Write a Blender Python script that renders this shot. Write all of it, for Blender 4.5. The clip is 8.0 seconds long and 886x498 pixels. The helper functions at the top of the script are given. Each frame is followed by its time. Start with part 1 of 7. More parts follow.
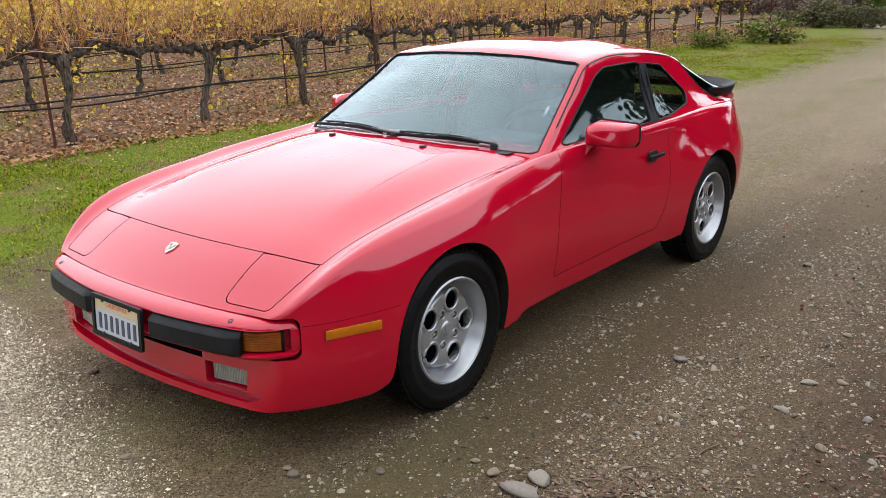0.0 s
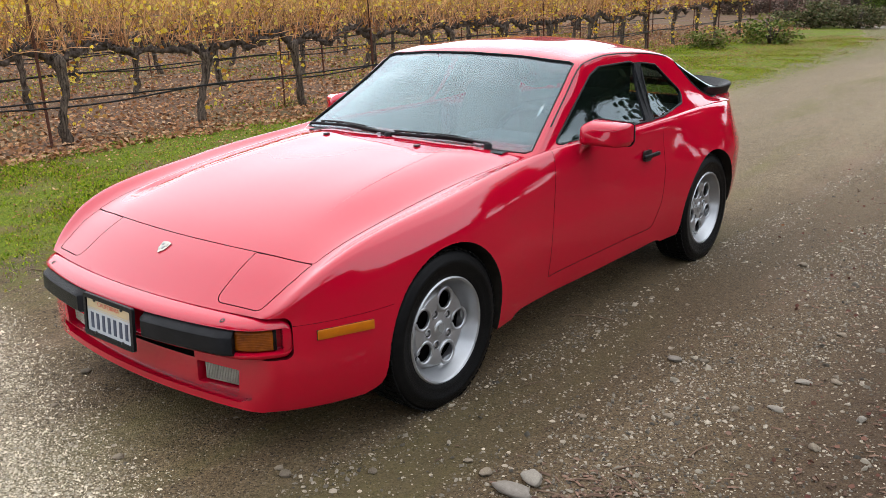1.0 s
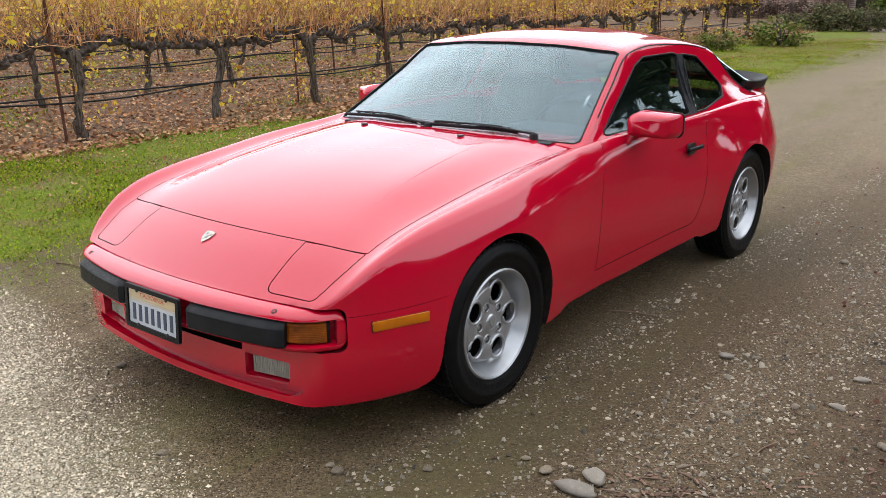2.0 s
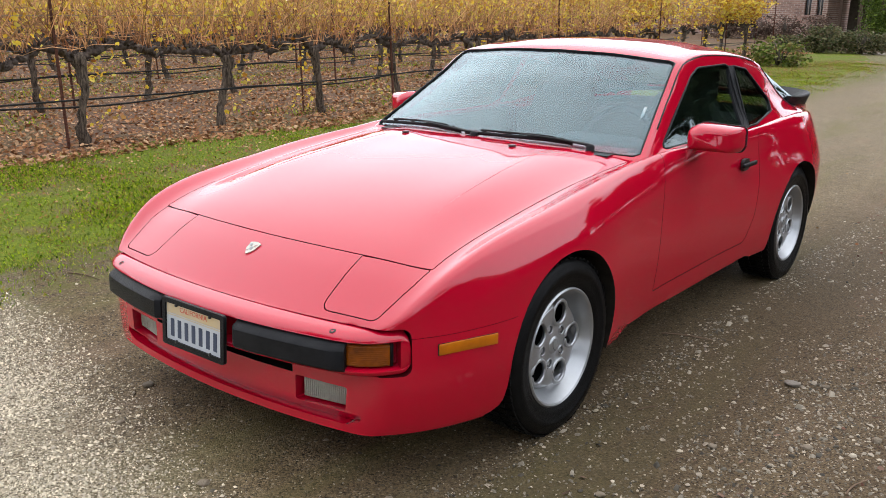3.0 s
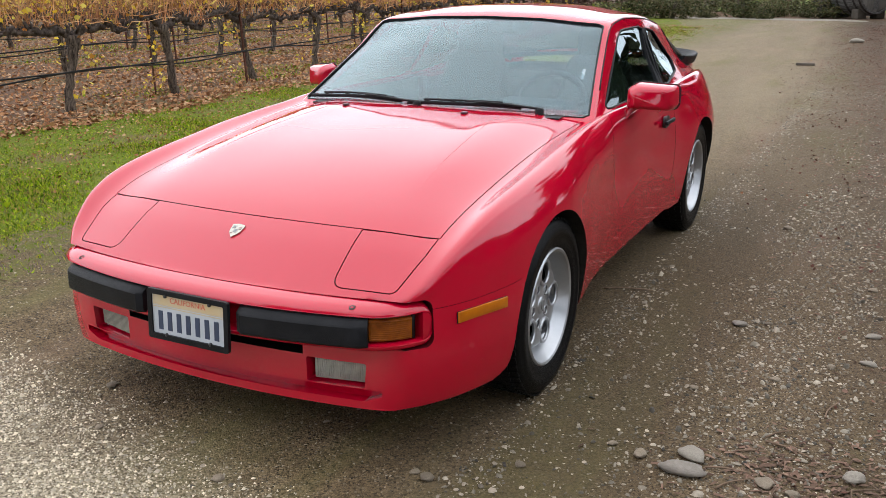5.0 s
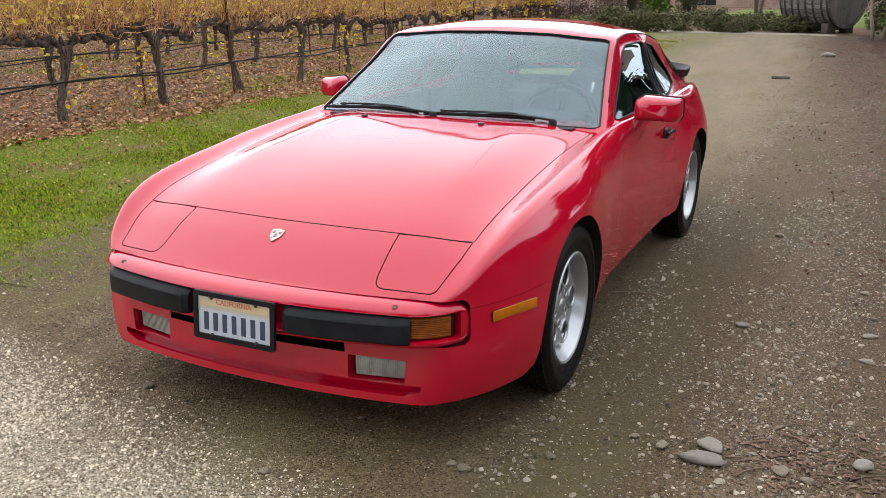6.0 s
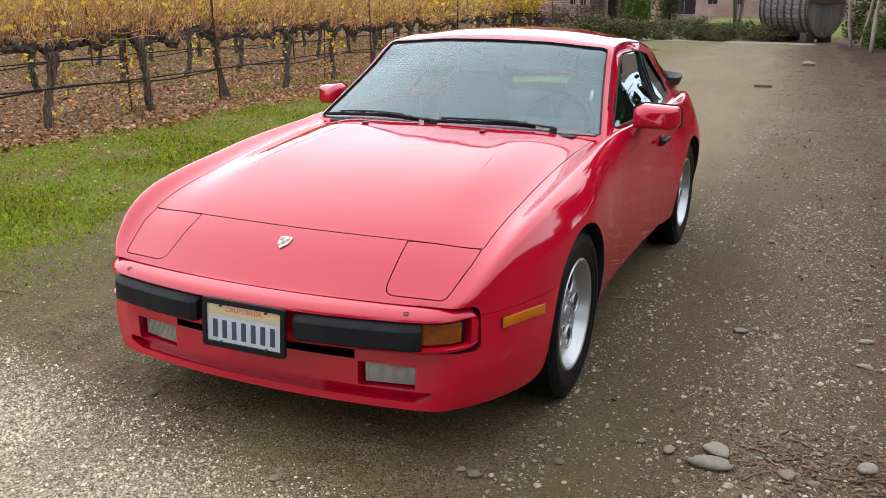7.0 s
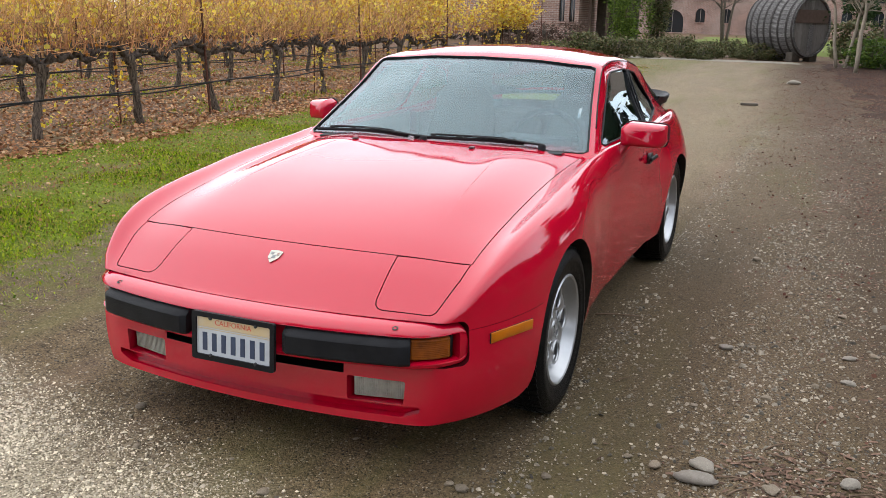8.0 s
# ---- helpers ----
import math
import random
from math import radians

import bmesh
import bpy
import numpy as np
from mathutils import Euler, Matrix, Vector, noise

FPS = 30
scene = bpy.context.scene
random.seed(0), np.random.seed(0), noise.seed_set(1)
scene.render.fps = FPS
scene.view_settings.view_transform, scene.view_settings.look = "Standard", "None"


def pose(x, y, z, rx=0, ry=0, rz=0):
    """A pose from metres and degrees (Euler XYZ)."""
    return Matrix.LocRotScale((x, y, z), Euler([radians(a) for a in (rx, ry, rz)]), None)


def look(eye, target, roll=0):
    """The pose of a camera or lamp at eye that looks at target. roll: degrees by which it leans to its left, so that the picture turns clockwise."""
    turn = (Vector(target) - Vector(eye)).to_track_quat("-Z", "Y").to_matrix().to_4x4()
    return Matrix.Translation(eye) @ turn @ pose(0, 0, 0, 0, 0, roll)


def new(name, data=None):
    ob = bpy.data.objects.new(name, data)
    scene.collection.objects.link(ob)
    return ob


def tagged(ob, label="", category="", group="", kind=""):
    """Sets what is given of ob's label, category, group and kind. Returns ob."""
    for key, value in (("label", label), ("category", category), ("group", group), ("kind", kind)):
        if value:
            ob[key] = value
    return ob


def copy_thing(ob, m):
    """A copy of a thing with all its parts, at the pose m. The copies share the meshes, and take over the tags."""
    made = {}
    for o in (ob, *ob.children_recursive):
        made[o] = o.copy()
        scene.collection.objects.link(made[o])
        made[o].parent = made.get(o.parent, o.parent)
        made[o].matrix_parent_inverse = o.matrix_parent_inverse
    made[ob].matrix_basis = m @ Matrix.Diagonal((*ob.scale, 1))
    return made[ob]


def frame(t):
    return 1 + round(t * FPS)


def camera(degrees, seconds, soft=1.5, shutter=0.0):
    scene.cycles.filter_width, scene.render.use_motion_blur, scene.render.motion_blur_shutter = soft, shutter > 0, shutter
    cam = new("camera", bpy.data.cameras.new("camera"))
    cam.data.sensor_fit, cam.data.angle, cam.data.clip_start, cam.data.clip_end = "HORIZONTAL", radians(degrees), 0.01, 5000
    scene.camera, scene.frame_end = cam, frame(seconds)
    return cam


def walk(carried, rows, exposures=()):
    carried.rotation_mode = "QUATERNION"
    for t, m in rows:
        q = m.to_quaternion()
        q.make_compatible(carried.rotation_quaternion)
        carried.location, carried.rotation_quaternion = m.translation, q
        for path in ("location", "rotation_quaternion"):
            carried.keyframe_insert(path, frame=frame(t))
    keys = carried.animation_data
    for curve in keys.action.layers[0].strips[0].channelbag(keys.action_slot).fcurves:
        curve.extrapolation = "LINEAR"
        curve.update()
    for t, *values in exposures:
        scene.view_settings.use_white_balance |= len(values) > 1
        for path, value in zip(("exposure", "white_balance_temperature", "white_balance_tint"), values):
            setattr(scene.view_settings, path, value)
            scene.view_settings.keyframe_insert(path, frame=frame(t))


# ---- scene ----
cam = camera(52.3, 8.0, soft=0.5)
EXPOSURE = 0.58
PATH = [
    (0, (2.801, -2.49, 1.557), (1.593, -1.0, 0.993), -0.5),
    (0.5, (2.806, -2.476, 1.556), (1.598, -0.986, 0.992), -0.5),
    (1, (2.815, -2.472, 1.551), (1.608, -0.98, 0.988), -0.5),
    (1.5, (2.798, -2.49, 1.53), (1.589, -1.001, 0.964), -0.4),
    (2, (2.611, -2.522, 1.481), (1.403, -1.028, 0.924), -0.2),
    (2.2, (2.529, -2.547, 1.473), (1.33, -1.039, 0.936), 0.3),
    (3.3, (2.184, -2.47, 1.384), (0.996, -0.948, 0.861), 1.1),
    (3.5, (2.121, -2.443, 1.361), (0.936, -0.918, 0.841), 1.1),
    (4, (1.942, -2.508, 1.356), (0.854, -0.933, 0.777), -0.2),
    (4.5, (1.822, -2.628, 1.378), (0.892, -0.97, 0.757), -0.6),
    (5, (1.829, -2.791, 1.394), (0.963, -1.083, 0.819), -0.0),
    (5.2, (1.828, -2.875, 1.408), (0.964, -1.162, 0.844), 0.2),
    (6.3, (1.683, -3.025, 1.415), (0.886, -1.274, 0.867), 0.5),
    (6.5, (1.667, -3.039, 1.417), (0.877, -1.284, 0.872), 0.6),
    (7, (1.648, -3.061, 1.415), (0.87, -1.298, 0.879), 0.7),
    (7.5, (1.648, -3.074, 1.421), (0.877, -1.305, 0.896), 0.9),
    (8, (1.654, -3.086, 1.424), (0.897, -1.305, 0.92), 1.3),
]
walk(cam, [(t, look(eye, target, roll)) for t, eye, target, roll in PATH], exposures=[(0, EXPOSURE + 0.06), (2.2, EXPOSURE + 0.04), (4.5, EXPOSURE), (8, EXPOSURE)])

# ---- light: an overcast sky with a very soft sun ----
SUN_ELEVATION, SUN_TURN = 51.0, 304.0
world = bpy.data.worlds.new("overcast_sky")
scene.world = world
world.use_nodes = True
wn, wl = world.node_tree.nodes, world.node_tree.links
wn.clear()
sky = wn.new("ShaderNodeTexSky")
sky.sky_type, sky.sun_disc = "NISHITA", False
sky.sun_elevation, sky.sun_rotation = radians(SUN_ELEVATION), radians(SUN_TURN)
sky.air_density, sky.dust_density, sky.ozone_density = 1.0, 3.0, 1.0
# thin cloud cover, a little brighter towards the horizon
dirn = wn.new("ShaderNodeTexCoord")
axes = wn.new("ShaderNodeSeparateXYZ")
wl.new(dirn.outputs["Generated"], axes.inputs[0])
rise = wn.new("ShaderNodeMapRange")
rise.inputs["From Min"].default_value, rise.inputs["From Max"].default_value = 0.0, 1.0
rise.inputs["To Min"].default_value, rise.inputs["To Max"].default_value = 31.0, 30.0
wl.new(axes.outputs["Z"], rise.inputs["Value"])
grey = wn.new("ShaderNodeCombineColor")
for k, tone in enumerate((0.945, 1.0, 1.11)):
    scaled = wn.new("ShaderNodeMath")
    scaled.operation = "MULTIPLY"
    scaled.inputs[1].default_value = tone
    wl.new(rise.outputs[0], scaled.inputs[0])
    wl.new(scaled.outputs[0], grey.inputs[k])
cloud = wn.new("ShaderNodeMix")
cloud.data_type = "RGBA"
cloud.inputs["Factor"].default_value = 0.9
wl.new(sky.outputs[0], cloud.inputs["A"])
wl.new(grey.outputs[0], cloud.inputs["B"])
backg = wn.new("ShaderNodeBackground")
backg.inputs["Strength"].default_value = 0.05
wout = wn.new("ShaderNodeOutputWorld")
wl.new(cloud.outputs["Result"], backg.inputs["Color"])
wl.new(backg.outputs[0], wout.inputs[0])
sun = new("sun", bpy.data.lights.new("sun", "SUN"))
sun.data.energy, sun.data.angle, sun.data.color = 1.15, radians(125), (1.0, 0.97, 0.93)
sun.matrix_world = look((-6, 4, 9), (0, 0, 0))


# ---- small tools ----
from mathutils.bvhtree import BVHTree


def spline(xs, ys, q):
    """Smooth values at q of the curve through (xs, ys), with no overshoot."""
    xs, ys, q = np.asarray(xs, float), np.asarray(ys, float), np.atleast_1d(np.asarray(q, float))
    h = np.diff(xs)
    d = np.diff(ys) / h
    m = np.zeros_like(ys)
    same = d[:-1] * d[1:] > 0
    w1, w2 = 2 * h[1:] + h[:-1], h[1:] + 2 * h[:-1]
    with np.errstate(divide="ignore", invalid="ignore"):
        m[1:-1] = np.where(same, (w1 + w2) / (w1 / d[:-1] + w2 / d[1:]), 0)
    m[0], m[-1] = d[0], d[-1]
    q = np.clip(q, xs[0], xs[-1])
    i = np.clip(np.searchsorted(xs, q) - 1, 0, len(h) - 1)
    t = (q - xs[i]) / h[i]
    return ((1 + 2 * t) * (1 - t) ** 2 * ys[i] + t * (1 - t) ** 2 * h[i] * m[i]
            + t * t * (3 - 2 * t) * ys[i + 1] + t * t * (t - 1) * h[i] * m[i + 1])


def through_points(points, per):
    """A rounded line through the points (Catmull-Rom), with per steps a stretch."""
    p = np.asarray(points, float)
    a = np.vstack([2 * p[0] - p[1], p, 2 * p[-1] - p[-2]])
    out = []
    for i in range(1, len(a) - 2):
        for k in range(per):
            t = k / per
            out.append(0.5 * (2 * a[i] + (a[i + 1] - a[i - 1]) * t + (2 * a[i - 1] - 5 * a[i] + 4 * a[i + 1] - a[i + 2]) * t * t
                              + (3 * a[i] - a[i - 1] - 3 * a[i + 1] + a[i + 2]) * t ** 3))
    out.append(p[-1])
    return np.array(out)


def make(name, verts, faces, smooth=True):
    me = bpy.data.meshes.new(name)
    me.from_pydata([tuple(v) for v in verts], [], [tuple(f) for f in faces])
    me.update()
    if smooth:
        me.polygons.foreach_set("use_smooth", [True] * len(me.polygons))
    return me


def from_bm(name, bm, smooth=False):
    bmesh.ops.recalc_face_normals(bm, faces=bm.faces)
    me = bpy.data.meshes.new(name)
    bm.to_mesh(me)
    bm.free()
    if smooth:
        me.polygons.foreach_set("use_smooth", [True] * len(me.polygons))
    return me


def tidy(me, distance=1e-5):
    bm = bmesh.new()
    bm.from_mesh(me)
    bmesh.ops.remove_doubles(bm, verts=bm.verts, dist=distance)
    bmesh.ops.recalc_face_normals(bm, faces=bm.faces)
    bm.to_mesh(me)
    bm.free()
    return me


def part(name, shape, material, parent, label="", angle=None):
    """Links a bmesh or a mesh as one mesh object under a thing or a part."""
    me = from_bm(name, shape) if isinstance(shape, bmesh.types.BMesh) else shape
    if material is not None:
        me.materials.clear()
        me.materials.append(material)
    if angle is not None:
        me.polygons.foreach_set("use_smooth", [True] * len(me.polygons))
        me.set_sharp_from_angle(angle=radians(angle))
    ob = new(name, me)
    ob.parent = parent
    return tagged(ob, label)


def thing(name, label, category, group="", kind="", at=None):
    ob = new(name)
    ob.empty_display_size = 0.1
    if at is not None:
        ob.matrix_basis = at
    return tagged(ob, label, category, group, kind)


def solid(name, shape, material, label="", category="", group="", kind="", angle=None, at=None):
    """A top-level thing that is one mesh."""
    ob = part(name, shape, material, None, label, angle)
    if at is not None:
        ob.matrix_basis = at
    return tagged(ob, label, category, group, kind)


def box(size, at=(0, 0, 0), bevel=0.0, segments=2, turn=None):
    bm = bmesh.new()
    bmesh.ops.create_cube(bm, size=1)
    bmesh.ops.scale(bm, vec=size, verts=bm.verts)
    if bevel:
        bmesh.ops.bevel(bm, geom=bm.edges[:], offset=bevel, segments=segments, profile=0.5, affect="EDGES")
    m = Matrix.Translation(at) @ (turn or Matrix())
    bmesh.ops.transform(bm, matrix=m, verts=bm.verts)
    return bm


def ring_rod(path, radii, sides=8, cap=True, squash=(1, 1)):
    """Vertices and faces of a rod with the given radii along a path of points."""
    path = np.asarray(path, float)
    radii = np.broadcast_to(np.asarray(radii, float), (len(path),))
    tang = np.gradient(path, axis=0)
    tang /= np.linalg.norm(tang, axis=1)[:, None] + 1e-12
    ref = np.array([0, 0, 1.0]) if abs(tang[:, 2]).mean() < 0.8 else np.array([1.0, 0, 0])
    a = np.cross(tang, ref)
    a /= np.linalg.norm(a, axis=1)[:, None] + 1e-12
    b = np.cross(a, tang)
    ang = np.linspace(0, 2 * np.pi, sides, endpoint=False)
    v = (path[:, None] + radii[:, None, None] * (squash[0] * np.cos(ang)[None, :, None] * a[:, None] + squash[1] * np.sin(ang)[None, :, None] * b[:, None])).reshape(-1, 3)
    n = len(path)
    f = [(i * sides + k, i * sides + (k + 1) % sides, (i + 1) * sides + (k + 1) % sides, (i + 1) * sides + k) for i in range(n - 1) for k in range(sides)]
    if cap:
        f += [tuple(reversed(range(sides))), tuple(range((n - 1) * sides, n * sides))]
    return v, f


def gather(pieces):
    """Joins (vertices, faces) pieces."""
    vs, fs, o = [], [], 0
    for v, f in pieces:
        vs.append(np.asarray(v, float))
        fs += [tuple(i + o for i in q) for q in f]
        o += len(v)
    return np.vstack(vs), fs


def rounded(points, radius, steps=6):
    """A closed outline with rounded corners; radius: one for all, or one for each corner."""
    p = [Vector(q) for q in points]
    out = []
    for i, c in enumerate(p):
        r = radius[i] if isinstance(radius, (list, tuple)) else radius
        a, b = (p[i - 1] - c), (p[(i + 1) % len(p)] - c)
        la, lb = a.length, b.length
        half = a.angle(b) / 2
        d = min(r / max(math.tan(half), 1e-3), la * 0.49, lb * 0.49)
        if d < 1e-5:
            out.append(tuple(c))
            continue
        s, e = c + a / la * d, c + b / lb * d
        for k in range(steps + 1):
            t = k / steps
            out.append(tuple((1 - t) ** 2 * s + 2 * t * (1 - t) * c + t * t * e))
    return out


def grown(outline, d):
    """The outline moved outwards by d (inwards: minus)."""
    p = np.asarray(outline, float)
    area = 0.5 * np.sum(p[:, 0] * np.roll(p[:, 1], -1) - np.roll(p[:, 0], -1) * p[:, 1])
    e = np.roll(p, -1, 0) - np.roll(p, 1, 0)
    nrm = np.stack([e[:, 1], -e[:, 0]], 1) * np.sign(area)
    nrm /= np.linalg.norm(nrm, axis=1)[:, None] + 1e-12
    return p + nrm * d


def prism(outline, axis, lo, hi):
    """A solid with this outline in the plane across an axis: 'z' (x, y), 'x' (y, z), 'y' (x, z)."""
    n = len(outline)
    place = {"z": lambda a, b, c: (a, b, c), "x": lambda a, b, c: (c, a, b), "y": lambda a, b, c: (a, c, b)}[axis]
    v = [place(a, b, lo) for a, b in outline] + [place(a, b, hi) for a, b in outline]
    f = [tuple(range(n)), tuple(range(n, 2 * n))] + [(i, (i + 1) % n, n + (i + 1) % n, n + i) for i in range(n)]
    bm = bmesh.new()
    bm.from_mesh(make("tmp", v, f, False))
    bmesh.ops.triangulate(bm, faces=[q for q in bm.faces if len(q.verts) > 4])
    return from_bm("prism", bm)


def carve(me, cutter, operation="DIFFERENCE", material=None, solver="EXACT"):
    """The mesh after one boolean with another mesh; the cut faces take the cutter's material."""
    a, b = new("a", me), new("b", cutter)
    if material is not None:
        cutter.materials.clear()
        cutter.materials.append(material)
    mod = a.modifiers.new("cut", "BOOLEAN")
    mod.object, mod.operation, mod.solver = b, operation, solver
    if solver == "EXACT":
        mod.material_mode = "TRANSFER"
    bpy.context.view_layer.update()
    dg = bpy.context.evaluated_depsgraph_get()
    out = bpy.data.meshes.new_from_object(a.evaluated_get(dg), preserve_all_data_layers=True, depsgraph=dg)
    bpy.data.objects.remove(a)
    bpy.data.objects.remove(b)
    return out


def shade_like(me, source):
    """Shading normals from the smooth source surface, wherever the mesh lies on it; flat elsewhere."""
    sv = [v.co.copy() for v in source.vertices]
    sn = [v.normal.copy() for v in source.vertices]
    source.calc_loop_triangles()
    tris = [tuple(t.vertices) for t in source.loop_triangles]
    tree = BVHTree.FromPolygons(sv, tris)
    me.polygons.foreach_set("use_smooth", [True] * len(me.polygons))
    out, memo = [None] * len(me.loops), {}
    for poly in me.polygons:
        fn = poly.normal
        for li in poly.loop_indices:
            vi = me.loops[li].vertex_index
            if vi not in memo:
                co, _, ti, dist = tree.find_nearest(me.vertices[vi].co)
                a, b, c = (sv[k] for k in tris[ti])
                ar = max((b - a).cross(c - a).length, 1e-12)
                wa, wb, wc = (b - co).cross(c - co).length / ar, (c - co).cross(a - co).length / ar, (a - co).cross(b - co).length / ar
                i, j, k = tris[ti]
                memo[vi] = ((sn[i] * wa + sn[j] * wb + sn[k] * wc).normalized(), dist)
            nn, dist = memo[vi]
            out[li] = nn if dist < 0.0015 and nn.dot(fn) > 0.82 else fn
    me.normals_split_custom_set(out)
    return me


def lathe(profile, sides, axis="x"):
    """Turns a profile of (radius, along) about an axis."""
    prof = np.asarray(profile, float)
    ang = np.linspace(0, 2 * np.pi, sides, endpoint=False)
    r, h = prof[:, 0][:, None], prof[:, 1][:, None] + 0 * ang
    c, s = r * np.cos(ang), r * np.sin(ang)
    v = np.stack({"x": (h, c, s), "y": (c, h, s), "z": (c, s, h)}[axis], -1).reshape(-1, 3)
    n = len(prof)
    f = [(i * sides + k, i * sides + (k + 1) % sides, (i + 1) * sides + (k + 1) % sides, (i + 1) * sides + k) for i in range(n - 1) for k in range(sides)]
    return v, f


def letters(text, size, material, parent, name, at, label="", depth=0.0006):
    """Raised letters in the built-in font as one mesh part."""
    cu = bpy.data.curves.new("text", "FONT")
    cu.body, cu.size, cu.extrude, cu.align_x, cu.align_y = text, size, depth, "CENTER", "CENTER"
    tmp = new("text", cu)
    bpy.context.view_layer.update()
    me = bpy.data.meshes.new_from_object(tmp.evaluated_get(bpy.context.evaluated_depsgraph_get()))
    bpy.data.objects.remove(tmp)
    me.transform(at)
    return part(name, me, material, parent, label)


# ---- materials ----
def mat(name, colour=(0.5, 0.5, 0.5), rough=0.5, metal=0.0, second=None, scale=8.0, amount=0.5, bump=0.0, bump_scale=60.0,
        coat=0.0, random_value=0.0, rough_var=0.0, spec=0.5, stretch=(1, 1, 1), island=0.0, third=None, third_scale=1.0, third_amount=0.4, coat_rough=0.02, coat_ior=1.5):
    """A principled surface: two colours mixed by noise, a third in large patches, fine relief, and a change from piece to piece."""
    m = bpy.data.materials.new(name)
    m.use_nodes = True
    n, l = m.node_tree.nodes, m.node_tree.links
    b = n["Principled BSDF"]
    b.inputs["Base Color"].default_value = (*colour, 1)
    b.inputs["Roughness"].default_value, b.inputs["Metallic"].default_value = rough, metal
    b.inputs["Coat Weight"].default_value, b.inputs["Coat Roughness"].default_value, b.inputs["Coat IOR"].default_value = coat, coat_rough, coat_ior
    b.inputs["Specular IOR Level"].default_value = spec
    co = n.new("ShaderNodeTexCoord")
    mp = n.new("ShaderNodeMapping")
    mp.inputs["Scale"].default_value = stretch
    l.new(co.outputs["Object"], mp.inputs[0])
    col = None
    if second is not None:
        ns = n.new("ShaderNodeTexNoise")
        ns.inputs["Scale"].default_value, ns.inputs["Detail"].default_value, ns.inputs["Roughness"].default_value = scale, 6, 0.65
        l.new(mp.outputs[0], ns.inputs["Vector"])
        ramp = n.new("ShaderNodeMapRange")
        ramp.inputs["From Min"].default_value, ramp.inputs["From Max"].default_value = 0.5 - 0.25 / max(amount, 0.05) * 0.5, 0.5 + 0.25 / max(amount, 0.05) * 0.5
        l.new(ns.outputs["Fac"], ramp.inputs["Value"])
        mx = n.new("ShaderNodeMix")
        mx.data_type = "RGBA"
        mx.inputs["A"].default_value, mx.inputs["B"].default_value = (*colour, 1), (*second, 1)
        l.new(ramp.outputs[0], mx.inputs["Factor"])
        col = mx.outputs["Result"]
        if rough_var:
            rr = n.new("ShaderNodeMapRange")
            rr.inputs["To Min"].default_value, rr.inputs["To Max"].default_value = max(rough - rough_var, 0.02), min(rough + rough_var, 1)
            l.new(ns.outputs["Fac"], rr.inputs["Value"])
            l.new(rr.outputs[0], b.inputs["Roughness"])
    if third is not None:
        n3 = n.new("ShaderNodeTexNoise")
        n3.inputs["Scale"].default_value, n3.inputs["Detail"].default_value = third_scale, 4
        l.new(co.outputs["Object"], n3.inputs["Vector"])
        r3 = n.new("ShaderNodeMapRange")
        r3.inputs["From Min"].default_value, r3.inputs["From Max"].default_value, r3.inputs["To Max"].default_value = 0.48, 0.68, third_amount
        l.new(n3.outputs["Fac"], r3.inputs["Value"])
        m3 = n.new("ShaderNodeMix")
        m3.data_type = "RGBA"
        m3.inputs["A"].default_value, m3.inputs["B"].default_value = (*colour, 1), (*third, 1)
        if col is not None:
            l.new(col, m3.inputs["A"])
        l.new(r3.outputs[0], m3.inputs["Factor"])
        col = m3.outputs["Result"]
    if random_value or island:
        if island:
            src = n.new("ShaderNodeNewGeometry").outputs["Random Per Island"]
        else:
            src = n.new("ShaderNodeObjectInfo").outputs["Random"]
        rv = n.new("ShaderNodeMapRange")
        w = island or random_value
        rv.inputs["To Min"].default_value, rv.inputs["To Max"].default_value = 1 - w, 1 + w
        l.new(src, rv.inputs["Value"])
        hs = n.new("ShaderNodeHueSaturation")
        hs.inputs["Color"].default_value = (*colour, 1)
        if col is not None:
            l.new(col, hs.inputs["Color"])
        l.new(rv.outputs[0], hs.inputs["Value"])
        col = hs.outputs["Color"]
    if col is not None:
        l.new(col, b.inputs["Base Color"])
    if bump:
        bn = n.new("ShaderNodeTexNoise")
        bn.inputs["Scale"].default_value, bn.inputs["Detail"].default_value = bump_scale, 5
        l.new(mp.outputs[0], bn.inputs["Vector"])
        bp = n.new("ShaderNodeBump")
        bp.inputs["Strength"].default_value, bp.inputs["Distance"].default_value = min(bump, 1.0), 0.01
        l.new(bn.outputs["Fac"], bp.inputs["Height"])
        l.new(bp.outputs[0], b.inputs["Normal"])
    return m


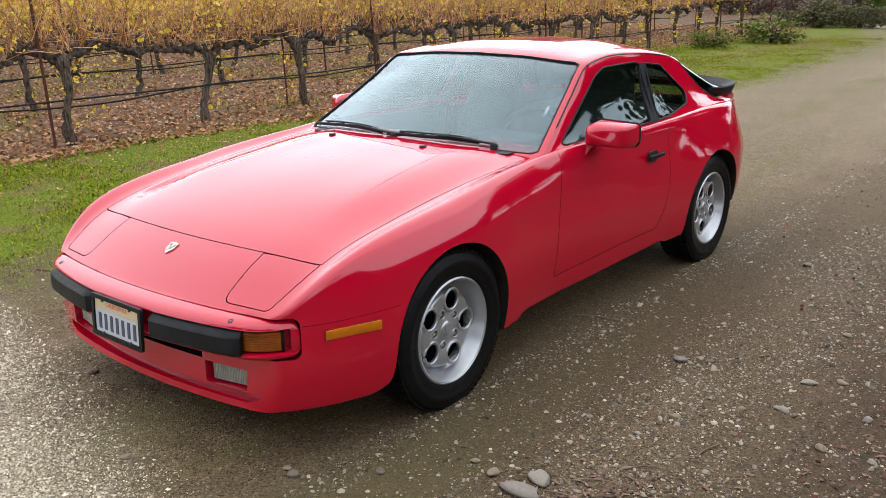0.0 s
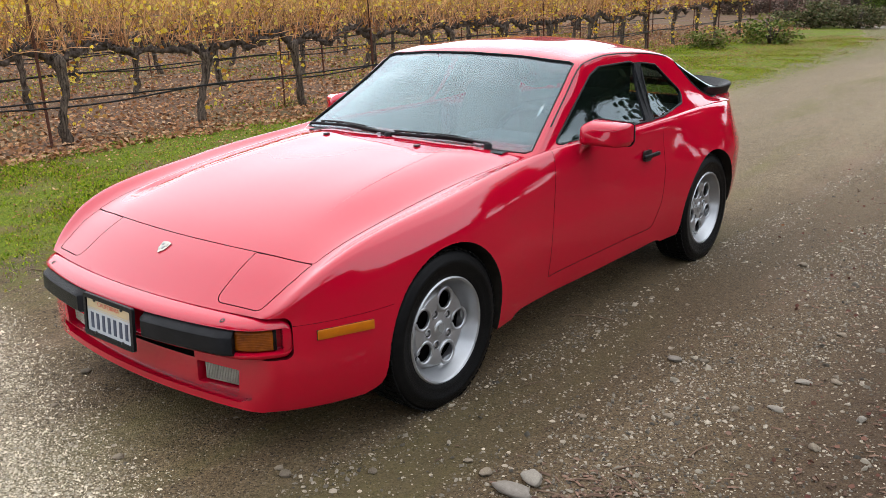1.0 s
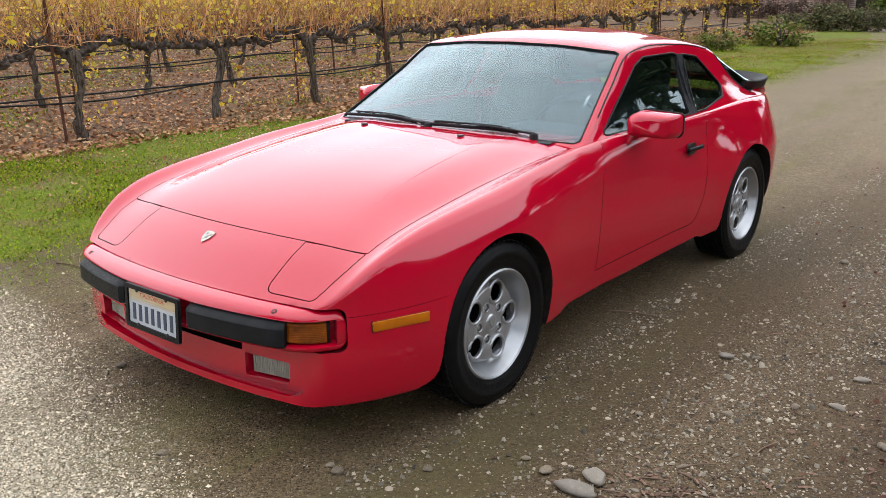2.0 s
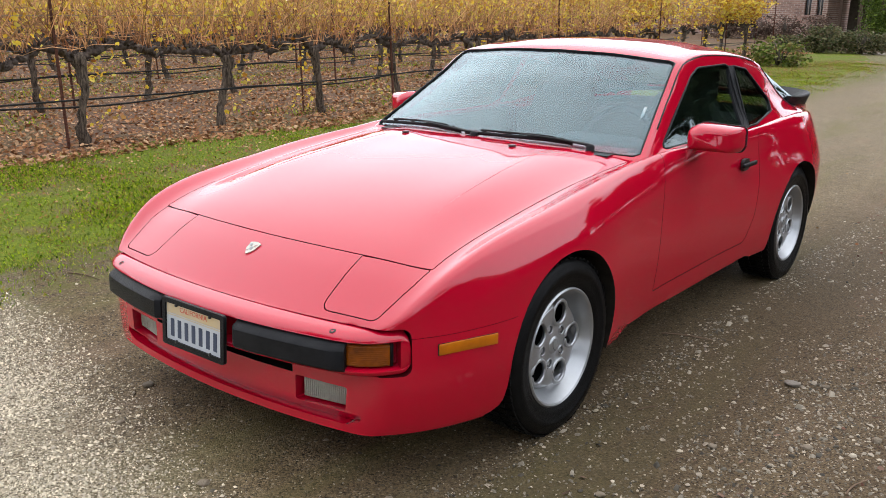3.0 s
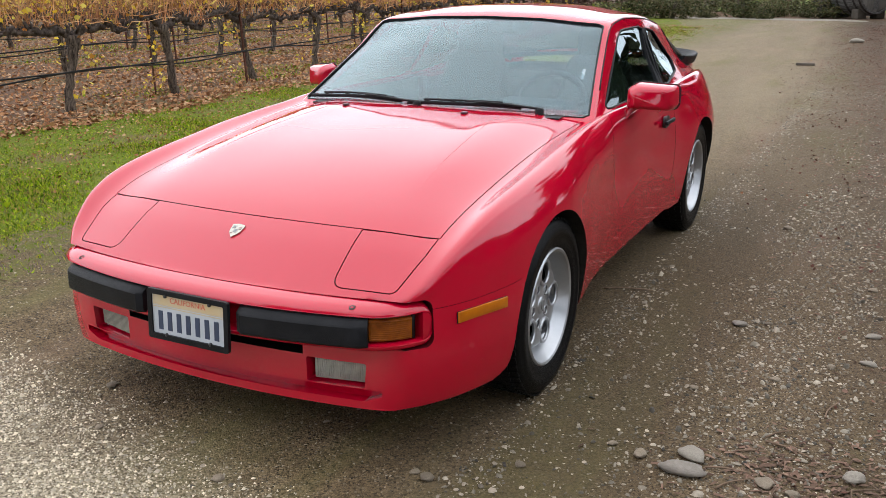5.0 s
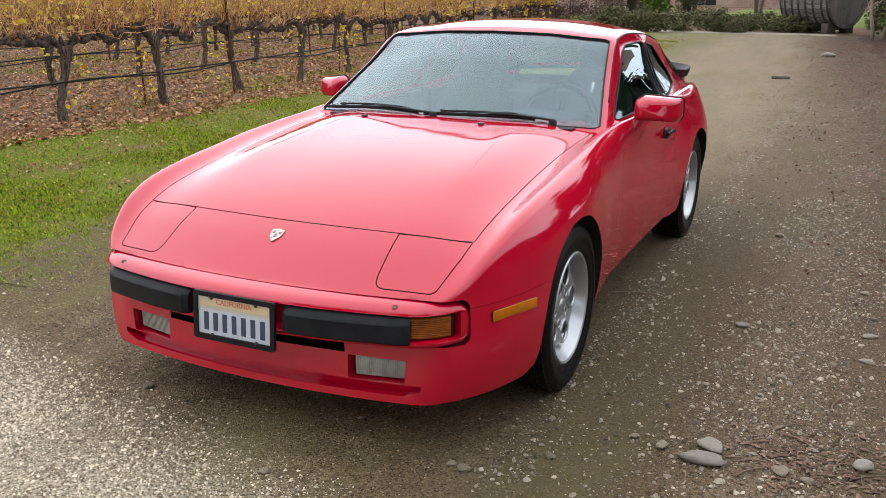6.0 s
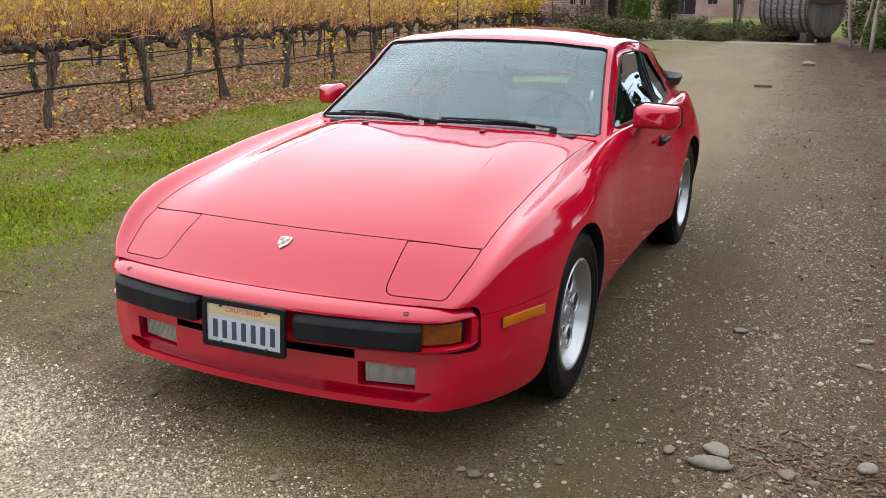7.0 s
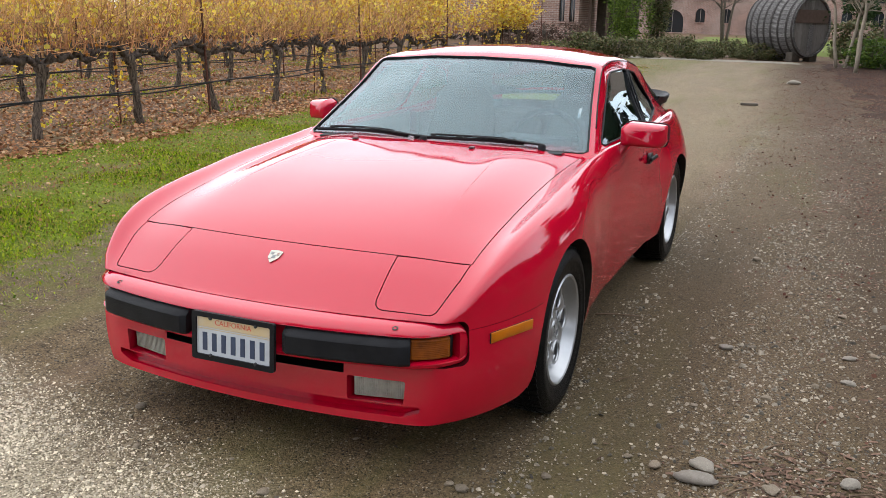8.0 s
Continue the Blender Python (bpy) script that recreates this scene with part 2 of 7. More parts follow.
def leafy(name, colours, rough=0.55, through_light=0.35):
    """Leaves of several colours, chosen leaf by leaf, that let some light through."""
    m = bpy.data.materials.new(name)
    m.use_nodes = True
    n, l = m.node_tree.nodes, m.node_tree.links
    b = n["Principled BSDF"]
    geo = n.new("ShaderNodeNewGeometry")
    ramp = n.new("ShaderNodeValToRGB")
    ramp.color_ramp.interpolation = "LINEAR"
    els = ramp.color_ramp.elements
    els[0].position, els[0].color = 0.0, (*colours[0], 1)
    els[1].position, els[1].color = 1.0, (*colours[-1], 1)
    for i, c in enumerate(colours[1:-1]):
        e = els.new((i + 1) / (len(colours) - 1))
        e.color = (*c, 1)
    l.new(geo.outputs["Random Per Island"], ramp.inputs[0])
    l.new(ramp.outputs[0], b.inputs["Base Color"])
    b.inputs["Roughness"].default_value, b.inputs["Specular IOR Level"].default_value = rough, 0.06
    tr = n.new("ShaderNodeBsdfTranslucent")
    l.new(ramp.outputs[0], tr.inputs["Color"])
    ms = n.new("ShaderNodeMixShader")
    ms.inputs[0].default_value = through_light
    l.new(b.outputs[0], ms.inputs[1])
    l.new(tr.outputs[0], ms.inputs[2])
    l.new(ms.outputs[0], n["Material Output"].inputs["Surface"])
    return m


def glass(name, tint, rough=0.0, gloss=0.05):
    """A thin pane: tinted see-through with a true gloss on top."""
    m = bpy.data.materials.new(name)
    m.use_nodes = True
    n, l = m.node_tree.nodes, m.node_tree.links
    n.remove(n["Principled BSDF"])
    tr = n.new("ShaderNodeBsdfTransparent")
    tr.inputs["Color"].default_value = (*tint, 1)
    gl = n.new("ShaderNodeBsdfGlossy")
    gl.inputs["Roughness"].default_value = rough
    gl.inputs["Color"].default_value = (0.86, 0.97, 1.0, 1)
    lw = n.new("ShaderNodeLayerWeight")
    lw.inputs["Blend"].default_value = 0.5
    pw = n.new("ShaderNodeMath")
    pw.operation, pw.inputs[1].default_value = "POWER", 4.4
    l.new(lw.outputs["Facing"], pw.inputs[0])
    fr = n.new("ShaderNodeMapRange")
    fr.inputs["To Min"].default_value = gloss
    l.new(pw.outputs[0], fr.inputs["Value"])
    ms = n.new("ShaderNodeMixShader")
    l.new(fr.outputs[0], ms.inputs[0])
    l.new(tr.outputs[0], ms.inputs[1])
    l.new(gl.outputs[0], ms.inputs[2])
    l.new(ms.outputs[0], n["Material Output"].inputs["Surface"])
    return m


RED = mat("red_paint", (0.395, 0.0012, 0.018), rough=0.6, coat=1.0, second=(0.37, 0.0012, 0.015), scale=3, amount=0.3, spec=0.0, coat_rough=0.045, coat_ior=1.57)
# body red darkened to put shade into the panel gaps
GAP_RED = mat("shadowed_red_flange", (0.06, 0.0015, 0.004), rough=0.8, spec=0.1)
DARK_GAP = mat("dark_gap", (0.006, 0.006, 0.006), rough=0.9, spec=0.1)
UNDERBODY = mat("underbody", (0.012, 0.011, 0.01), rough=0.95, second=(0.03, 0.026, 0.02), scale=20, spec=0.1)
RUBBER = mat("black_rubber", (0.006, 0.006, 0.007), spec=0.14, rough=0.5, second=(0.013, 0.013, 0.014), scale=30, bump=0.15, bump_scale=400)
PAD = mat("black_bumper_rubber", (0.004, 0.004, 0.005), spec=0.10, rough=0.4, second=(0.014, 0.014, 0.015), scale=12, bump=0.2, bump_scale=500)
TYRE = mat("tyre_rubber", (0.003, 0.003, 0.0034), spec=0.08, rough=0.38, second=(0.008, 0.0078, 0.0075), scale=25, rough_var=0.12, bump=0.2, bump_scale=300)
ALLOY = mat("silver_alloy", (0.42, 0.43, 0.44), rough=0.33, metal=0.75, second=(0.36, 0.365, 0.37), scale=14, rough_var=0.06)
AMBER = mat("amber_lens", (0.24, 0.060, 0.002), rough=0.3, coat=0.2, spec=0.1, second=(0.09, 0.020, 0.001), scale=18, amount=0.8)
AMBER_BRIGHT = mat("amber_marker_lens", (0.46, 0.130, 0.002), rough=0.3, coat=0.25, spec=0.3, second=(0.34, 0.090, 0.002), scale=14)
LENS = mat("clear_ribbed_lens", (0.38, 0.38, 0.35), rough=0.15, coat=1.0, second=(0.22, 0.22, 0.20), scale=25, metal=0.3)
WINDSHIELD = glass("windshield_glass", (0.70, 0.80, 0.82), rough=0.2, gloss=0.058)
SIDE_GLASS = glass("side_glass", (0.48, 0.54, 0.53))
HATCH_GLASS = glass("rear_glass", (0.20, 0.23, 0.24), gloss=0.08)
MIRROR = mat("mirror_glass", (0.9, 0.9, 0.9), rough=0.02, metal=1.0)
INTERIOR = mat("grey_interior", (0.14, 0.145, 0.143), rough=0.85, spec=0.15, second=(0.19, 0.195, 0.19), scale=30, bump=0.2, bump_scale=200)
INTERIOR_DARK = mat("dark_interior", (0.032, 0.033, 0.034), rough=0.75, second=(0.05, 0.05, 0.05), scale=20)
PLATE_WHITE = mat("plate_white", (0.40, 0.42, 0.44), rough=0.35, second=(0.34, 0.36, 0.38), scale=20)
PLATE_GOLD = mat("plate_gold", (0.46, 0.33, 0.16), rough=0.35, second=(0.42, 0.36, 0.26), scale=12)
PLATE_BLUE = mat("plate_blue", (0.02, 0.032, 0.065), rough=0.4)
PLATE_RED = mat("plate_red", (0.45, 0.05, 0.02), rough=0.4)
GOLD = mat("gold_enamel", (0.34, 0.32, 0.28), rough=0.25, metal=0.9)
DULL_RED = mat("dull_red_enamel", (0.20, 0.09, 0.07), rough=0.3)
DULL_GREY = mat("dark_grey_enamel", (0.17, 0.17, 0.165), rough=0.3)
BLACK = mat("black_enamel", (0.01, 0.01, 0.01), rough=0.3)
STICKER = mat("white_sticker", (0.42, 0.44, 0.45), rough=0.5)

BARK = mat("vine_bark", (0.022, 0.016, 0.012), rough=0.95, second=(0.145, 0.112, 0.086), scale=9, amount=0.95, stretch=(6, 6, 1), bump=1.0, bump_scale=24, spec=0.1)
CORDON = mat("cordon_bark", (0.016, 0.012, 0.011), rough=0.95, second=(0.13, 0.10, 0.082), scale=14, amount=0.6, bump=1.0, bump_scale=40, spec=0.1)
CANE = mat("cane", (0.27, 0.10, 0.045), rough=0.7, second=(0.58, 0.35, 0.165), scale=2.5, amount=0.8, island=0.6, spec=0.1)
VINE_LEAF = leafy("yellow_vine_leaf", [(0.36, 0.14, 0.03), (0.56, 0.35, 0.03), (0.72, 0.52, 0.06), (0.64, 0.50, 0.10), (0.52, 0.44, 0.08), (0.30, 0.12, 0.05)])
DEAD_LEAF = leafy("fallen_leaf", [(0.10, 0.038, 0.018), (0.29, 0.125, 0.055), (0.40, 0.21, 0.10), (0.20, 0.08, 0.036), (0.47, 0.31, 0.18), (0.14, 0.06, 0.03), (0.38, 0.21, 0.085)], 0.7, 0.1)
GRASS_MAT = leafy("grass_blade", [(0.028, 0.052, 0.003), (0.085, 0.150, 0.004), (0.20, 0.30, 0.006), (0.30, 0.36, 0.016), (0.27, 0.22, 0.05), (0.15, 0.095, 0.04)], 0.6, 0.3)
HEDGE_LEAF = leafy("hedge_leaf", [(0.030, 0.040, 0.017), (0.060, 0.070, 0.027), (0.095, 0.102, 0.040), (0.13, 0.115, 0.055), (0.11, 0.075, 0.045)], 0.6, 0.2)
GREEN_LEAF = leafy("green_leaf", [(0.035, 0.065, 0.016), (0.07, 0.115, 0.022), (0.13, 0.18, 0.03)], 0.55, 0.3)
WEED_LEAF = leafy("weed_leaf", [(0.04, 0.065, 0.015), (0.085, 0.12, 0.022), (0.16, 0.19, 0.035), (0.22, 0.19, 0.07), (0.16, 0.10, 0.05)], 0.6, 0.25)
DARK_LEAF = leafy("dark_tree_leaf", [(0.015, 0.03, 0.012), (0.03, 0.05, 0.02), (0.05, 0.07, 0.025)], 0.6, 0.2)
RUST = mat("rusty_stake", (0.05, 0.022, 0.016), rough=0.85, second=(0.11, 0.045, 0.03), scale=20, bump=0.3, spec=0.1)
HOSE = mat("black_hose", (0.009, 0.009, 0.009), spec=0.12, rough=0.6, second=(0.025, 0.024, 0.022), scale=10)
WIRE = mat("wire", (0.12, 0.115, 0.11), rough=0.5, metal=0.7)
CASK_WOOD = mat("weathered_oak", (0.042, 0.038, 0.035), rough=0.85, second=(0.21, 0.20, 0.19), scale=5, amount=0.75, stretch=(1, 8, 8), bump=0.5, bump_scale=30, random_value=0.25, spec=0.1)
CASK_HEAD = mat("cask_head_wood", (0.14, 0.125, 0.115), rough=0.85, second=(0.22, 0.2, 0.18), scale=6, amount=0.6, stretch=(8, 8, 1), bump=0.4, bump_scale=30, random_value=0.2, spec=0.1)
CASK_BROWN = mat("cask_cross_board", (0.10, 0.068, 0.052), rough=0.8, second=(0.14, 0.095, 0.075), scale=8, spec=0.1)
IRON = mat("iron_hoop", (0.025, 0.023, 0.022), rough=0.7, metal=0.5, second=(0.05, 0.04, 0.035), scale=15)
STONE = mat("stone", (0.135, 0.104, 0.07), rough=0.85, second=(0.25, 0.205, 0.15), scale=14, bump=0.5, bump_scale=60, random_value=0.3, spec=0.3)
PALE_PEBBLE = mat("pale_pebble", (0.33, 0.272, 0.195), rough=0.65, second=(0.62, 0.54, 0.395), scale=30, island=0.5, rough_var=0.2, spec=0.4)
PEBBLE = mat("pebble", (0.085, 0.066, 0.046), rough=0.7, second=(0.31, 0.262, 0.195), scale=30, island=0.9, rough_var=0.2, spec=0.3)
DARK_STONE = mat("dark_stone", (0.06, 0.05, 0.04), rough=0.9, second=(0.11, 0.095, 0.078), scale=6, bump=0.5, bump_scale=30, spec=0.1)
BED_PEBBLE = mat("bedded_pebble", (0.080, 0.066, 0.047), rough=0.75, second=(0.29, 0.25, 0.19), scale=14, island=0.8, bump=0.3, bump_scale=60, spec=0.3)
BRICK = mat("old_brick", (0.24, 0.15, 0.125), rough=0.9, second=(0.33, 0.23, 0.19), scale=2.0, amount=0.8, bump=0.5, bump_scale=12, random_value=0.2, spec=0.1)
MORTAR = mat("brick_mortar", (0.27, 0.21, 0.18), rough=0.95, second=(0.33, 0.25, 0.21), scale=1.5, amount=0.8, bump=0.4, bump_scale=10, spec=0.1)
WINDOW_DARK = mat("dark_window_glass", (0.015, 0.018, 0.02), rough=0.08, spec=0.5)
TRUNK_PALE = mat("pale_trunk", (0.19, 0.155, 0.115), rough=0.85, second=(0.28, 0.24, 0.185), scale=6, bump=0.4, bump_scale=40, spec=0.1)
TRUNK_DARK = mat("dark_trunk", (0.06, 0.05, 0.04), rough=0.9, second=(0.12, 0.1, 0.08), scale=6, bump=0.6, bump_scale=25, spec=0.1)
STICK = mat("twig", (0.09, 0.06, 0.04), rough=0.85, second=(0.16, 0.11, 0.075), scale=30, random_value=0.3, spec=0.1)


def brick_material():
    """Far brickwork: courses of weathered brick with pale joints."""
    m = mat("brickwork", (0.24, 0.15, 0.12), rough=0.95, spec=0.1)
    n, l = m.node_tree.nodes, m.node_tree.links
    co = n.new("ShaderNodeTexCoord")
    turn = n.new("ShaderNodeMapping")
    turn.inputs["Rotation"].default_value = (radians(90), 0, 0)
    br = n.new("ShaderNodeTexBrick")
    br.inputs["Color1"].default_value, br.inputs["Color2"].default_value, br.inputs["Mortar"].default_value = (0.27, 0.16, 0.125, 1), (0.17, 0.105, 0.085, 1), (0.33, 0.27, 0.23, 1)
    br.inputs["Scale"].default_value, br.inputs["Brick Width"].default_value, br.inputs["Row Height"].default_value, br.inputs["Mortar Size"].default_value = 1.0, 0.30, 0.10, 0.014
    ns = n.new("ShaderNodeTexNoise")
    ns.inputs["Scale"].default_value, ns.inputs["Detail"].default_value = 0.8, 6
    mx = n.new("ShaderNodeMix")
    mx.data_type, mx.blend_type = "RGBA", "OVERLAY"
    mx.inputs["Factor"].default_value = 0.5
    l.new(co.outputs["Object"], turn.inputs[0])
    l.new(turn.outputs[0], br.inputs["Vector"])
    l.new(co.outputs["Object"], ns.inputs["Vector"])
    l.new(br.outputs["Color"], mx.inputs["A"])
    l.new(ns.outputs["Fac"], mx.inputs["B"])
    l.new(mx.outputs["Result"], n["Principled BSDF"].inputs["Base Color"])
    return m


def ground_material():
    """Bare earth and gravel, with moister and paler patches."""
    m = bpy.data.materials.new("gravel_earth")
    m.use_nodes = True
    n, l = m.node_tree.nodes, m.node_tree.links
    b = n["Principled BSDF"]
    co = n.new("ShaderNodeTexCoord")
    big = n.new("ShaderNodeTexNoise")
    big.inputs["Scale"].default_value, big.inputs["Detail"].default_value = 0.55, 5
    mid = n.new("ShaderNodeTexNoise")
    mid.inputs["Scale"].default_value, mid.inputs["Detail"].default_value, mid.inputs["Roughness"].default_value = 9, 8, 0.75
    cell = n.new("ShaderNodeTexVoronoi")
    cell.inputs["Scale"].default_value, cell.inputs["Randomness"].default_value = 150, 1
    cell2 = n.new("ShaderNodeTexVoronoi")
    cell2.inputs["Scale"].default_value = 330
    for q in (mid, cell, cell2):
        l.new(co.outputs["Object"], q.inputs["Vector"])
    # wheel tracks draw the larger patches out along the drive
    along = n.new("ShaderNodeMapping")
    along.inputs["Scale"].default_value = (1.7, 0.30, 1)
    l.new(co.outputs["Object"], along.inputs[0])
    l.new(along.outputs[0], big.inputs["Vector"])

    def mixed(a, c, f, lo, hi):
        r = n.new("ShaderNodeMapRange")
        r.inputs["From Min"].default_value, r.inputs["From Max"].default_value = lo, hi
        l.new(f, r.inputs["Value"])
        x = n.new("ShaderNodeMix")
        x.data_type = "RGBA"
        for key, v in (("A", a), ("B", c)):
            if isinstance(v, tuple):
                x.inputs[key].default_value = (*v, 1)
            else:
                l.new(v, x.inputs[key])
        l.new(r.outputs[0], x.inputs["Factor"])
        return x.outputs["Result"]

    earth = mixed((0.082, 0.056, 0.029), (0.150, 0.106, 0.057), mid.outputs["Fac"], 0.35, 0.65)
    earth = mixed(earth, (0.190, 0.140, 0.080), big.outputs["Fac"], 0.50, 0.75)
    bright = n.new("ShaderNodeSeparateColor")
    l.new(cell.outputs["Color"], bright.inputs[0])
    earth = mixed(earth, (0.30, 0.25, 0.185), bright.outputs[0], 0.90, 1.04)
    earth = mixed(earth, (0.010, 0.008, 0.006), bright.outputs[1], 0.72, 1.02)
    grain = n.new("ShaderNodeMapRange")
    grain.inputs["To Min"].default_value, grain.inputs["To Max"].default_value = 0.62, 1.42
    l.new(bright.outputs[2], grain.inputs["Value"])
    fine = n.new("ShaderNodeSeparateColor")
    l.new(cell2.outputs["Color"], fine.inputs[0])
    grain2 = n.new("ShaderNodeMapRange")
    grain2.inputs["To Min"].default_value, grain2.inputs["To Max"].default_value = 0.70, 1.32
    l.new(fine.outputs[0], grain2.inputs["Value"])
    speck = n.new("ShaderNodeMath")
    speck.operation = "MULTIPLY"
    l.new(grain.outputs[0], speck.inputs[0])
    l.new(grain2.outputs[0], speck.inputs[1])
    tone = n.new("ShaderNodeHueSaturation")
    l.new(earth, tone.inputs["Color"])
    l.new(speck.outputs[0], tone.inputs["Value"])
    earth = tone.outputs["Color"]
    # the bed of pale crushed stone before the car
    at = n.new("ShaderNodeSeparateXYZ")
    l.new(co.outputs["Object"], at.inputs[0])

    def math_node(op, a, c):
        x = n.new("ShaderNodeMath")
        x.operation, x.use_clamp = op, op != "ADD" and op != "MULTIPLY_ADD"
        for i, v in enumerate((a, c)):
            if isinstance(v, float):
                x.inputs[i].default_value = v
            else:
                l.new(v, x.inputs[i])
        return x.outputs[0]

    def ramp(v, lo, hi):
        x = n.new("ShaderNodeMapRange")
        x.inputs["From Min"].default_value, x.inputs["From Max"].default_value = lo, hi
        l.new(v, x.inputs["Value"])
        return x.outputs[0]

    slant = n.new("ShaderNodeMath")
    slant.operation, slant.inputs[1].default_value = "MULTIPLY_ADD", 0.24
    l.new(at.outputs["X"], slant.inputs[0])
    l.new(at.outputs["Y"], slant.inputs[2])
    stray = n.new("ShaderNodeTexNoise")
    stray.inputs["Scale"].default_value, stray.inputs["Detail"].default_value = 1.3, 4
    l.new(co.outputs["Object"], stray.inputs["Vector"])
    side = n.new("ShaderNodeMath")
    side.operation, side.inputs[1].default_value = "MULTIPLY_ADD", 1.6
    l.new(stray.outputs["Fac"], side.inputs[0])
    l.new(at.outputs["X"], side.inputs[2])
    bed = math_node("MULTIPLY", ramp(slant.outputs[0], -0.82, -1.40), ramp(side.outputs[0], 1.95, 0.95))
    bed = math_node("MULTIPLY", bed, ramp(at.outputs["Y"], -6.5, -4.0))
    bed = math_node("MULTIPLY", bed, ramp(mid.outputs["Fac"], 0.25, 0.5))
    crushed = mixed((0.10, 0.080, 0.052), (0.42, 0.355, 0.25), bright.outputs[2], 0.1, 0.9)
    patch = n.new("ShaderNodeTexNoise")
    patch.inputs["Scale"].default_value, patch.inputs["Detail"].default_value, patch.inputs["Roughness"].default_value = 0.9, 4, 0.6
    l.new(along.outputs[0], patch.inputs["Vector"])

    # paler gravel and thin moss further along, darker brown beside the drive, moss towards the turf
    def over(base, colour, factor):
        x = n.new("ShaderNodeMix")
        x.data_type = "RGBA"
        x.inputs["B"].default_value = (*colour, 1)
        l.new(factor, x.inputs["Factor"])
        l.new(base, x.inputs["A"])
        return x.outputs["Result"]

    dry = math_node("MULTIPLY", ramp(at.outputs["Y"], 1.5, 9.0), ramp(bright.outputs[2], -0.5, 1.0))
    earth = over(earth, (0.300, 0.245, 0.165), math_node("MULTIPLY", dry, 0.52))
    earth = over(earth, (0.120, 0.110, 0.036), math_node("MULTIPLY", ramp(patch.outputs["Fac"], 0.52, 0.64), 0.45))
    earth = over(earth, (0.250, 0.165, 0.115), math_node("MULTIPLY", ramp(patch.outputs["Fac"], 0.44, 0.34), 0.35))
    # brown wheel track, its colour also darkened for the shade beside the car
    track_shade = math_node("MULTIPLY", math_node("MULTIPLY", ramp(at.outputs["X"], 0.45, 0.80), ramp(at.outputs["X"], 1.55, 1.15)), math_node("MULTIPLY", ramp(at.outputs["Y"], 8.0, 3.0), ramp(mid.outputs["Fac"], 0.2, 0.55)))
    earth = over(earth, (0.062, 0.045, 0.026), math_node("MULTIPLY", track_shade, 0.62))
    lean2 = n.new("ShaderNodeMath")
    lean2.operation, lean2.inputs[1].default_value = "MULTIPLY_ADD", 0.06
    l.new(at.outputs["Y"], lean2.inputs[0])
    l.new(at.outputs["X"], lean2.inputs[2])
    earth = over(earth, (0.050, 0.031, 0.019), math_node("MULTIPLY", math_node("MULTIPLY", ramp(lean2.outputs[0], 1.0, 2.3), ramp(mid.outputs["Fac"], 0.12, 0.50)), 0.85))
    lean = n.new("ShaderNodeMath")
    lean.operation, lean.inputs[1].default_value = "MULTIPLY_ADD", 0.03
    l.new(at.outputs["Y"], lean.inputs[0])
    l.new(at.outputs["X"], lean.inputs[2])
    earth = over(earth, (0.085, 0.095, 0.012), math_node("MULTIPLY", ramp(lean.outputs[0], -1.55, -2.3), ramp(mid.outputs["Fac"], 0.46, 0.56)))
    spread = n.new("ShaderNodeMix")
    spread.data_type = "RGBA"
    l.new(bed, spread.inputs["Factor"])
    l.new(earth, spread.inputs["A"])
    l.new(crushed, spread.inputs["B"])
    l.new(spread.outputs["Result"], b.inputs["Base Color"])
    b.inputs["Roughness"].default_value, b.inputs["Specular IOR Level"].default_value = 0.8, 0.10
    add = n.new("ShaderNodeMath")
    add.operation = "MULTIPLY_ADD"
    add.inputs[1].default_value = 0.5
    l.new(cell2.outputs["Distance"], add.inputs[0])
    l.new(cell.outputs["Distance"], add.inputs[2])
    bp = n.new("ShaderNodeBump")
    bp.invert = True
    bp.inputs["Strength"].default_value, bp.inputs["Distance"].default_value = 0.9, 0.006
    l.new(add.outputs[0], bp.inputs["Height"])
    l.new(bp.outputs[0], b.inputs["Normal"])
    return m


ROAD = ground_material()
BRICKWORK = brick_material()
MULCH = mat("bark_mulch", (0.020, 0.012, 0.008), rough=0.95, second=(0.062, 0.036, 0.025), scale=26, amount=0.8, bump=1.0, bump_scale=60, third=(0.085, 0.042, 0.032), third_scale=0.8, third_amount=0.6, spec=0.1)
CHIP = mat("bark_chip", (0.070, 0.039, 0.028), rough=0.9, second=(0.19, 0.122, 0.086), scale=20, island=0.6, spec=0.1)
LAWN = mat("lawn", (0.08, 0.105, 0.02), rough=0.95, second=(0.12, 0.14, 0.03), scale=3, spec=0.1)
SOIL = mat("leaf_soil", (0.055, 0.034, 0.022), rough=0.95, second=(0.16, 0.095, 0.06), scale=14, amount=0.7, bump=0.8, bump_scale=50, third=(0.10, 0.10, 0.03), third_scale=0.7, third_amount=0.4, spec=0.1)
TURF = mat("turf_soil", (0.042, 0.070, 0.004), rough=0.95, second=(0.15, 0.175, 0.016), scale=42, amount=0.9, bump=1.0, bump_scale=110, third=(0.13, 0.09, 0.045), third_scale=2.0, third_amount=0.85, spec=0.1)
PATH_DUST = mat("pale_dust", (0.20, 0.175, 0.14), rough=0.95, second=(0.26, 0.23, 0.19), scale=6, bump=0.3, spec=0.1)


# ---- the ground: one sheet to the horizon, with the gravel road, the turf strip and the vineyard floor on it ----
def wobble(v, seed, size):
    return size * noise.noise(Vector((v * 0.9, seed, 0.3))) + 0.4 * size * noise.noise(Vector((v * 3.7, seed, 7.1)))


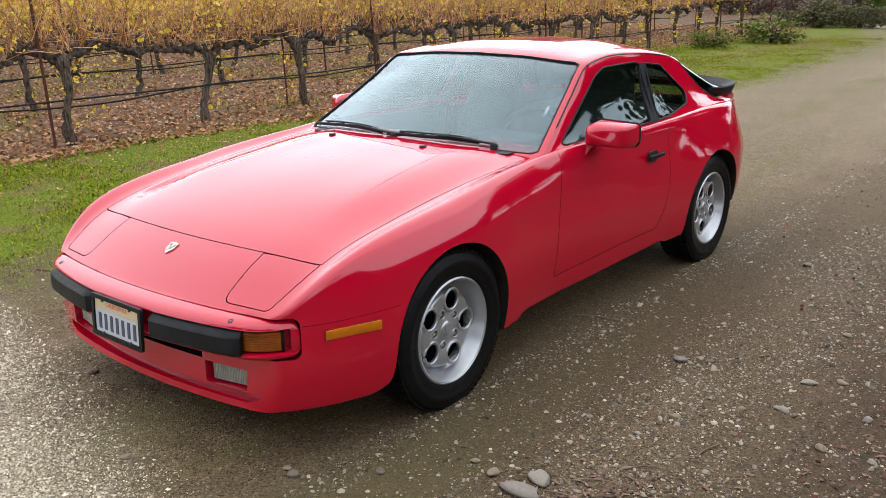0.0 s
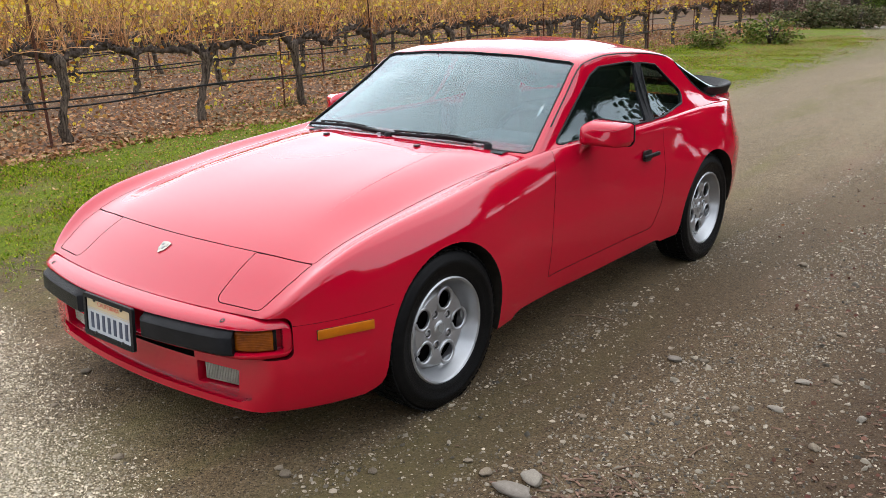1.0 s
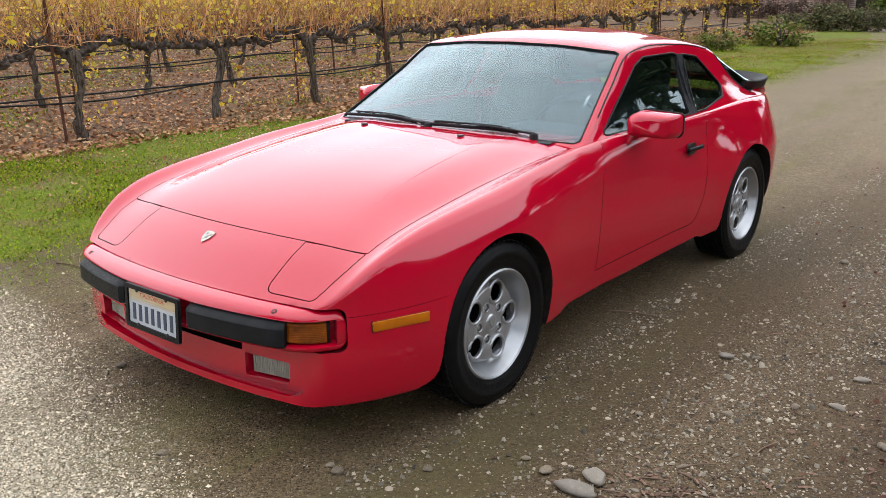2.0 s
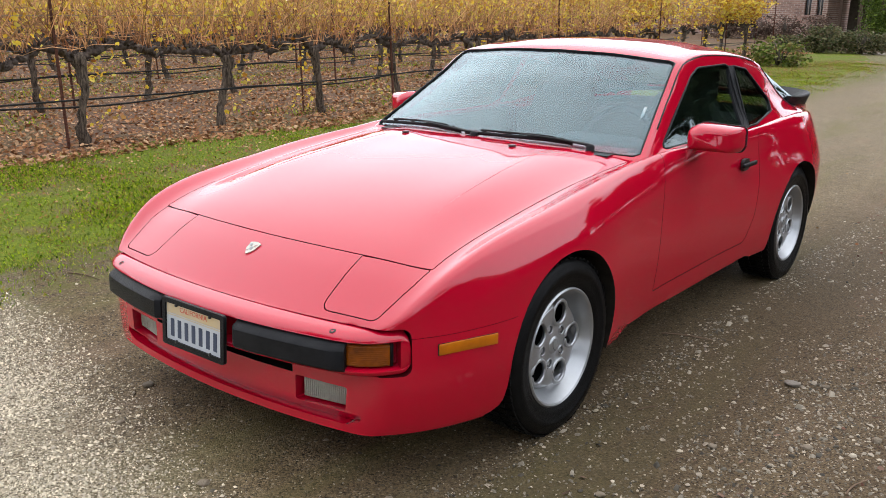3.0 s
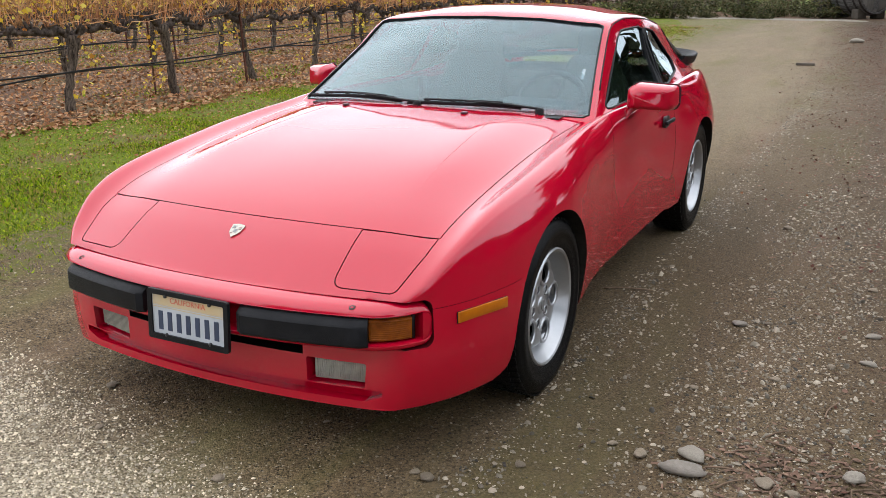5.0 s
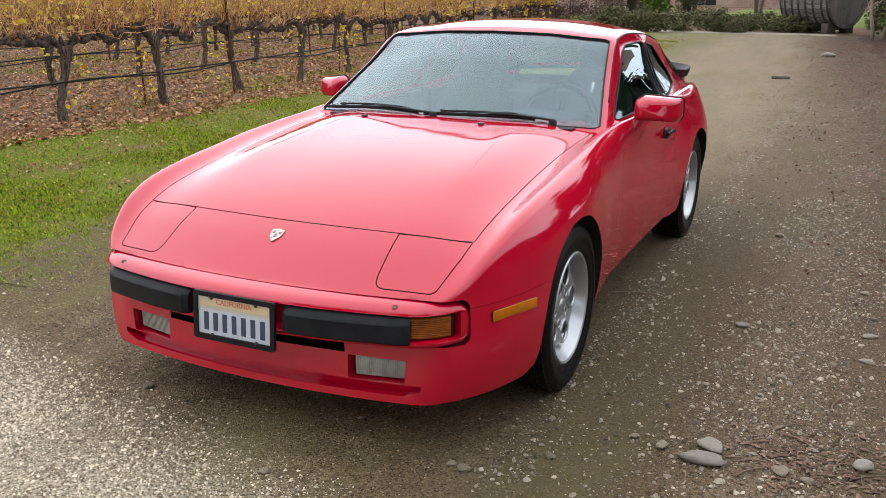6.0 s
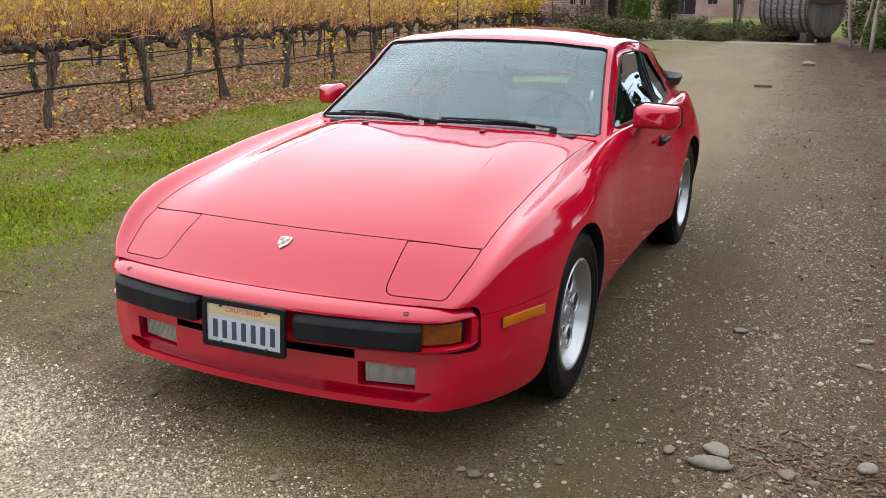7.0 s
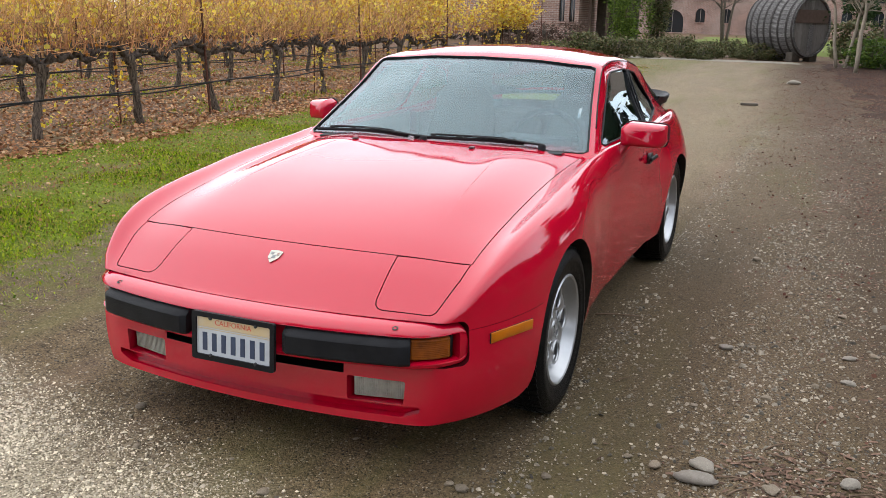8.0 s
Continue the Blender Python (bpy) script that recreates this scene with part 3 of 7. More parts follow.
def sheet(name, left, right, y0, y1, z, material, label, step=0.12, columns=10):
    """A strip of ground between two wandering edges."""
    ys = np.concatenate([np.arange(y0, min(y1, 14), step), np.arange(max(y0, min(y1, 14)), y1 + 0.1, 0.8)])
    v, f = [], []
    for y in ys:
        a, b = left(y), right(y)
        for k in range(columns + 1):
            x = a + (b - a) * k / columns
            v.append((x, y, (z + 0.006 * noise.noise(Vector((x * 1.3, y * 1.3, 0)))) if 0 < k < columns else z - 0.010))
    c = columns + 1
    for i in range(len(ys) - 1):
        for k in range(columns):
            f.append((i * c + k, i * c + k + 1, (i + 1) * c + k + 1, (i + 1) * c + k))
    return solid(name, make(name, v, f), material, label, "ground", kind="structure")


def turf_edge(y):
    return float(spline([-8, 0, 1, 12, 17, 26, 32], [-1.9, -2.15, -2.31, -2.54, -2.9, -4.2, -6.1], y)[0]) + wobble(y, 1.0, 0.12)


def litter_edge(y):
    return -1.5 * max(0.0, min(1.0, (y - 11.0) / 8.0)) + -5.40 - 0.012 * y + wobble(y, 5.0, 0.22)


R = 900.0
solid("ground", make("ground", [(-R, -R, -0.012), (R, -R, -0.012), (R, R, -0.012), (-R, R, -0.012)], [(0, 1, 2, 3)]), SOIL,
      "brown earth that reaches to the horizon", "ground", kind="structure")
sheet("road", lambda y: turf_edge(y) - 1.0, lambda y: 9.0, -9, 33, 0.0, ROAD, "damp grey-brown gravel drive with loose stones", columns=24)
def verge_edge(y):
    return turf_edge(y) - 0.25 + wobble(y * 2, 2.0, 0.3)


sheet("grass_verge", lambda y: litter_edge(y) - 0.3, verge_edge, -9, 33, 0.006, TURF, "green turf strip beside the gravel drive with fallen leaves", columns=14)
sheet("vineyard_floor", lambda y: -70.0, litter_edge, -12, 75, 0.0025, SOIL, "vineyard soil under fallen brown leaves", columns=30)


def mulch_edge(y):
    return float(spline([-9, 0, 2, 5, 9, 20, 33], [3.4, 2.75, 2.35, 1.70, 1.40, 0.70, -0.10], y)[0]) + wobble(y, 9.0, 0.2)


sheet("mulch_border", lambda y: mulch_edge(y) + 0.9 + wobble(y * 2.3, 4.0, 0.35), lambda y: 9.0, -9, 33, 0.005, MULCH, "dark bark mulch border beside the drive", columns=16)
sheet("lawn", lambda y: -9.0, lambda y: 25.0, 40, 80, 0.004, LAWN, "mown lawn before the far brick house", columns=8)
sheet("cross_path", lambda y: -9.0 + 0.7 * (y - 29), lambda y: 0.5, 31.0, 33.2, 0.007, PATH_DUST, "pale dusty path across the end of the drive", step=0.5, columns=8)


# ---- the red coupe ----
# The car stands with its front axle across y = 0, its nose towards -y and its left side towards +x.
car = thing("car", "glossy red two-door coupe with black bumper pads and silver wheels", "car")

STATION = [-0.80, -0.74, -0.62, -0.45, -0.2, 0, 0.3, 0.6, 0.9, 1.4, 1.9, 2.2, 2.5, 2.8, 3.05, 3.18]
CENTRE = [0.517, 0.558, 0.634, 0.710, 0.777, 0.812, 0.846, 0.868, 0.850, 0.84, 0.84, 0.85, 0.862, 0.868, 0.862, 0.81]
SEAM_X = [0.605, 0.626, 0.651, 0.658, 0.660, 0.661, 0.662, 0.670, 0.695, 0.712, 0.708, 0.69, 0.677, 0.657, 0.61, 0.525]
SEAM_Z = [0.517, 0.556, 0.628, 0.688, 0.735, 0.764, 0.798, 0.825, 0.850, 0.852, 0.858, 0.862, 0.865, 0.860, 0.846, 0.79]
WIDE = [0.665, 0.727, 0.795, 0.841, 0.862, 0.868, 0.852, 0.822, 0.806, 0.806, 0.824, 0.852, 0.860, 0.846, 0.792, 0.690]
TUCK = [0.012, 0.015, 0.019, 0.021, 0.023, 0.025, 0.025, 0.020, 0.016, 0.014, 0.026, 0.040, 0.046, 0.046, 0.05, 0.06]
OVER = [0.07, 0.105, 0.115, 0.075, 0.065, 0.07, 0.08]
DROP = [0.10, 0.11, 0.12, 0.14, 0.15, 0.16, 0.19]
HOOD_FLAT = [0.4, 0.36, 0.16, 0.16, 0.2]
CREST = [0.004, -0.020, -0.030, -0.026, -0.014, -0.014, -0.006]
UNDER = [0.187, 0.187, 0.186, 0.184, 0.186, 0.19, 0.195, 0.20, 0.21, 0.215, 0.22, 0.23, 0.25, 0.28, 0.32, 0.36]


def nose_bow(s):
    """How far the lines across the nose sweep back towards the sides."""
    t = np.clip((0.55 - np.asarray(s, float)) / 0.95, 0, 1)
    r = np.clip((np.asarray(s, float) - 2.3) / 0.8, 0, 1)
    return 0.17 * t * t * (3 - 2 * t) - 0.22 * r * r * (3 - 2 * r)


def crease(x, s):
    """The shallow raised line along each side of the hood."""
    at = 0.475 - 0.10 * (s + 0.3)
    fade = np.clip((s + 0.42) / 0.25, 0, 1) * np.clip((0.62 - s) / 0.15, 0, 1)
    d = (np.abs(x) - at)
    return 0.003 * fade * np.clip(1 - np.abs(d) / 0.12, 0, 1) ** 2


def body_section(s):
    zc, xs, zs, w, tk, zu = (float(spline(STATION, q, s)[0]) for q in (CENTRE, SEAM_X, SEAM_Z, WIDE, TUCK, UNDER))
    cut = zs - zu
    flat = float(spline([-0.8, -0.55, -0.1, 0.5, 0.8], HOOD_FLAT, s)[0])
    crest = float(spline([-0.8, -0.70, -0.55, -0.3, 0.05, 0.5, 0.8], CREST, s)[0])
    over, drop = (float(spline([-0.8, -0.5, 0.1, 0.7, 1.0, 1.9, 2.5], q, s)[0]) for q in (OVER, DROP))
    pts = [(0, zc), (xs * 0.34, zc - 0.04 * (zc - zs)), (xs * 0.7, zc - flat * (zc - zs)), (xs, zs),
           (min(xs + over, w - tk * 1.5), zs - crest), (w - tk, zs - drop * cut), (w - 0.006, zs - (0.22 + drop) * cut), (w, zs - 0.56 * cut),
           (w - 0.008, zs - 0.78 * cut), (w - 0.028, zu + 0.012), (w - 0.05, zu), (w - 0.16, zu - 0.006), (0, zu - 0.006)]
    return through_points(pts, 5)


def body_surface():
    ss = np.concatenate([np.linspace(-0.80, -0.6, 9), np.linspace(-0.6, 0.9, 34)[1:], np.linspace(0.9, 3.18, 40)[1:]])
    secs = np.array([body_section(s) for s in ss])
    n = secs.shape[1]
    verts, faces = [], []
    for s, sec in zip(ss, secs):
        row = [(x, z) for x, z in sec] + [(-x, z) for x, z in sec[-2:0:-1]]
        for x, z in row:
            top = 1.0 if z > 0.5 else 0.0
            verts.append((x, s + nose_bow(s) * x * x, z + top * float(crease(x, s)) * (abs(x) < 0.66)))
    m = 2 * n - 2
    for i in range(len(ss) - 1):
        for k in range(m):
            faces.append((i * m + k, i * m + (k + 1) % m, (i + 1) * m + (k + 1) % m, (i + 1) * m + k))
    for end, s in ((0, ss[0]), (len(ss) - 1, ss[-1])):
        cols, base = 14, len(verts)
        for i in range(n):
            x, z = secs[end][i]
            for c in range(cols + 1):
                xx = x * (1 - 2 * c / cols)
                verts.append((xx, s + nose_bow(s) * xx * xx, z))
        for i in range(n - 1):
            for c in range(cols):
                a = base + i * (cols + 1) + c
                faces.append((a, a + 1, a + cols + 2, a + cols + 1))
    me = tidy(make("body", verts, faces), 2e-5)
    bm = bmesh.new()
    bm.from_mesh(me)
    bmesh.ops.dissolve_degenerate(bm, dist=1e-6, edges=bm.edges)
    bmesh.ops.recalc_face_normals(bm, faces=bm.faces)
    bm.to_mesh(me)
    bm.free()
    me.polygons.foreach_set("use_smooth", [True] * len(me.polygons))
    return me


shell = body_surface()
shell.materials.append(RED)


def arch_outline(y, r, z=0.308):
    a = np.linspace(0, math.pi, 25)
    return [(y + r, 0.0)] + [(y + r * math.cos(t), z + r * math.sin(t)) for t in a] + [(y - r - 0.002, 0.27), (y - r - 0.008, 0.235), (y - r - 0.022, 0.21), (y - r - 0.05, 0.197), (y - r - 0.08, 0.19), (y - r - 0.08, 0.0)]


def hood_outline():
    front = [(x, -0.560 + 0.163 * x * x) for x in np.linspace(-0.654, 0.654, 15)]
    rear = [(x, 0.605 + 0.30 * x * x) for x in np.linspace(0.665, -0.665, 15)]
    side_l = [(float(spline(STATION, SEAM_X, y)[0]) - 0.001, y) for y in np.linspace(-0.37, 0.70, 9)]
    side_r = [(-x, y) for x, y in reversed(side_l)]
    return front + side_l + rear + side_r


def lid_outline(side):
    p = rounded([(0.411, -0.5368), (0.650, -0.4958), (0.646, -0.57), (0.616, -0.706), (0.424, -0.737)], [0.004, 0.004, 0.02, 0.03, 0.035])
    return [(side * x, y) for x, y in (p if side > 0 else p[::-1])]


DOOR = rounded([(0.752, 0.312), (1.742, 0.325), (1.815, 0.45), (1.845, 0.62), (1.84, 0.9), (0.835, 0.9), (0.80, 0.72), (0.765, 0.5)],
               [0.012, 0.08, 0.06, 0.1, 0.0, 0.0, 0.05, 0.1])

body = shell.copy()
body = carve(body, prism(grown(hood_outline(), 0.0026), "z", 0.62, 1.2), material=GAP_RED)
hood = carve(shell.copy(), prism(grown(hood_outline(), -0.0011), "z", 0.60, 1.2), "INTERSECT", GAP_RED)
lids = []
for side in (1, -1):
    body = carve(body, prism(grown(lid_outline(side), 0.0024), "z", 0.45, 1.0), material=GAP_RED)
    lids.append(carve(shell.copy(), prism(grown(lid_outline(side), -0.0012), "z", 0.46, 1.0), "INTERSECT", GAP_RED))
doors = []
for side in (1, -1):
    lo, hi = (0.60, 1.0) if side > 0 else (-1.0, -0.60)
    body = carve(body, prism(grown(DOOR, 0.0022), "x", lo, hi), material=GAP_RED)
    doors.append(carve(shell.copy(), prism(grown(DOOR, -0.0014), "x", lo, hi), "INTERSECT", GAP_RED))
    for y, r in ((0.010, 0.334), (2.4, 0.338)):
        lo2, hi2 = (0.42, 1.0) if side > 0 else (-1.0, -0.42)
        body = carve(body, prism(arch_outline(y, r), "x", lo2, hi2), material=UNDERBODY)
    a, b = (0.66, 1.0) if side > 0 else (-1.0, -0.66)
    body = carve(body, prism([(-0.78, 0.4883), (-0.30, 0.4953), (-0.30, 0.4967), (-0.78, 0.4897)], "x", a, b), material=GAP_RED)
# the sill tucks up behind each front wing and before each rear one
sill = through_points([(0.455, 0.10), (0.462, 0.185), (0.485, 0.212), (0.54, 0.2265), (0.70, 0.2235), (1.10, 0.219), (1.60, 0.226), (1.86, 0.228), (1.93, 0.10)], 4)
for side in (1, -1):
    body = carve(body, prism([(float(a), float(b)) for a, b in sill], "x", *((0.60, 1.0) if side > 0 else (-1.0, -0.60))), material=UNDERBODY)
# the cabin is hollow
body = carve(body, prism(rounded([(-0.60, 0.92), (0.60, 0.92), (0.62, 2.2), (0.50, 2.95), (-0.50, 2.95), (-0.62, 2.2)], 0.05), "z", 0.28, 1.2), material=INTERIOR_DARK)
for d in range(2):
    side = 1 if d == 0 else -1
    lo, hi = (0.5, 0.68) if side > 0 else (-0.68, -0.5)
    doors[d] = carve(doors[d], prism([(0.5, 0.2), (2, 0.2), (2, 1.0), (0.5, 1.0)], "x", lo, hi), material=INTERIOR)


def nose_slab(s0, s1, z0, z1, half, round_end=0.0):
    """A slab across the nose between two depths and two heights, bowed like the nose."""
    xs = np.linspace(-half, half, 23)
    v = []
    for x in xs:
        e = round_end * max(0, (abs(x) - half * 0.93) / (half * 0.07))
        for s, z in ((s0, z0 + e), (s1, z0 + e), (s1, z1), (s0, z1)):
            v.append((x, s + 0.17 * x * x, z))
    f = [(i * 4 + k, i * 4 + (k + 1) % 4, (i + 1) * 4 + (k + 1) % 4, (i + 1) * 4 + k) for i in range(22) for k in range(4)] + [(0, 1, 2, 3), (88, 89, 90, 91)]
    return tidy(make("slab", v, f, False))


# air slot under the bumper, and the groove above the front lip
body = carve(body, nose_slab(-1.0, -0.70, 0.331, 0.391, 0.345), material=DARK_GAP)
body = carve(body, nose_slab(-1.0, -0.762, 0.206, 0.244, 0.590, 0.02), material=RED)
for side in (1, -1):
    body = carve(body, prism(rounded([(side * 0.355, 0.246), (side * 0.538, 0.246), (side * 0.545, 0.325), (side * 0.355, 0.325)], 0.008), "y", -0.9, -0.66), material=RED)


END_ROUND = 0.030
BUMPER_DROP = -0.016
END_STEPS = [END_ROUND * q for q in (1.0, 0.8, 0.6, 0.42, 0.27, 0.15, 0.06, 0.0)]


# plan line of the front bumper, moved out by n
def bumper_path(n, extra=0.0):
    s0, r = -0.805, 0.14
    half = [(x, s0 + 0.24 * x * x) for x in np.linspace(0, 0.54, 15)]
    x0, y0 = half[-1]
    a0 = math.atan(2 * 0.24 * x0)
    for a in np.linspace(a0, math.radians(60), 11)[1:]:
        half.append((x0 + r * (math.sin(a) - math.sin(a0)), y0 + r * (math.cos(a0) - math.cos(a))))
    x0, y0 = half[-1]
    for d in END_STEPS:
        half.append((x0 + 0.5 * (0.055 + extra - d), y0 + 0.866 * (0.055 + extra - d)))
    p = np.array([(-x, y) for x, y in half[:0:-1]] + half)
    e = np.gradient(p, axis=0)
    nr = np.stack([e[:, 1], -e[:, 0]], 1)
    nr /= np.linalg.norm(nr, axis=1)[:, None]
    return p + nr * n


def bumper_sweep(profile, lo=-1.0, hi=1.0, extra=0.0):
    """Sweeps a profile of (out, z) along the bumper between two x."""
    rows = []
    base = bumper_path(0, extra)
    for n, z in profile:
        p = bumper_path(n, extra)
        pts = []
        for i in range(len(p)):
            if lo < base[i][0] < hi:
                j = min(i, len(p) - 1 - i)
                d = END_STEPS[-1 - j] if j < len(END_STEPS) else END_ROUND
                pull = END_ROUND - math.sqrt(max(0, END_ROUND ** 2 - (END_ROUND - d) ** 2))
                pts.append((*p[i], z + (pull if z < 0.466 else -pull) * min(1, abs(z - 0.466) / 0.05)))
        for lim, first in ((lo, True), (hi, False)):
            if -0.63 < lim < 0.63:
                q = (float(np.interp(lim, base[:, 0], p[:, 0])), float(np.interp(lim, base[:, 0], p[:, 1])), z)
                pts = [q] + pts if first else pts + [q]
        rows.append(pts)
    c, m = len(rows[0]), len(rows)
    v = [(x, y, z + BUMPER_DROP) for r in rows for x, y, z in r]
    f = [(i * c + k, i * c + k + 1, ((i + 1) % m) * c + k + 1, ((i + 1) % m) * c + k) for i in range(m) for k in range(c - 1)]
    f += [tuple(i * c for i in range(m)), tuple(i * c + c - 1 for i in range(m))]
    return tidy(make("sweep", v, f))


# the bumper sits in an opening of the front with a dark gap round it
body = carve(body, bumper_sweep([(-0.014, 0.3960), (0.30, 0.3960), (0.30, 0.5382), (-0.014, 0.5382)], extra=0.0015), material=GAP_RED)

part("body", shade_like(body, shell), None, car)
part("hood", shade_like(hood, shell), None, car)
for lid in lids:
    part("headlight_lid", shade_like(lid, shell), None, car)
car_doors = [part("door", shade_like(d, shell), None, car) for d in doors]

# greenhouse
G_Y = [0.66, 0.80, 0.95, 1.1, 1.34, 1.6, 1.9, 2.3, 2.6, 2.85, 3.05, 3.2]
G_TOP = [0.862, 0.950, 1.043, 1.135, 1.243, 1.268, 1.268, 1.222, 1.150, 1.068, 0.992, 0.935]
G_EDGE_X = [0.745, 0.713, 0.677, 0.642, 0.598, 0.582, 0.577, 0.562, 0.580, 0.605, 0.600, 0.58]
G_EDGE_Z = [0.780, 0.866, 0.957, 1.049, 1.190, 1.212, 1.202, 1.158, 1.050, 0.955, 0.915, 0.885]
G_BELT_X = [0.772, 0.766, 0.760, 0.757, 0.757, 0.760, 0.762, 0.750, 0.715, 0.685, 0.645, 0.60]


def roof_section(y):
    zt, xe, ze, xb = (float(spline(G_Y, q, y)[0]) for q in (G_TOP, G_EDGE_X, G_EDGE_Z, G_BELT_X))
    drop = zt - ze
    zb = min(0.83, ze - 0.02)
    pts = [(0, zt), (xe * 0.45, zt - 0.16 * drop), (xe * 0.8, zt - 0.58 * drop), (xe - 0.02, ze + 0.01), (xe + 0.012, ze - 0.025),
           (xe + 0.4 * (xb - xe), ze - 0.025 - 0.42 * (ze - zb)), (xb, zb), (xb + 0.012, zb - 0.09)]
    return through_points(pts, 5)


def roof_shell(out, inn):
    """The glasshouse surface as a closed skin between two depths under its face."""
    ys = np.concatenate([np.linspace(0.66, 1.40, 22), np.linspace(1.40, 3.2, 30)[1:]])
    secs = [roof_section(y) for y in ys]
    grid = np.array([[(x, y, z) for x, z in sec[::-1]] + [(-x, y, z) for x, z in sec[1:]] for y, sec in zip(ys, secs)])
    du, dv = np.gradient(grid, axis=0), np.gradient(grid, axis=1)
    nrm = np.cross(dv, du)
    nrm /= np.linalg.norm(nrm, axis=2)[:, :, None] + 1e-12
    if nrm[20, grid.shape[1] // 2, 2] < 0:
        nrm = -nrm
    a, b = grid - nrm * out, grid - nrm * inn
    r, c = grid.shape[:2]
    v = np.vstack([a.reshape(-1, 3), b.reshape(-1, 3)])
    f, o = [], r * c
    for i in range(r - 1):
        for k in range(c - 1):
            q = (i * c + k, i * c + k + 1, (i + 1) * c + k + 1, (i + 1) * c + k)
            f += [q, tuple(o + j for j in reversed(q))]
    border = [k for k in range(c)] + [i * c + c - 1 for i in range(1, r)] + [(r - 1) * c + k for k in range(c - 2, -1, -1)] + [i * c for i in range(r - 2, 0, -1)]
    for i, p in enumerate(border):
        q = border[(i + 1) % len(border)]
        f.append((p, o + p, o + q, q))
    return tidy(make("shell", v, f), 1e-6)


def windshield_outline():
    edge = [(float(spline(G_Y, G_EDGE_X, y)[0]) - 0.028, y) for y in np.linspace(0.765, 1.285, 9)]
    top = [(x, 1.262 + 0.105 * x * x) for x in np.linspace(0.55, -0.55, 13)]
    low = [(x, 0.655 + 0.19 * x * x) for x in np.linspace(-0.675, 0.675, 13)]
    return low + edge + top + [(-x, y) for x, y in reversed(edge)]


def hatch_outline():
    edge = [(float(spline(G_Y, G_EDGE_X, y)[0]) + 0.006 + 0.034 * math.sin(math.pi * min(1, (y - 2.40) / 0.56)) ** 0.8, y) for y in np.linspace(2.40, 3.04, 9)]
    return [(x, 2.36) for x in np.linspace(-0.53, 0.53, 6)] + edge + [(x, 3.13 - 0.1 * x * x) for x in np.linspace(0.52, -0.52, 6)] + [(-x, y) for x, y in reversed(edge)]


DOOR_GLASS = rounded([(0.912, 0.864), (1.735, 0.872), (1.80, 0.90), (1.845, 1.150), (1.80, 1.162), (1.46, 1.160), (1.36, 1.128)],
                     [0.012, 0.02, 0.02, 0.012, 0.02, 0.06, 0.08])
QUARTER_GLASS = rounded([(1.825, 0.874), (1.95, 0.876), (2.25, 0.912), (2.325, 0.968), (2.10, 1.128), (1.915, 1.150)], [0.012, 0.04, 0.03, 0.035, 0.06, 0.012])

skin = roof_shell(0, 0.014)
roof = skin.copy()
roof.materials.append(RED)
windows = [("windshield", windshield_outline(), "z", 0.70, 1.5, WINDSHIELD), ("rear_window", hatch_outline(), "z", 0.85, 1.5, HATCH_GLASS)]
for side in (1, -1):
    lo, hi = (0.592, 1.0) if side > 0 else (-1.0, -0.592)
    windows += [("side_window", DOOR_GLASS, "x", lo, hi, SIDE_GLASS), ("quarter_window", QUARTER_GLASS, "x", lo, hi, SIDE_GLASS)]
pane_skin = roof_shell(0.005, 0.009)
for name, line, axis, lo, hi, material in windows:
    roof = carve(roof, prism(line, axis, lo, hi), material=RUBBER)
    pane = part(name, shade_like(carve(pane_skin.copy(), prism(grown(line, 0.004), axis, lo, hi), "INTERSECT", material), pane_skin), material, car)
    pane.visible_shadow = False
    sill = []
    for p, q in line:
        sec = roof_section(q if axis == "z" else p)
        if axis == "z":
            k = len(sec) - 8
            sill.append((p, q, float(np.interp(abs(p), sec[:k, 0], sec[:k, 1]))))
        else:
            sill.append(((1 if lo > 0 else -1) * float(np.interp(q, sec[:14:-1, 1], sec[:14:-1, 0])), p, q))
    v, f = ring_rod(sill + sill[:1], 0.0050 if axis == "x" else 0.0038, 6, cap=False)
    part("window_trim", make("trim", v, f), RUBBER, pane, "black rubber window seal")
part("roof", shade_like(roof, skin), None, car)
for side in (1, -1):
    rail = [(side * (float(spline(G_Y, G_EDGE_X, y)[0]) + 0.001), y, float(spline(G_Y, G_EDGE_Z, y)[0]) - 0.004) for y in np.linspace(0.93, 2.30, 30)]
    v, f = ring_rod(rail, 0.0035, 6)
    part("drip_rail", make("rail", v, f), RUBBER, car, "dark seam along the roof edge")
PILLAR = [(1.742, 0.868), (1.835, 0.870), (1.918, 1.152), (1.842, 1.154)]
for lo, hi in ((0.592, 1.0), (-1.0, -0.592)):
    part("pillar_trim", carve(roof_shell(-0.003, 0.008), prism(rounded(PILLAR, 0.006), "x", lo, hi), "INTERSECT", RUBBER), RUBBER, car, "black door pillar trim", angle=40)


# unseen floor pan, sump guard and exhaust, added to darken the ground under the car
part("floor_pan", box((1.22, 1.50, 0.10), (0, 1.20, 0.175), 0.03), UNDERBODY, car, "unseen dark dusty floor pan added to block light under the car")
part("sump_guard", box((0.72, 0.95, 0.10), (0, -0.10, 0.165), 0.03), UNDERBODY, car)
part("rear_pan", box((0.98, 0.90, 0.12), (0, 2.45, 0.205), 0.03), UNDERBODY, car)
v, f = ring_rod([(0.18, 0.4, 0.125), (0.18, 1.6, 0.125), (0.22, 2.2, 0.16), (0.30, 2.9, 0.20)], [0.03, 0.03, 0.055, 0.055], 10)
part("exhaust", make("exhaust", v, f), IRON, car, "unseen rusty exhaust pipe added under the car")

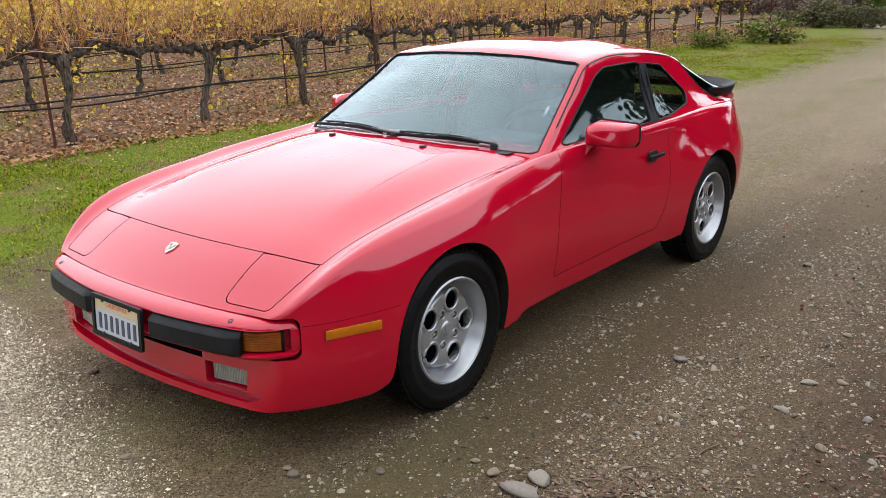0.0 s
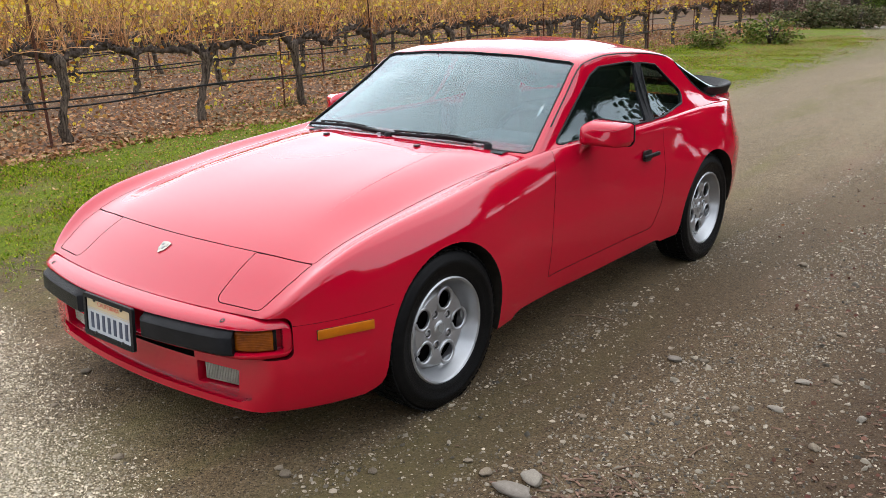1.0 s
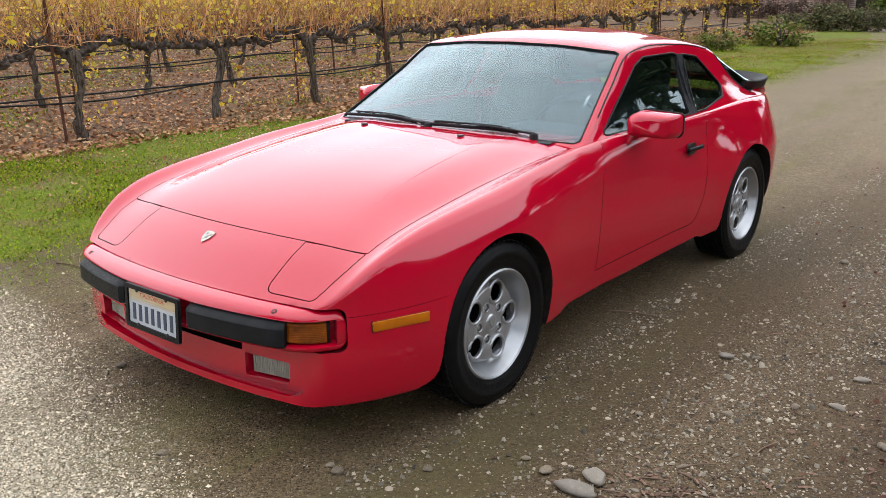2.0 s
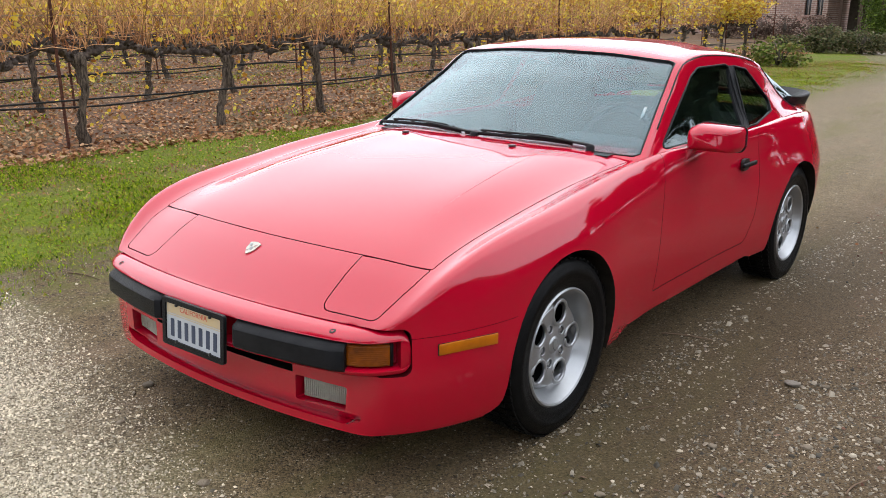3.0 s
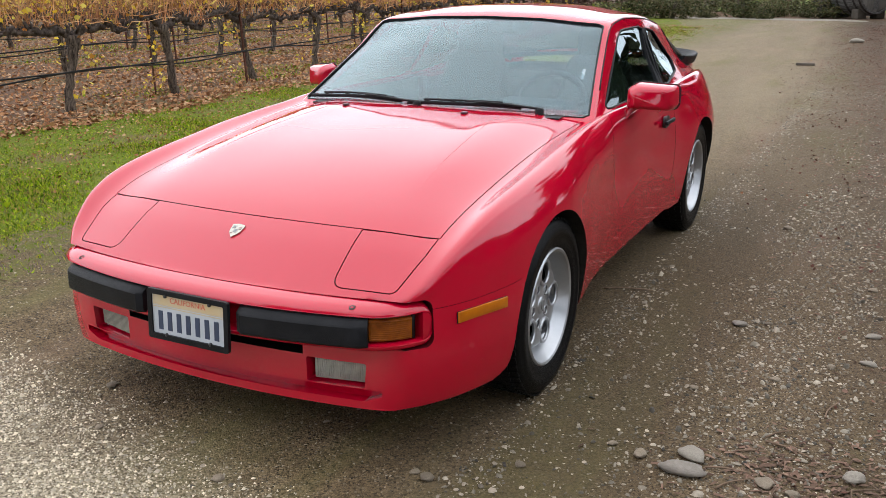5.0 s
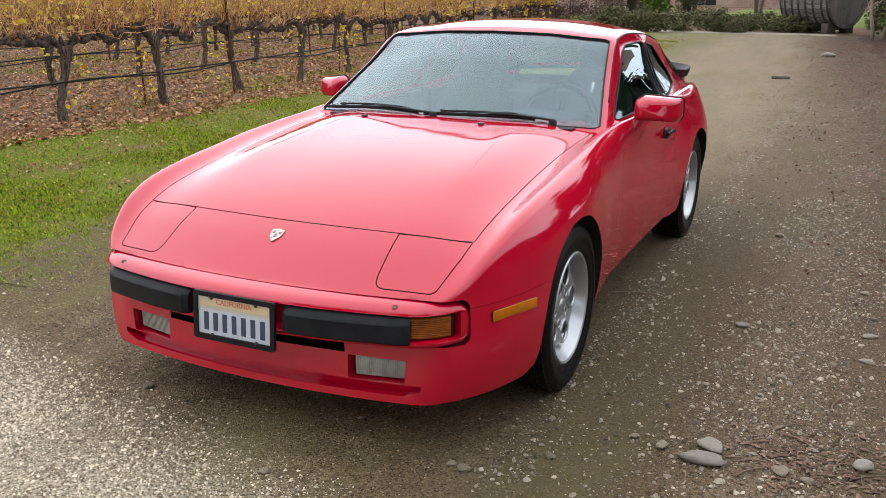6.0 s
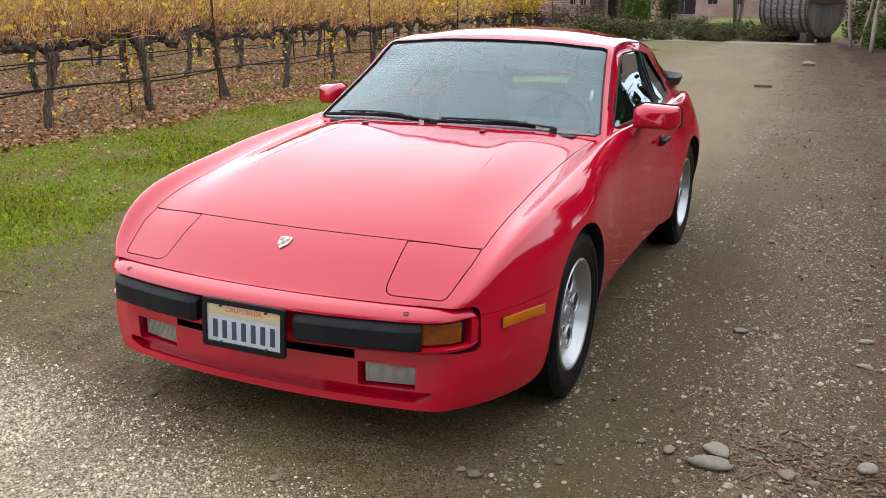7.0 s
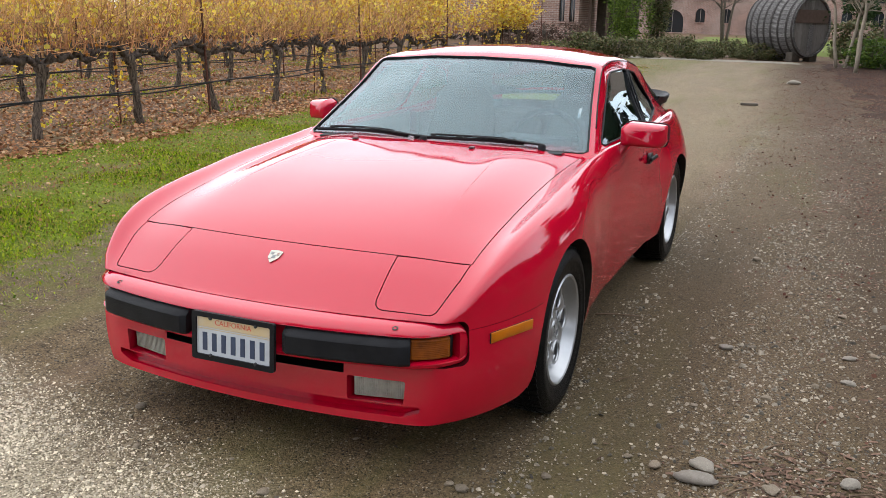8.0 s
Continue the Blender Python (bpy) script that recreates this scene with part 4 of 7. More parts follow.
# bumper
bumper = part("bumper", bumper_sweep([(-0.012, 0.402), (0.045, 0.398), (0.058, 0.401), (0.066, 0.409), (0.066, 0.417), (0.060, 0.421), (0.022, 0.423), (0.022, 0.498),
                                      (0.060, 0.500), (0.066, 0.505), (0.064, 0.513), (0.052, 0.524), (0.03, 0.532), (-0.012, 0.5365)]), RED, car, "red bumper with a recessed face", angle=50)
END = [(0.0, 0.404), (0.05, 0.4), (0.062, 0.410), (0.066, 0.43), (0.066, 0.49), (0.062, 0.512), (0.05, 0.524), (0.0, 0.53)]
for lo, hi in ((0.630, 1.0), (-1.0, -0.630)):
    part("bumper_end", bumper_sweep(END, lo, hi), RED, bumper, angle=50)
PAD_PROFILE = [(0.02, 0.424), (0.067, 0.4215), (0.069, 0.416), (0.084, 0.418), (0.089, 0.424), (0.088, 0.478), (0.084, 0.484), (0.060, 0.499), (0.02, 0.4995)]
for lo, hi in ((0.175, 0.554), (-0.554, -0.175)):
    pad = bumper_sweep(PAD_PROFILE, lo, hi)
    for v in pad.vertices:
        t = min(abs(abs(v.co.x) - 0.170), abs(abs(v.co.x) - 0.60))
        if t < 0.03:
            v.co.y += 0.022 * (1 - t / 0.03) * (v.co.y < -0.80 + 0.24 * v.co.x ** 2 - 0.05)
    part("bumper_pad", pad, PAD, bumper, "black rubber bumper pad", angle=30)
for lo, hi, side in ((0.556, 0.624, 1), (-0.624, -0.556, -1)):
    lamp = part("turn_signal", bumper_sweep([(0.01, 0.427), (0.052, 0.428), (0.056, 0.432), (0.056, 0.489), (0.052, 0.494), (0.01, 0.496)], lo, hi), AMBER, bumper, "amber turn signal lens", angle=35)
    for k in range(10):
        z = 0.4335 + k * 0.0058
        part("rib", bumper_sweep([(0.054, z), (0.0572, z + 0.0012), (0.0572, z + 0.0026), (0.054, z + 0.0038)], lo + 0.002, hi - 0.002), AMBER, lamp)
    part("end_cap", bumper_sweep([(0.01, 0.425), (0.053, 0.427), (0.053, 0.495), (0.01, 0.497)], *((0.6245, 0.6295) if side > 0 else (-0.6295, -0.6245))), PAD, bumper, "black end cap")
    bolt = gather([lathe([(0.0, 0.0002), (0.0045, 0.0002), (0.0055, 0.0022), (0.0085, 0.0018), (0.0105, 0.0)], 14, "z")])
    me = make("bolt", bolt[0], bolt[1])
    me.transform(Matrix.Translation((side * 0.527, -0.787, 0.5090)) @ Matrix.Rotation(radians(20), 4, "X"))
    part("bolt", me, IRON, bumper, "dark steel bumper bolt")

# number plate: its number is left as plain bars
plate_at = Matrix.Translation((0.011, -0.886, 0.4165)) @ Matrix.Rotation(radians(90 - 3), 4, "X")
PW, PH = 0.302, 0.150
outer = rounded([(-PW / 2 - 0.004, -PH / 2 - 0.004), (PW / 2 + 0.004, -PH / 2 - 0.004), (PW / 2 + 0.004, PH / 2 + 0.004), (-PW / 2 - 0.004, PH / 2 + 0.004)], 0.01)
frame_me = carve(prism(outer, "z", -0.004, 0.008), prism(rounded([(-PW / 2 + 0.012, -PH / 2 + 0.014), (PW / 2 - 0.012, -PH / 2 + 0.014), (PW / 2 - 0.012, PH / 2 - 0.012), (-PW / 2 + 0.012, PH / 2 - 0.012)], 0.006), "z", -0.1, 0.1))
frame_me.transform(plate_at)
plate = part("number_plate", frame_me, PAD, car, "white number plate with a gold band in a black frame")
pl = box((PW - 0.006, PH - 0.006, 0.004))
pl.transform(plate_at)
part("plate_face", pl, PLATE_WHITE, plate, "white plate face")
band = box((PW - 0.03, 0.030, 0.0014), (0, 0.047, 0.0024))
band.transform(plate_at)
part("band", band, PLATE_GOLD, plate, "gold band along the plate top")
for k in range(2):
    st = box((PW - 0.03, 0.0022, 0.0010), (0, 0.030 - 0.006 * k, 0.0026))
    st.transform(plate_at)
    part("stripe", st, PLATE_GOLD, plate)
letters("CALIFORNIA", 0.024, PLATE_RED, plate, "state_name", plate_at @ Matrix.Translation((0, 0.0485, 0.0032)), "red raised state name")
for k in range(7):
    bar = box((0.018, 0.060, 0.0022), (-0.108 + k * 0.036, -0.018, 0.0026), 0.0008, 1)
    bar.transform(plate_at)
    part("bar", bar, PLATE_BLUE, plate, "dark blue bar")
for bx, by in ((-0.085, 0.060), (0.085, 0.060), (-0.085, -0.062), (0.085, -0.062)):
    v, f = lathe([(0.0, 0.006), (0.004, 0.006), (0.006, 0.004), (0.006, 0.0)], 10, "z")
    me = make("bolt", v, f)
    me.transform(plate_at @ Matrix.Translation((bx, by, 0.003)))
    part("bolt", me, BLACK, plate)

# fog lamps, side markers, badge
for side in (1, -1):
    q = Matrix.Translation((side * 0.446, -0.716, 0.286)) @ Matrix.Rotation(radians(12 * side), 4, "Z")
    fog = box((0.168, 0.05, 0.070), (0, 0, 0), 0.006)
    fog.transform(q)
    lamp = part("fog_lamp", fog, LENS, car, "clear ribbed fog lamp", angle=35)
    for k in range(22):
        rib = box((0.0035, 0.004, 0.056), (-0.0735 + k * 0.007, -0.0255, 0), 0.001, 1)
        rib.transform(q)
        part("rib", rib, LENS, lamp)
    m1, m2 = Vector((side * 0.7605, -0.590, 0.4515)), Vector((side * 0.8335, -0.397, 0.4515))
    turn = math.atan2(m2.y - m1.y, m2.x - m1.x)
    mk = box(((m2 - m1).length, 0.010, 0.034), (0, 0, 0), 0.003)
    mk.transform(Matrix.Translation((m1 + m2) / 2 + Vector((0.001 * side, 0, 0))) @ Matrix.Rotation(turn, 4, "Z"))
    gk = box(((m2 - m1).length + 0.003, 0.004, 0.0365), (0, 0, 0), 0.002)
    gk.transform(Matrix.Translation((m1 + m2) / 2 + Vector((0.0, 0.0, 0))) @ Matrix.Rotation(turn, 4, "Z"))
    marker = part("side_marker", mk, AMBER_BRIGHT, car, "amber side marker lens", angle=35)
    part("gasket", gk, RUBBER, marker, "black rubber gasket")


def shield(w, h):
    return rounded([(-w / 2, h * 0.42), (0, h * 0.5), (w / 2, h * 0.42), (w * 0.42, -h * 0.1), (0, -h * 0.5), (-w * 0.42, -h * 0.1)], [0.004, 0.01, 0.004, 0.02, 0.004, 0.02])


badge_at = Matrix.Translation((0, -0.634, 0.6275)) @ Matrix.Rotation(radians(30), 4, "X")
bd = prism(shield(0.049, 0.061), "z", -0.003, 0.003)
bd.transform(badge_at)
badge = part("badge", bd, GOLD, car, "small silver and dull red enamel shield badge")
for bx, by, w, h, material in ((-0.0125, 0.014, 0.010, 0.010, DULL_GREY), (0.0125, 0.014, 0.010, 0.003, DULL_RED), (0.0125, 0.008, 0.010, 0.003, DULL_RED), (0.0, -0.001, 0.012, 0.014, DULL_GREY), (-0.010, -0.012, 0.007, 0.003, DULL_RED)):
    b2 = box((w, h, 0.001), (bx, by, 0.0034))
    b2.transform(badge_at)
    part("enamel_field", b2, material, badge)


# wheels
def build_wheel():
    w = new("wheel")
    tyre_prof = [(0.205, -0.085), (0.225, -0.096), (0.262, -0.102), (0.290, -0.098), (0.303, -0.088), (0.309, -0.075), (0.3115, -0.04), (0.312, 0.0),
                 (0.3115, 0.04), (0.309, 0.075), (0.303, 0.088), (0.290, 0.098), (0.278, 0.1005), (0.276, 0.1025), (0.258, 0.1035), (0.256, 0.102), (0.232, 0.100), (0.214, 0.094), (0.203, 0.086), (0.19, 0.06), (0.19, -0.06), (0.205, -0.085)]
    v, f = lathe(tyre_prof, 72)
    tyre = part("tyre", make("tyre", v, f), TYRE, w, "black rubber tyre", angle=50)
    blocks = []
    for k in range(64):
        for off, lean in ((-0.066, 0.2), (-0.03, -0.25), (0.006, 0.25), (0.042, -0.2), (0.074, 0.15)):
            a = 2 * math.pi * (k + 0.5 * (int(off * 1000) % 2)) / 64
            bb = box((0.028, 0.0225, 0.006), (0, 0, 0))
            r = 0.3125 if abs(off) < 0.06 else 0.3095
            bb.transform(Matrix.Rotation(a, 4, "X") @ Matrix.Translation((off, 0, r)) @ Matrix.Rotation(lean, 4, "Z"))
            bb.verts.ensure_lookup_table()
            bb.verts.index_update()
            blocks.append(([q.co[:] for q in bb.verts], [[q.index for q in fc.verts] for fc in bb.faces]))
            bb.free()
    tread = part("tread", make("tread", *gather(blocks), False), TYRE, tyre)
    tagged(tread, kind="stuff")
    # alloy: a dished face with five round holes between the lip and the hub
    face = [(0.0, 0.056), (0.034, 0.056), (0.040, 0.053), (0.078, 0.053), (0.096, 0.058), (0.118, 0.061), (0.140, 0.057), (0.150, 0.046), (0.155, 0.030), (0.162, 0.025), (0.172, 0.034), (0.182, 0.056),
            (0.190, 0.080), (0.196, 0.092), (0.203, 0.096), (0.2085, 0.092), (0.2085, 0.080), (0.199, 0.070), (0.190, 0.020), (0.170, 0.012), (0.150, 0.020), (0.140, 0.042), (0.10, 0.046), (0.0, 0.042)]
    v, f = lathe(face, 72)
    rim = tidy(make("rim", v, f))
    rim.materials.append(ALLOY)
    holes, lugs = [], []
    for k in range(5):
        a = 2 * math.pi * k / 5 + math.radians(3)
        holes.append((0.1150 * math.cos(a), 0.1150 * math.sin(a)))
        b = a + math.pi / 5
        lugs.append((0.066 * math.cos(b), 0.066 * math.sin(b)))
    for (y, z), r in [(h, 0.0390) for h in holes] + [(h, 0.0160) for h in lugs]:
        c = [(y + r * math.cos(t), z + r * math.sin(t)) for t in np.linspace(0, 2 * math.pi, 28, endpoint=False)]
        rim = carve(rim, prism(c, "x", 0.0 if r > 0.02 else 0.036, 0.3), material=ALLOY)
    rim_ob = part("rim", rim, None, w, "silver alloy wheel with five round holes", angle=32)
    for (y, z), r, t in [(h, 0.0420, 0.0072) for h in holes] + [(h, 0.0170, 0.0032) for h in lugs]:
        ring = [(0.0545 if r > 0.02 else 0.0525, y + r * math.cos(q), z + r * math.sin(q)) for q in np.linspace(0, 2 * math.pi, 33)]
        v, f = ring_rod(ring, t, 8, cap=False, squash=(1, 1))
        part("hole_collar" if r > 0.02 else "lug_collar", make("collar", v, f), ALLOY, rim_ob)
    v, f = lathe([(0.0, 0.062), (0.022, 0.062), (0.030, 0.059), (0.033, 0.054)], 32)
    cap = part("hub_cap", make("cap", v, f), ALLOY, rim_ob, "grey hub cap with a raised shield")
    sh = prism(shield(0.034, 0.042), "z", 0, 0.003)
    sh.transform(Matrix.Translation((0.0615, 0, 0)) @ Matrix.Rotation(radians(90), 4, "Z") @ Matrix.Rotation(radians(90), 4, "X"))
    part("crest", sh, DULL_GREY, rim_ob)
    for (y, z) in lugs:
        v, f = lathe([(0.0, 0.050), (0.009, 0.050), (0.0118, 0.045), (0.0118, 0.030)], 6)
        me = make("nut", v, f, False)
        me.transform(Matrix.Translation((0, y, z)))
        part("lug_nut", me, ALLOY, rim_ob)
    # disc coloured gap black, standing in for shade behind the wheel holes
    v, f = lathe([(0.0, -0.035), (0.186, -0.035), (0.186, -0.05), (0.0, -0.05)], 40)
    part("brake_disc", make("disc", v, f), DARK_GAP, w, "brake disc blackened to make the wheel holes look shaded", angle=40)
    return w


front_wheel = build_wheel()
front_wheel.parent = car
front_wheel.matrix_basis = pose(0.740, 0, 0.302)
for x, y, turn in ((0.724, 2.4, 47), (-0.742, 0, 80), (-0.728, 2.4, 20)):
    m = pose(x, y, 0.304, 0, 0, 0 if x > 0 else 180) @ pose(0, 0, 0, turn)
    copy_thing(front_wheel, m)


# mirrors, handles, wipers, nozzles
def door_mirror(side, door):
    prof = rounded([(-0.098, -0.048), (0.086, -0.055), (0.098, -0.03), (0.096, 0.045), (-0.06, 0.058), (-0.098, 0.04)], [0.02, 0.025, 0.02, 0.02, 0.03, 0.03], 5)
    layers = [(0.050, 1.0, 0), (0.045, 1.03, 0), (0.02, 1.03, 0), (-0.02, 0.985, 0), (-0.05, 0.90, -0.002), (-0.066, 0.76, -0.004), (-0.074, 0.52, -0.006)]
    v, f, n = [], [], len(prof)
    for d, k, dz in layers:
        v += [(px * k, d + 0.10 * max(0, -px) * 0 + 0.03 * (px / 0.1), pz * k + dz) for px, pz in prof]
    for i in range(len(layers) - 1):
        f += [(i * n + k, i * n + (k + 1) % n, (i + 1) * n + (k + 1) % n, (i + 1) * n + k) for k in range(n)]
    f += [tuple(range(n)), tuple(range((len(layers) - 1) * n, len(layers) * n))]
    me = tidy(make("mirror", v, f))
    at = Matrix.Translation((side * (0.868 if side > 0 else 0.872), 1.095 if side > 0 else 1.16, 0.905 if side > 0 else 0.915)) @ Matrix.Diagonal((1, 1, 1, 1) if side > 0 else (-0.80, 1, 0.96, 1))
    me.transform(at)
    housing = part("door_mirror", tidy(me), RED, door, "red door mirror on a slim foot", angle=75)
    rim_pts = [(px * 1.02, 0.050 + 0.03 * (px / 0.1), pz * 1.02) for px, pz in prof]
    rv, rf = ring_rod(rim_pts + rim_pts[:1], 0.005, 6, cap=False)
    me = make("edge", rv, rf)
    me.transform(at)
    part("mirror_edge", me, RUBBER, housing, "black rubber edge")
    g = make("glass", [(px * 0.97, 0.0535 + 0.03 * (px / 0.1), pz * 0.97) for px, pz in prof], [tuple(range(n))], False)
    g.transform(at)
    part("mirror_pane", tidy(g), MIRROR, housing, "mirror glass")
    foot = through_points([(side * 0.800, 1.06, 0.868), (side * 0.782, 1.045, 0.842), (side * 0.766, 1.02, 0.80)], 5)
    v, f = ring_rod(foot, [0.026 - 0.0016 * i for i in range(len(foot))], 12, squash=(1.0, 0.7))
    part("foot", make("foot", v, f), RED, housing, angle=50)


def door_handle(side, door):
    rec = prism(rounded([(1.608, 0.692), (1.683, 0.692), (1.683, 0.747), (1.608, 0.747)], 0.02), "x", side * 0.800, side * 0.8145)
    h = part("handle_recess", rec, BLACK, door, "black handle recess")
    bar = box((0.016, 0.165, 0.020), (side * 0.823, 1.663, 0.720), 0.006, 3)
    part("handle", bar, PAD, h, "black plastic door handle", angle=40)


for d, side in zip(car_doors, (1, -1)):
    door_mirror(side, d)
    door_handle(side, d)


def on_roof(x, y, lift=0.0):
    sec = roof_section(y)
    return Vector((x, y, float(np.interp(abs(x), sec[:, 0][:22], sec[:, 1][:22])) + lift))


def wiper(x_pivot, x_end, bend):
    w = [(x, 0.655 + 0.19 * x * x - 0.004 + 0.020 * math.sin(math.pi * t) * 0.6) for t, x in ((t, x_pivot + (x_end - x_pivot) * t) for t in np.linspace(0, 1, 16))]
    blade = [tuple(on_roof(x, y + 0.018, 0.008)) for x, y in w[2:]]
    v, f = ring_rod(blade, 0.0072, 6, squash=(0.6, 1.2))
    root = part("wiper", make("blade", v, f), RUBBER, car, "black wiper resting at the windshield base")
    arm = [tuple(on_roof(x, y + 0.016, 0.022 - 0.006 * (1 - i / 8))) for i, (x, y) in enumerate(w[:9])]
    v, f = ring_rod(arm, [0.013 - 0.0008 * i for i in range(9)], 8, squash=(1.3, 0.45))
    part("wiper_arm", make("arm", v, f), RUBBER, root, "black wiper arm")
    yoke = [tuple(on_roof(x, y + 0.020, 0.021)) for x, y in w[4:14]]
    v, f = ring_rod(yoke, 0.0048, 6)
    part("yoke", make("yoke", v, f), RUBBER, root)
    for i in (3, 6, 9, 12):
        a, b = w[i], w[i + 1]
        v, f = ring_rod([tuple(on_roof(a[0], a[1] + 0.018, 0.024)), tuple(on_roof(b[0], b[1] + 0.018, 0.012))], 0.004, 5)
        part("claw", make("claw", v, f), RUBBER, root)
    p = w[0]
    v, f = lathe([(0.0, 0.014), (0.012, 0.012), (0.018, 0.006), (0.019, -0.03)], 14, "z")
    me = make("hub", v, f)
    me.transform(Matrix.Translation(on_roof(p[0], p[1] + 0.012, 0.01)))
    part("pivot", me, RUBBER, root)


wiper(0.50, -0.10, 1)
wiper(-0.05, -0.66, 1)
cowl = [(x, 0.632 + 0.20 * x * x) for x in np.linspace(-0.60, 0.60, 21)]
cv = []
for x, y in cowl:
    zz = float(on_roof(x, max(y + 0.02, 0.662)).z)
    for dy, dz in ((-0.035, -0.02), (-0.03, 0.0), (0.035, 0.004), (0.04, -0.03)):
        cv.append((x, y + dy, zz + dz - 0.002))
cf = [(i * 4 + k, i * 4 + (k + 1) % 4, (i + 1) * 4 + (k + 1) % 4, (i + 1) * 4 + k) for i in range(20) for k in range(4)]
part("cowl_panel", tidy(make("cowl", cv, cf)), PAD, car, "black cowl strip below the windshield", angle=40)


def body_top(x, y):
    """Height of the hood skin at a place."""
    s = y
    for _ in range(8):
        s = y - float(nose_bow(s)) * x * x
    sec = body_section(s)
    return float(np.interp(abs(x), sec[:22, 0], sec[:22, 1])) + float(crease(x, s))


for side in (1, -1):
    fold = [(side * (0.475 - 0.10 * (s + 0.3)), s) for s in np.linspace(-0.30, 0.52, 36)]
    fold = [(x, y, body_top(x, y) - 0.0015 - 0.001 * (abs(i - 17.5) / 17.5) ** 4) for i, (x, y) in enumerate(fold)]
    v, f = ring_rod(fold, 0.0019, 6)
    part("hood_crease", make("crease", v, f), RED, car, "pressed fold line along the hood")
for x in (0.24, -0.33):
    bm = box((0.022, 0.03, 0.010), (x, 0.534, body_top(x, 0.534) + 0.004), 0.004, 2)
    part("washer_nozzle", bm, BLACK, car, "black washer nozzle", angle=50)

# rear spoiler lip round the hatch glass
sp = [(0.622, 2.74, 0.940), (0.628, 2.90, 0.922), (0.595, 3.09, 0.920), (0.45, 3.195, 0.928), (0.2, 3.24, 0.935), (0, 3.248, 0.936)]
sp = sp + [(-x, y, z) for x, y, z in sp[-2::-1]]
line = through_points(sp, 6)
rows = []
mid = Vector((0, 2.6, 0))
for i, p in enumerate(line):
    t = min(i, len(line) - 1 - i) / 12
    k = min(1, t)
    o = (Vector((p[0], p[1], 0)) - mid).normalized()
    q = Vector(p)
    rows.append([tuple(q - o * 0.05 + Vector((0, 0, -0.012))), tuple(q - o * 0.03 + Vector((0, 0, 0.002))), tuple(q + o * 0.01 * k + Vector((0, 0, 0.010 + 0.011 * k))),
                 tuple(q + o * (0.012 + 0.024 * k) + Vector((0, 0, 0.014 + 0.020 * k))), tuple(q + o * (0.018 + 0.027 * k) + Vector((0, 0, 0.008 + 0.017 * k))),
                 tuple(q + o * (0.008 + 0.014 * k) + Vector((0, 0, -0.008 - 0.026 * k))), tuple(q - o * 0.03 + Vector((0, 0, -0.045)))])
m, c = len(rows), 7
sf = [(i * c + k, i * c + (k + 1) % c, (i + 1) * c + (k + 1) % c, (i + 1) * c + k) for i in range(m - 1) for k in range(c)] + [tuple(range(c)), tuple(range((m - 1) * c, m * c))]
part("rear_spoiler", tidy(make("spoiler", [q for r in rows for q in r], sf)), RUBBER, car, "black rubber rear spoiler lip", angle=45)

# cabin
part("cabin_floor", box((1.2, 1.9, 0.03), (0, 1.9, 0.285)), INTERIOR_DARK, car)
dash = prism(rounded([(0.90, 0.5), (1.18, 0.52), (1.16, 0.74), (1.08, 0.815), (0.86, 0.842), (0.80, 0.80)], 0.03), "x", -0.60, 0.60)
part("dashboard", dash, INTERIOR_DARK, car, "dark dashboard", angle=40)
bin_ = box((0.36, 0.20, 0.06), (0.34, 1.07, 0.835), 0.025, 3)
part("instrument_hood", bin_, INTERIOR_DARK, car, angle=40)


def seat(x):
    base = box((0.50, 0.50, 0.16), (x, 1.55, 0.42), 0.05, 4)
    s = part("seat", base, INTERIOR, car, "grey seat with a tall backrest", angle=50)
    back = box((0.50, 0.13, 0.60), (0, 0, 0.30), 0.05, 4)
    for vtx in back.verts:
        vtx.co.x *= 1 - 0.42 * max(0, (vtx.co.z - 0.30) / 0.30) ** 1.5
    back.transform(Matrix.Translation((x, 1.80, 0.42)) @ Matrix.Rotation(radians(-16), 4, "X"))
    part("backrest", back, INTERIOR, s, angle=50)
    rest = box((0.27, 0.10, 0.19), (x, 2.005, 1.045), 0.04, 4)
    part("headrest", rest, INTERIOR, s, angle=50)


seat(0.36)
seat(-0.36)
for x in (0.3, -0.3):
    rb = box((0.5, 0.14, 0.38), (x, 2.42, 0.62), 0.04, 3, Matrix.Rotation(radians(-20), 4, "X"))
    part("rear_seat", rb, INTERIOR, car, "grey rear seat back", angle=50)
part("parcel_shelf", box((1.0, 0.5, 0.02), (0, 2.72, 0.80)), INTERIOR, car)
wheel_at = Matrix.Translation((0.36, 1.20, 0.80)) @ Matrix.Rotation(radians(66), 4, "X")
v, f = ring_rod([(0.185 * math.cos(t), 0.185 * math.sin(t), 0) for t in np.linspace(0, 2 * math.pi, 41)], 0.014, 8, cap=False)
me = make("steering", v, f)
me.transform(wheel_at)
sw = part("steering_wheel", me, INTERIOR_DARK, car, "dark steering wheel")
for a in (0.3, math.pi - 0.3, -math.pi / 2):
    v, f = ring_rod([(0.03 * math.cos(a), 0.03 * math.sin(a), -0.01), (0.18 * math.cos(a), 0.18 * math.sin(a), 0)], 0.012, 6)
    me = make("spoke", v, f)
    me.transform(wheel_at)
    part("spoke", me, INTERIOR_DARK, sw)
v, f = lathe([(0.0, 0.02), (0.045, 0.018), (0.055, 0.0), (0.05, -0.04)], 20, "z")
me = make("boss", v, f)
me.transform(wheel_at)
part("boss", me, INTERIOR_DARK, sw)
inner = box((0.22, 0.03, 0.06), (0, 1.36, 1.165), 0.015, 3)
part("inside_mirror", inner, INTERIOR_DARK, car, "dark inside mirror", angle=45)
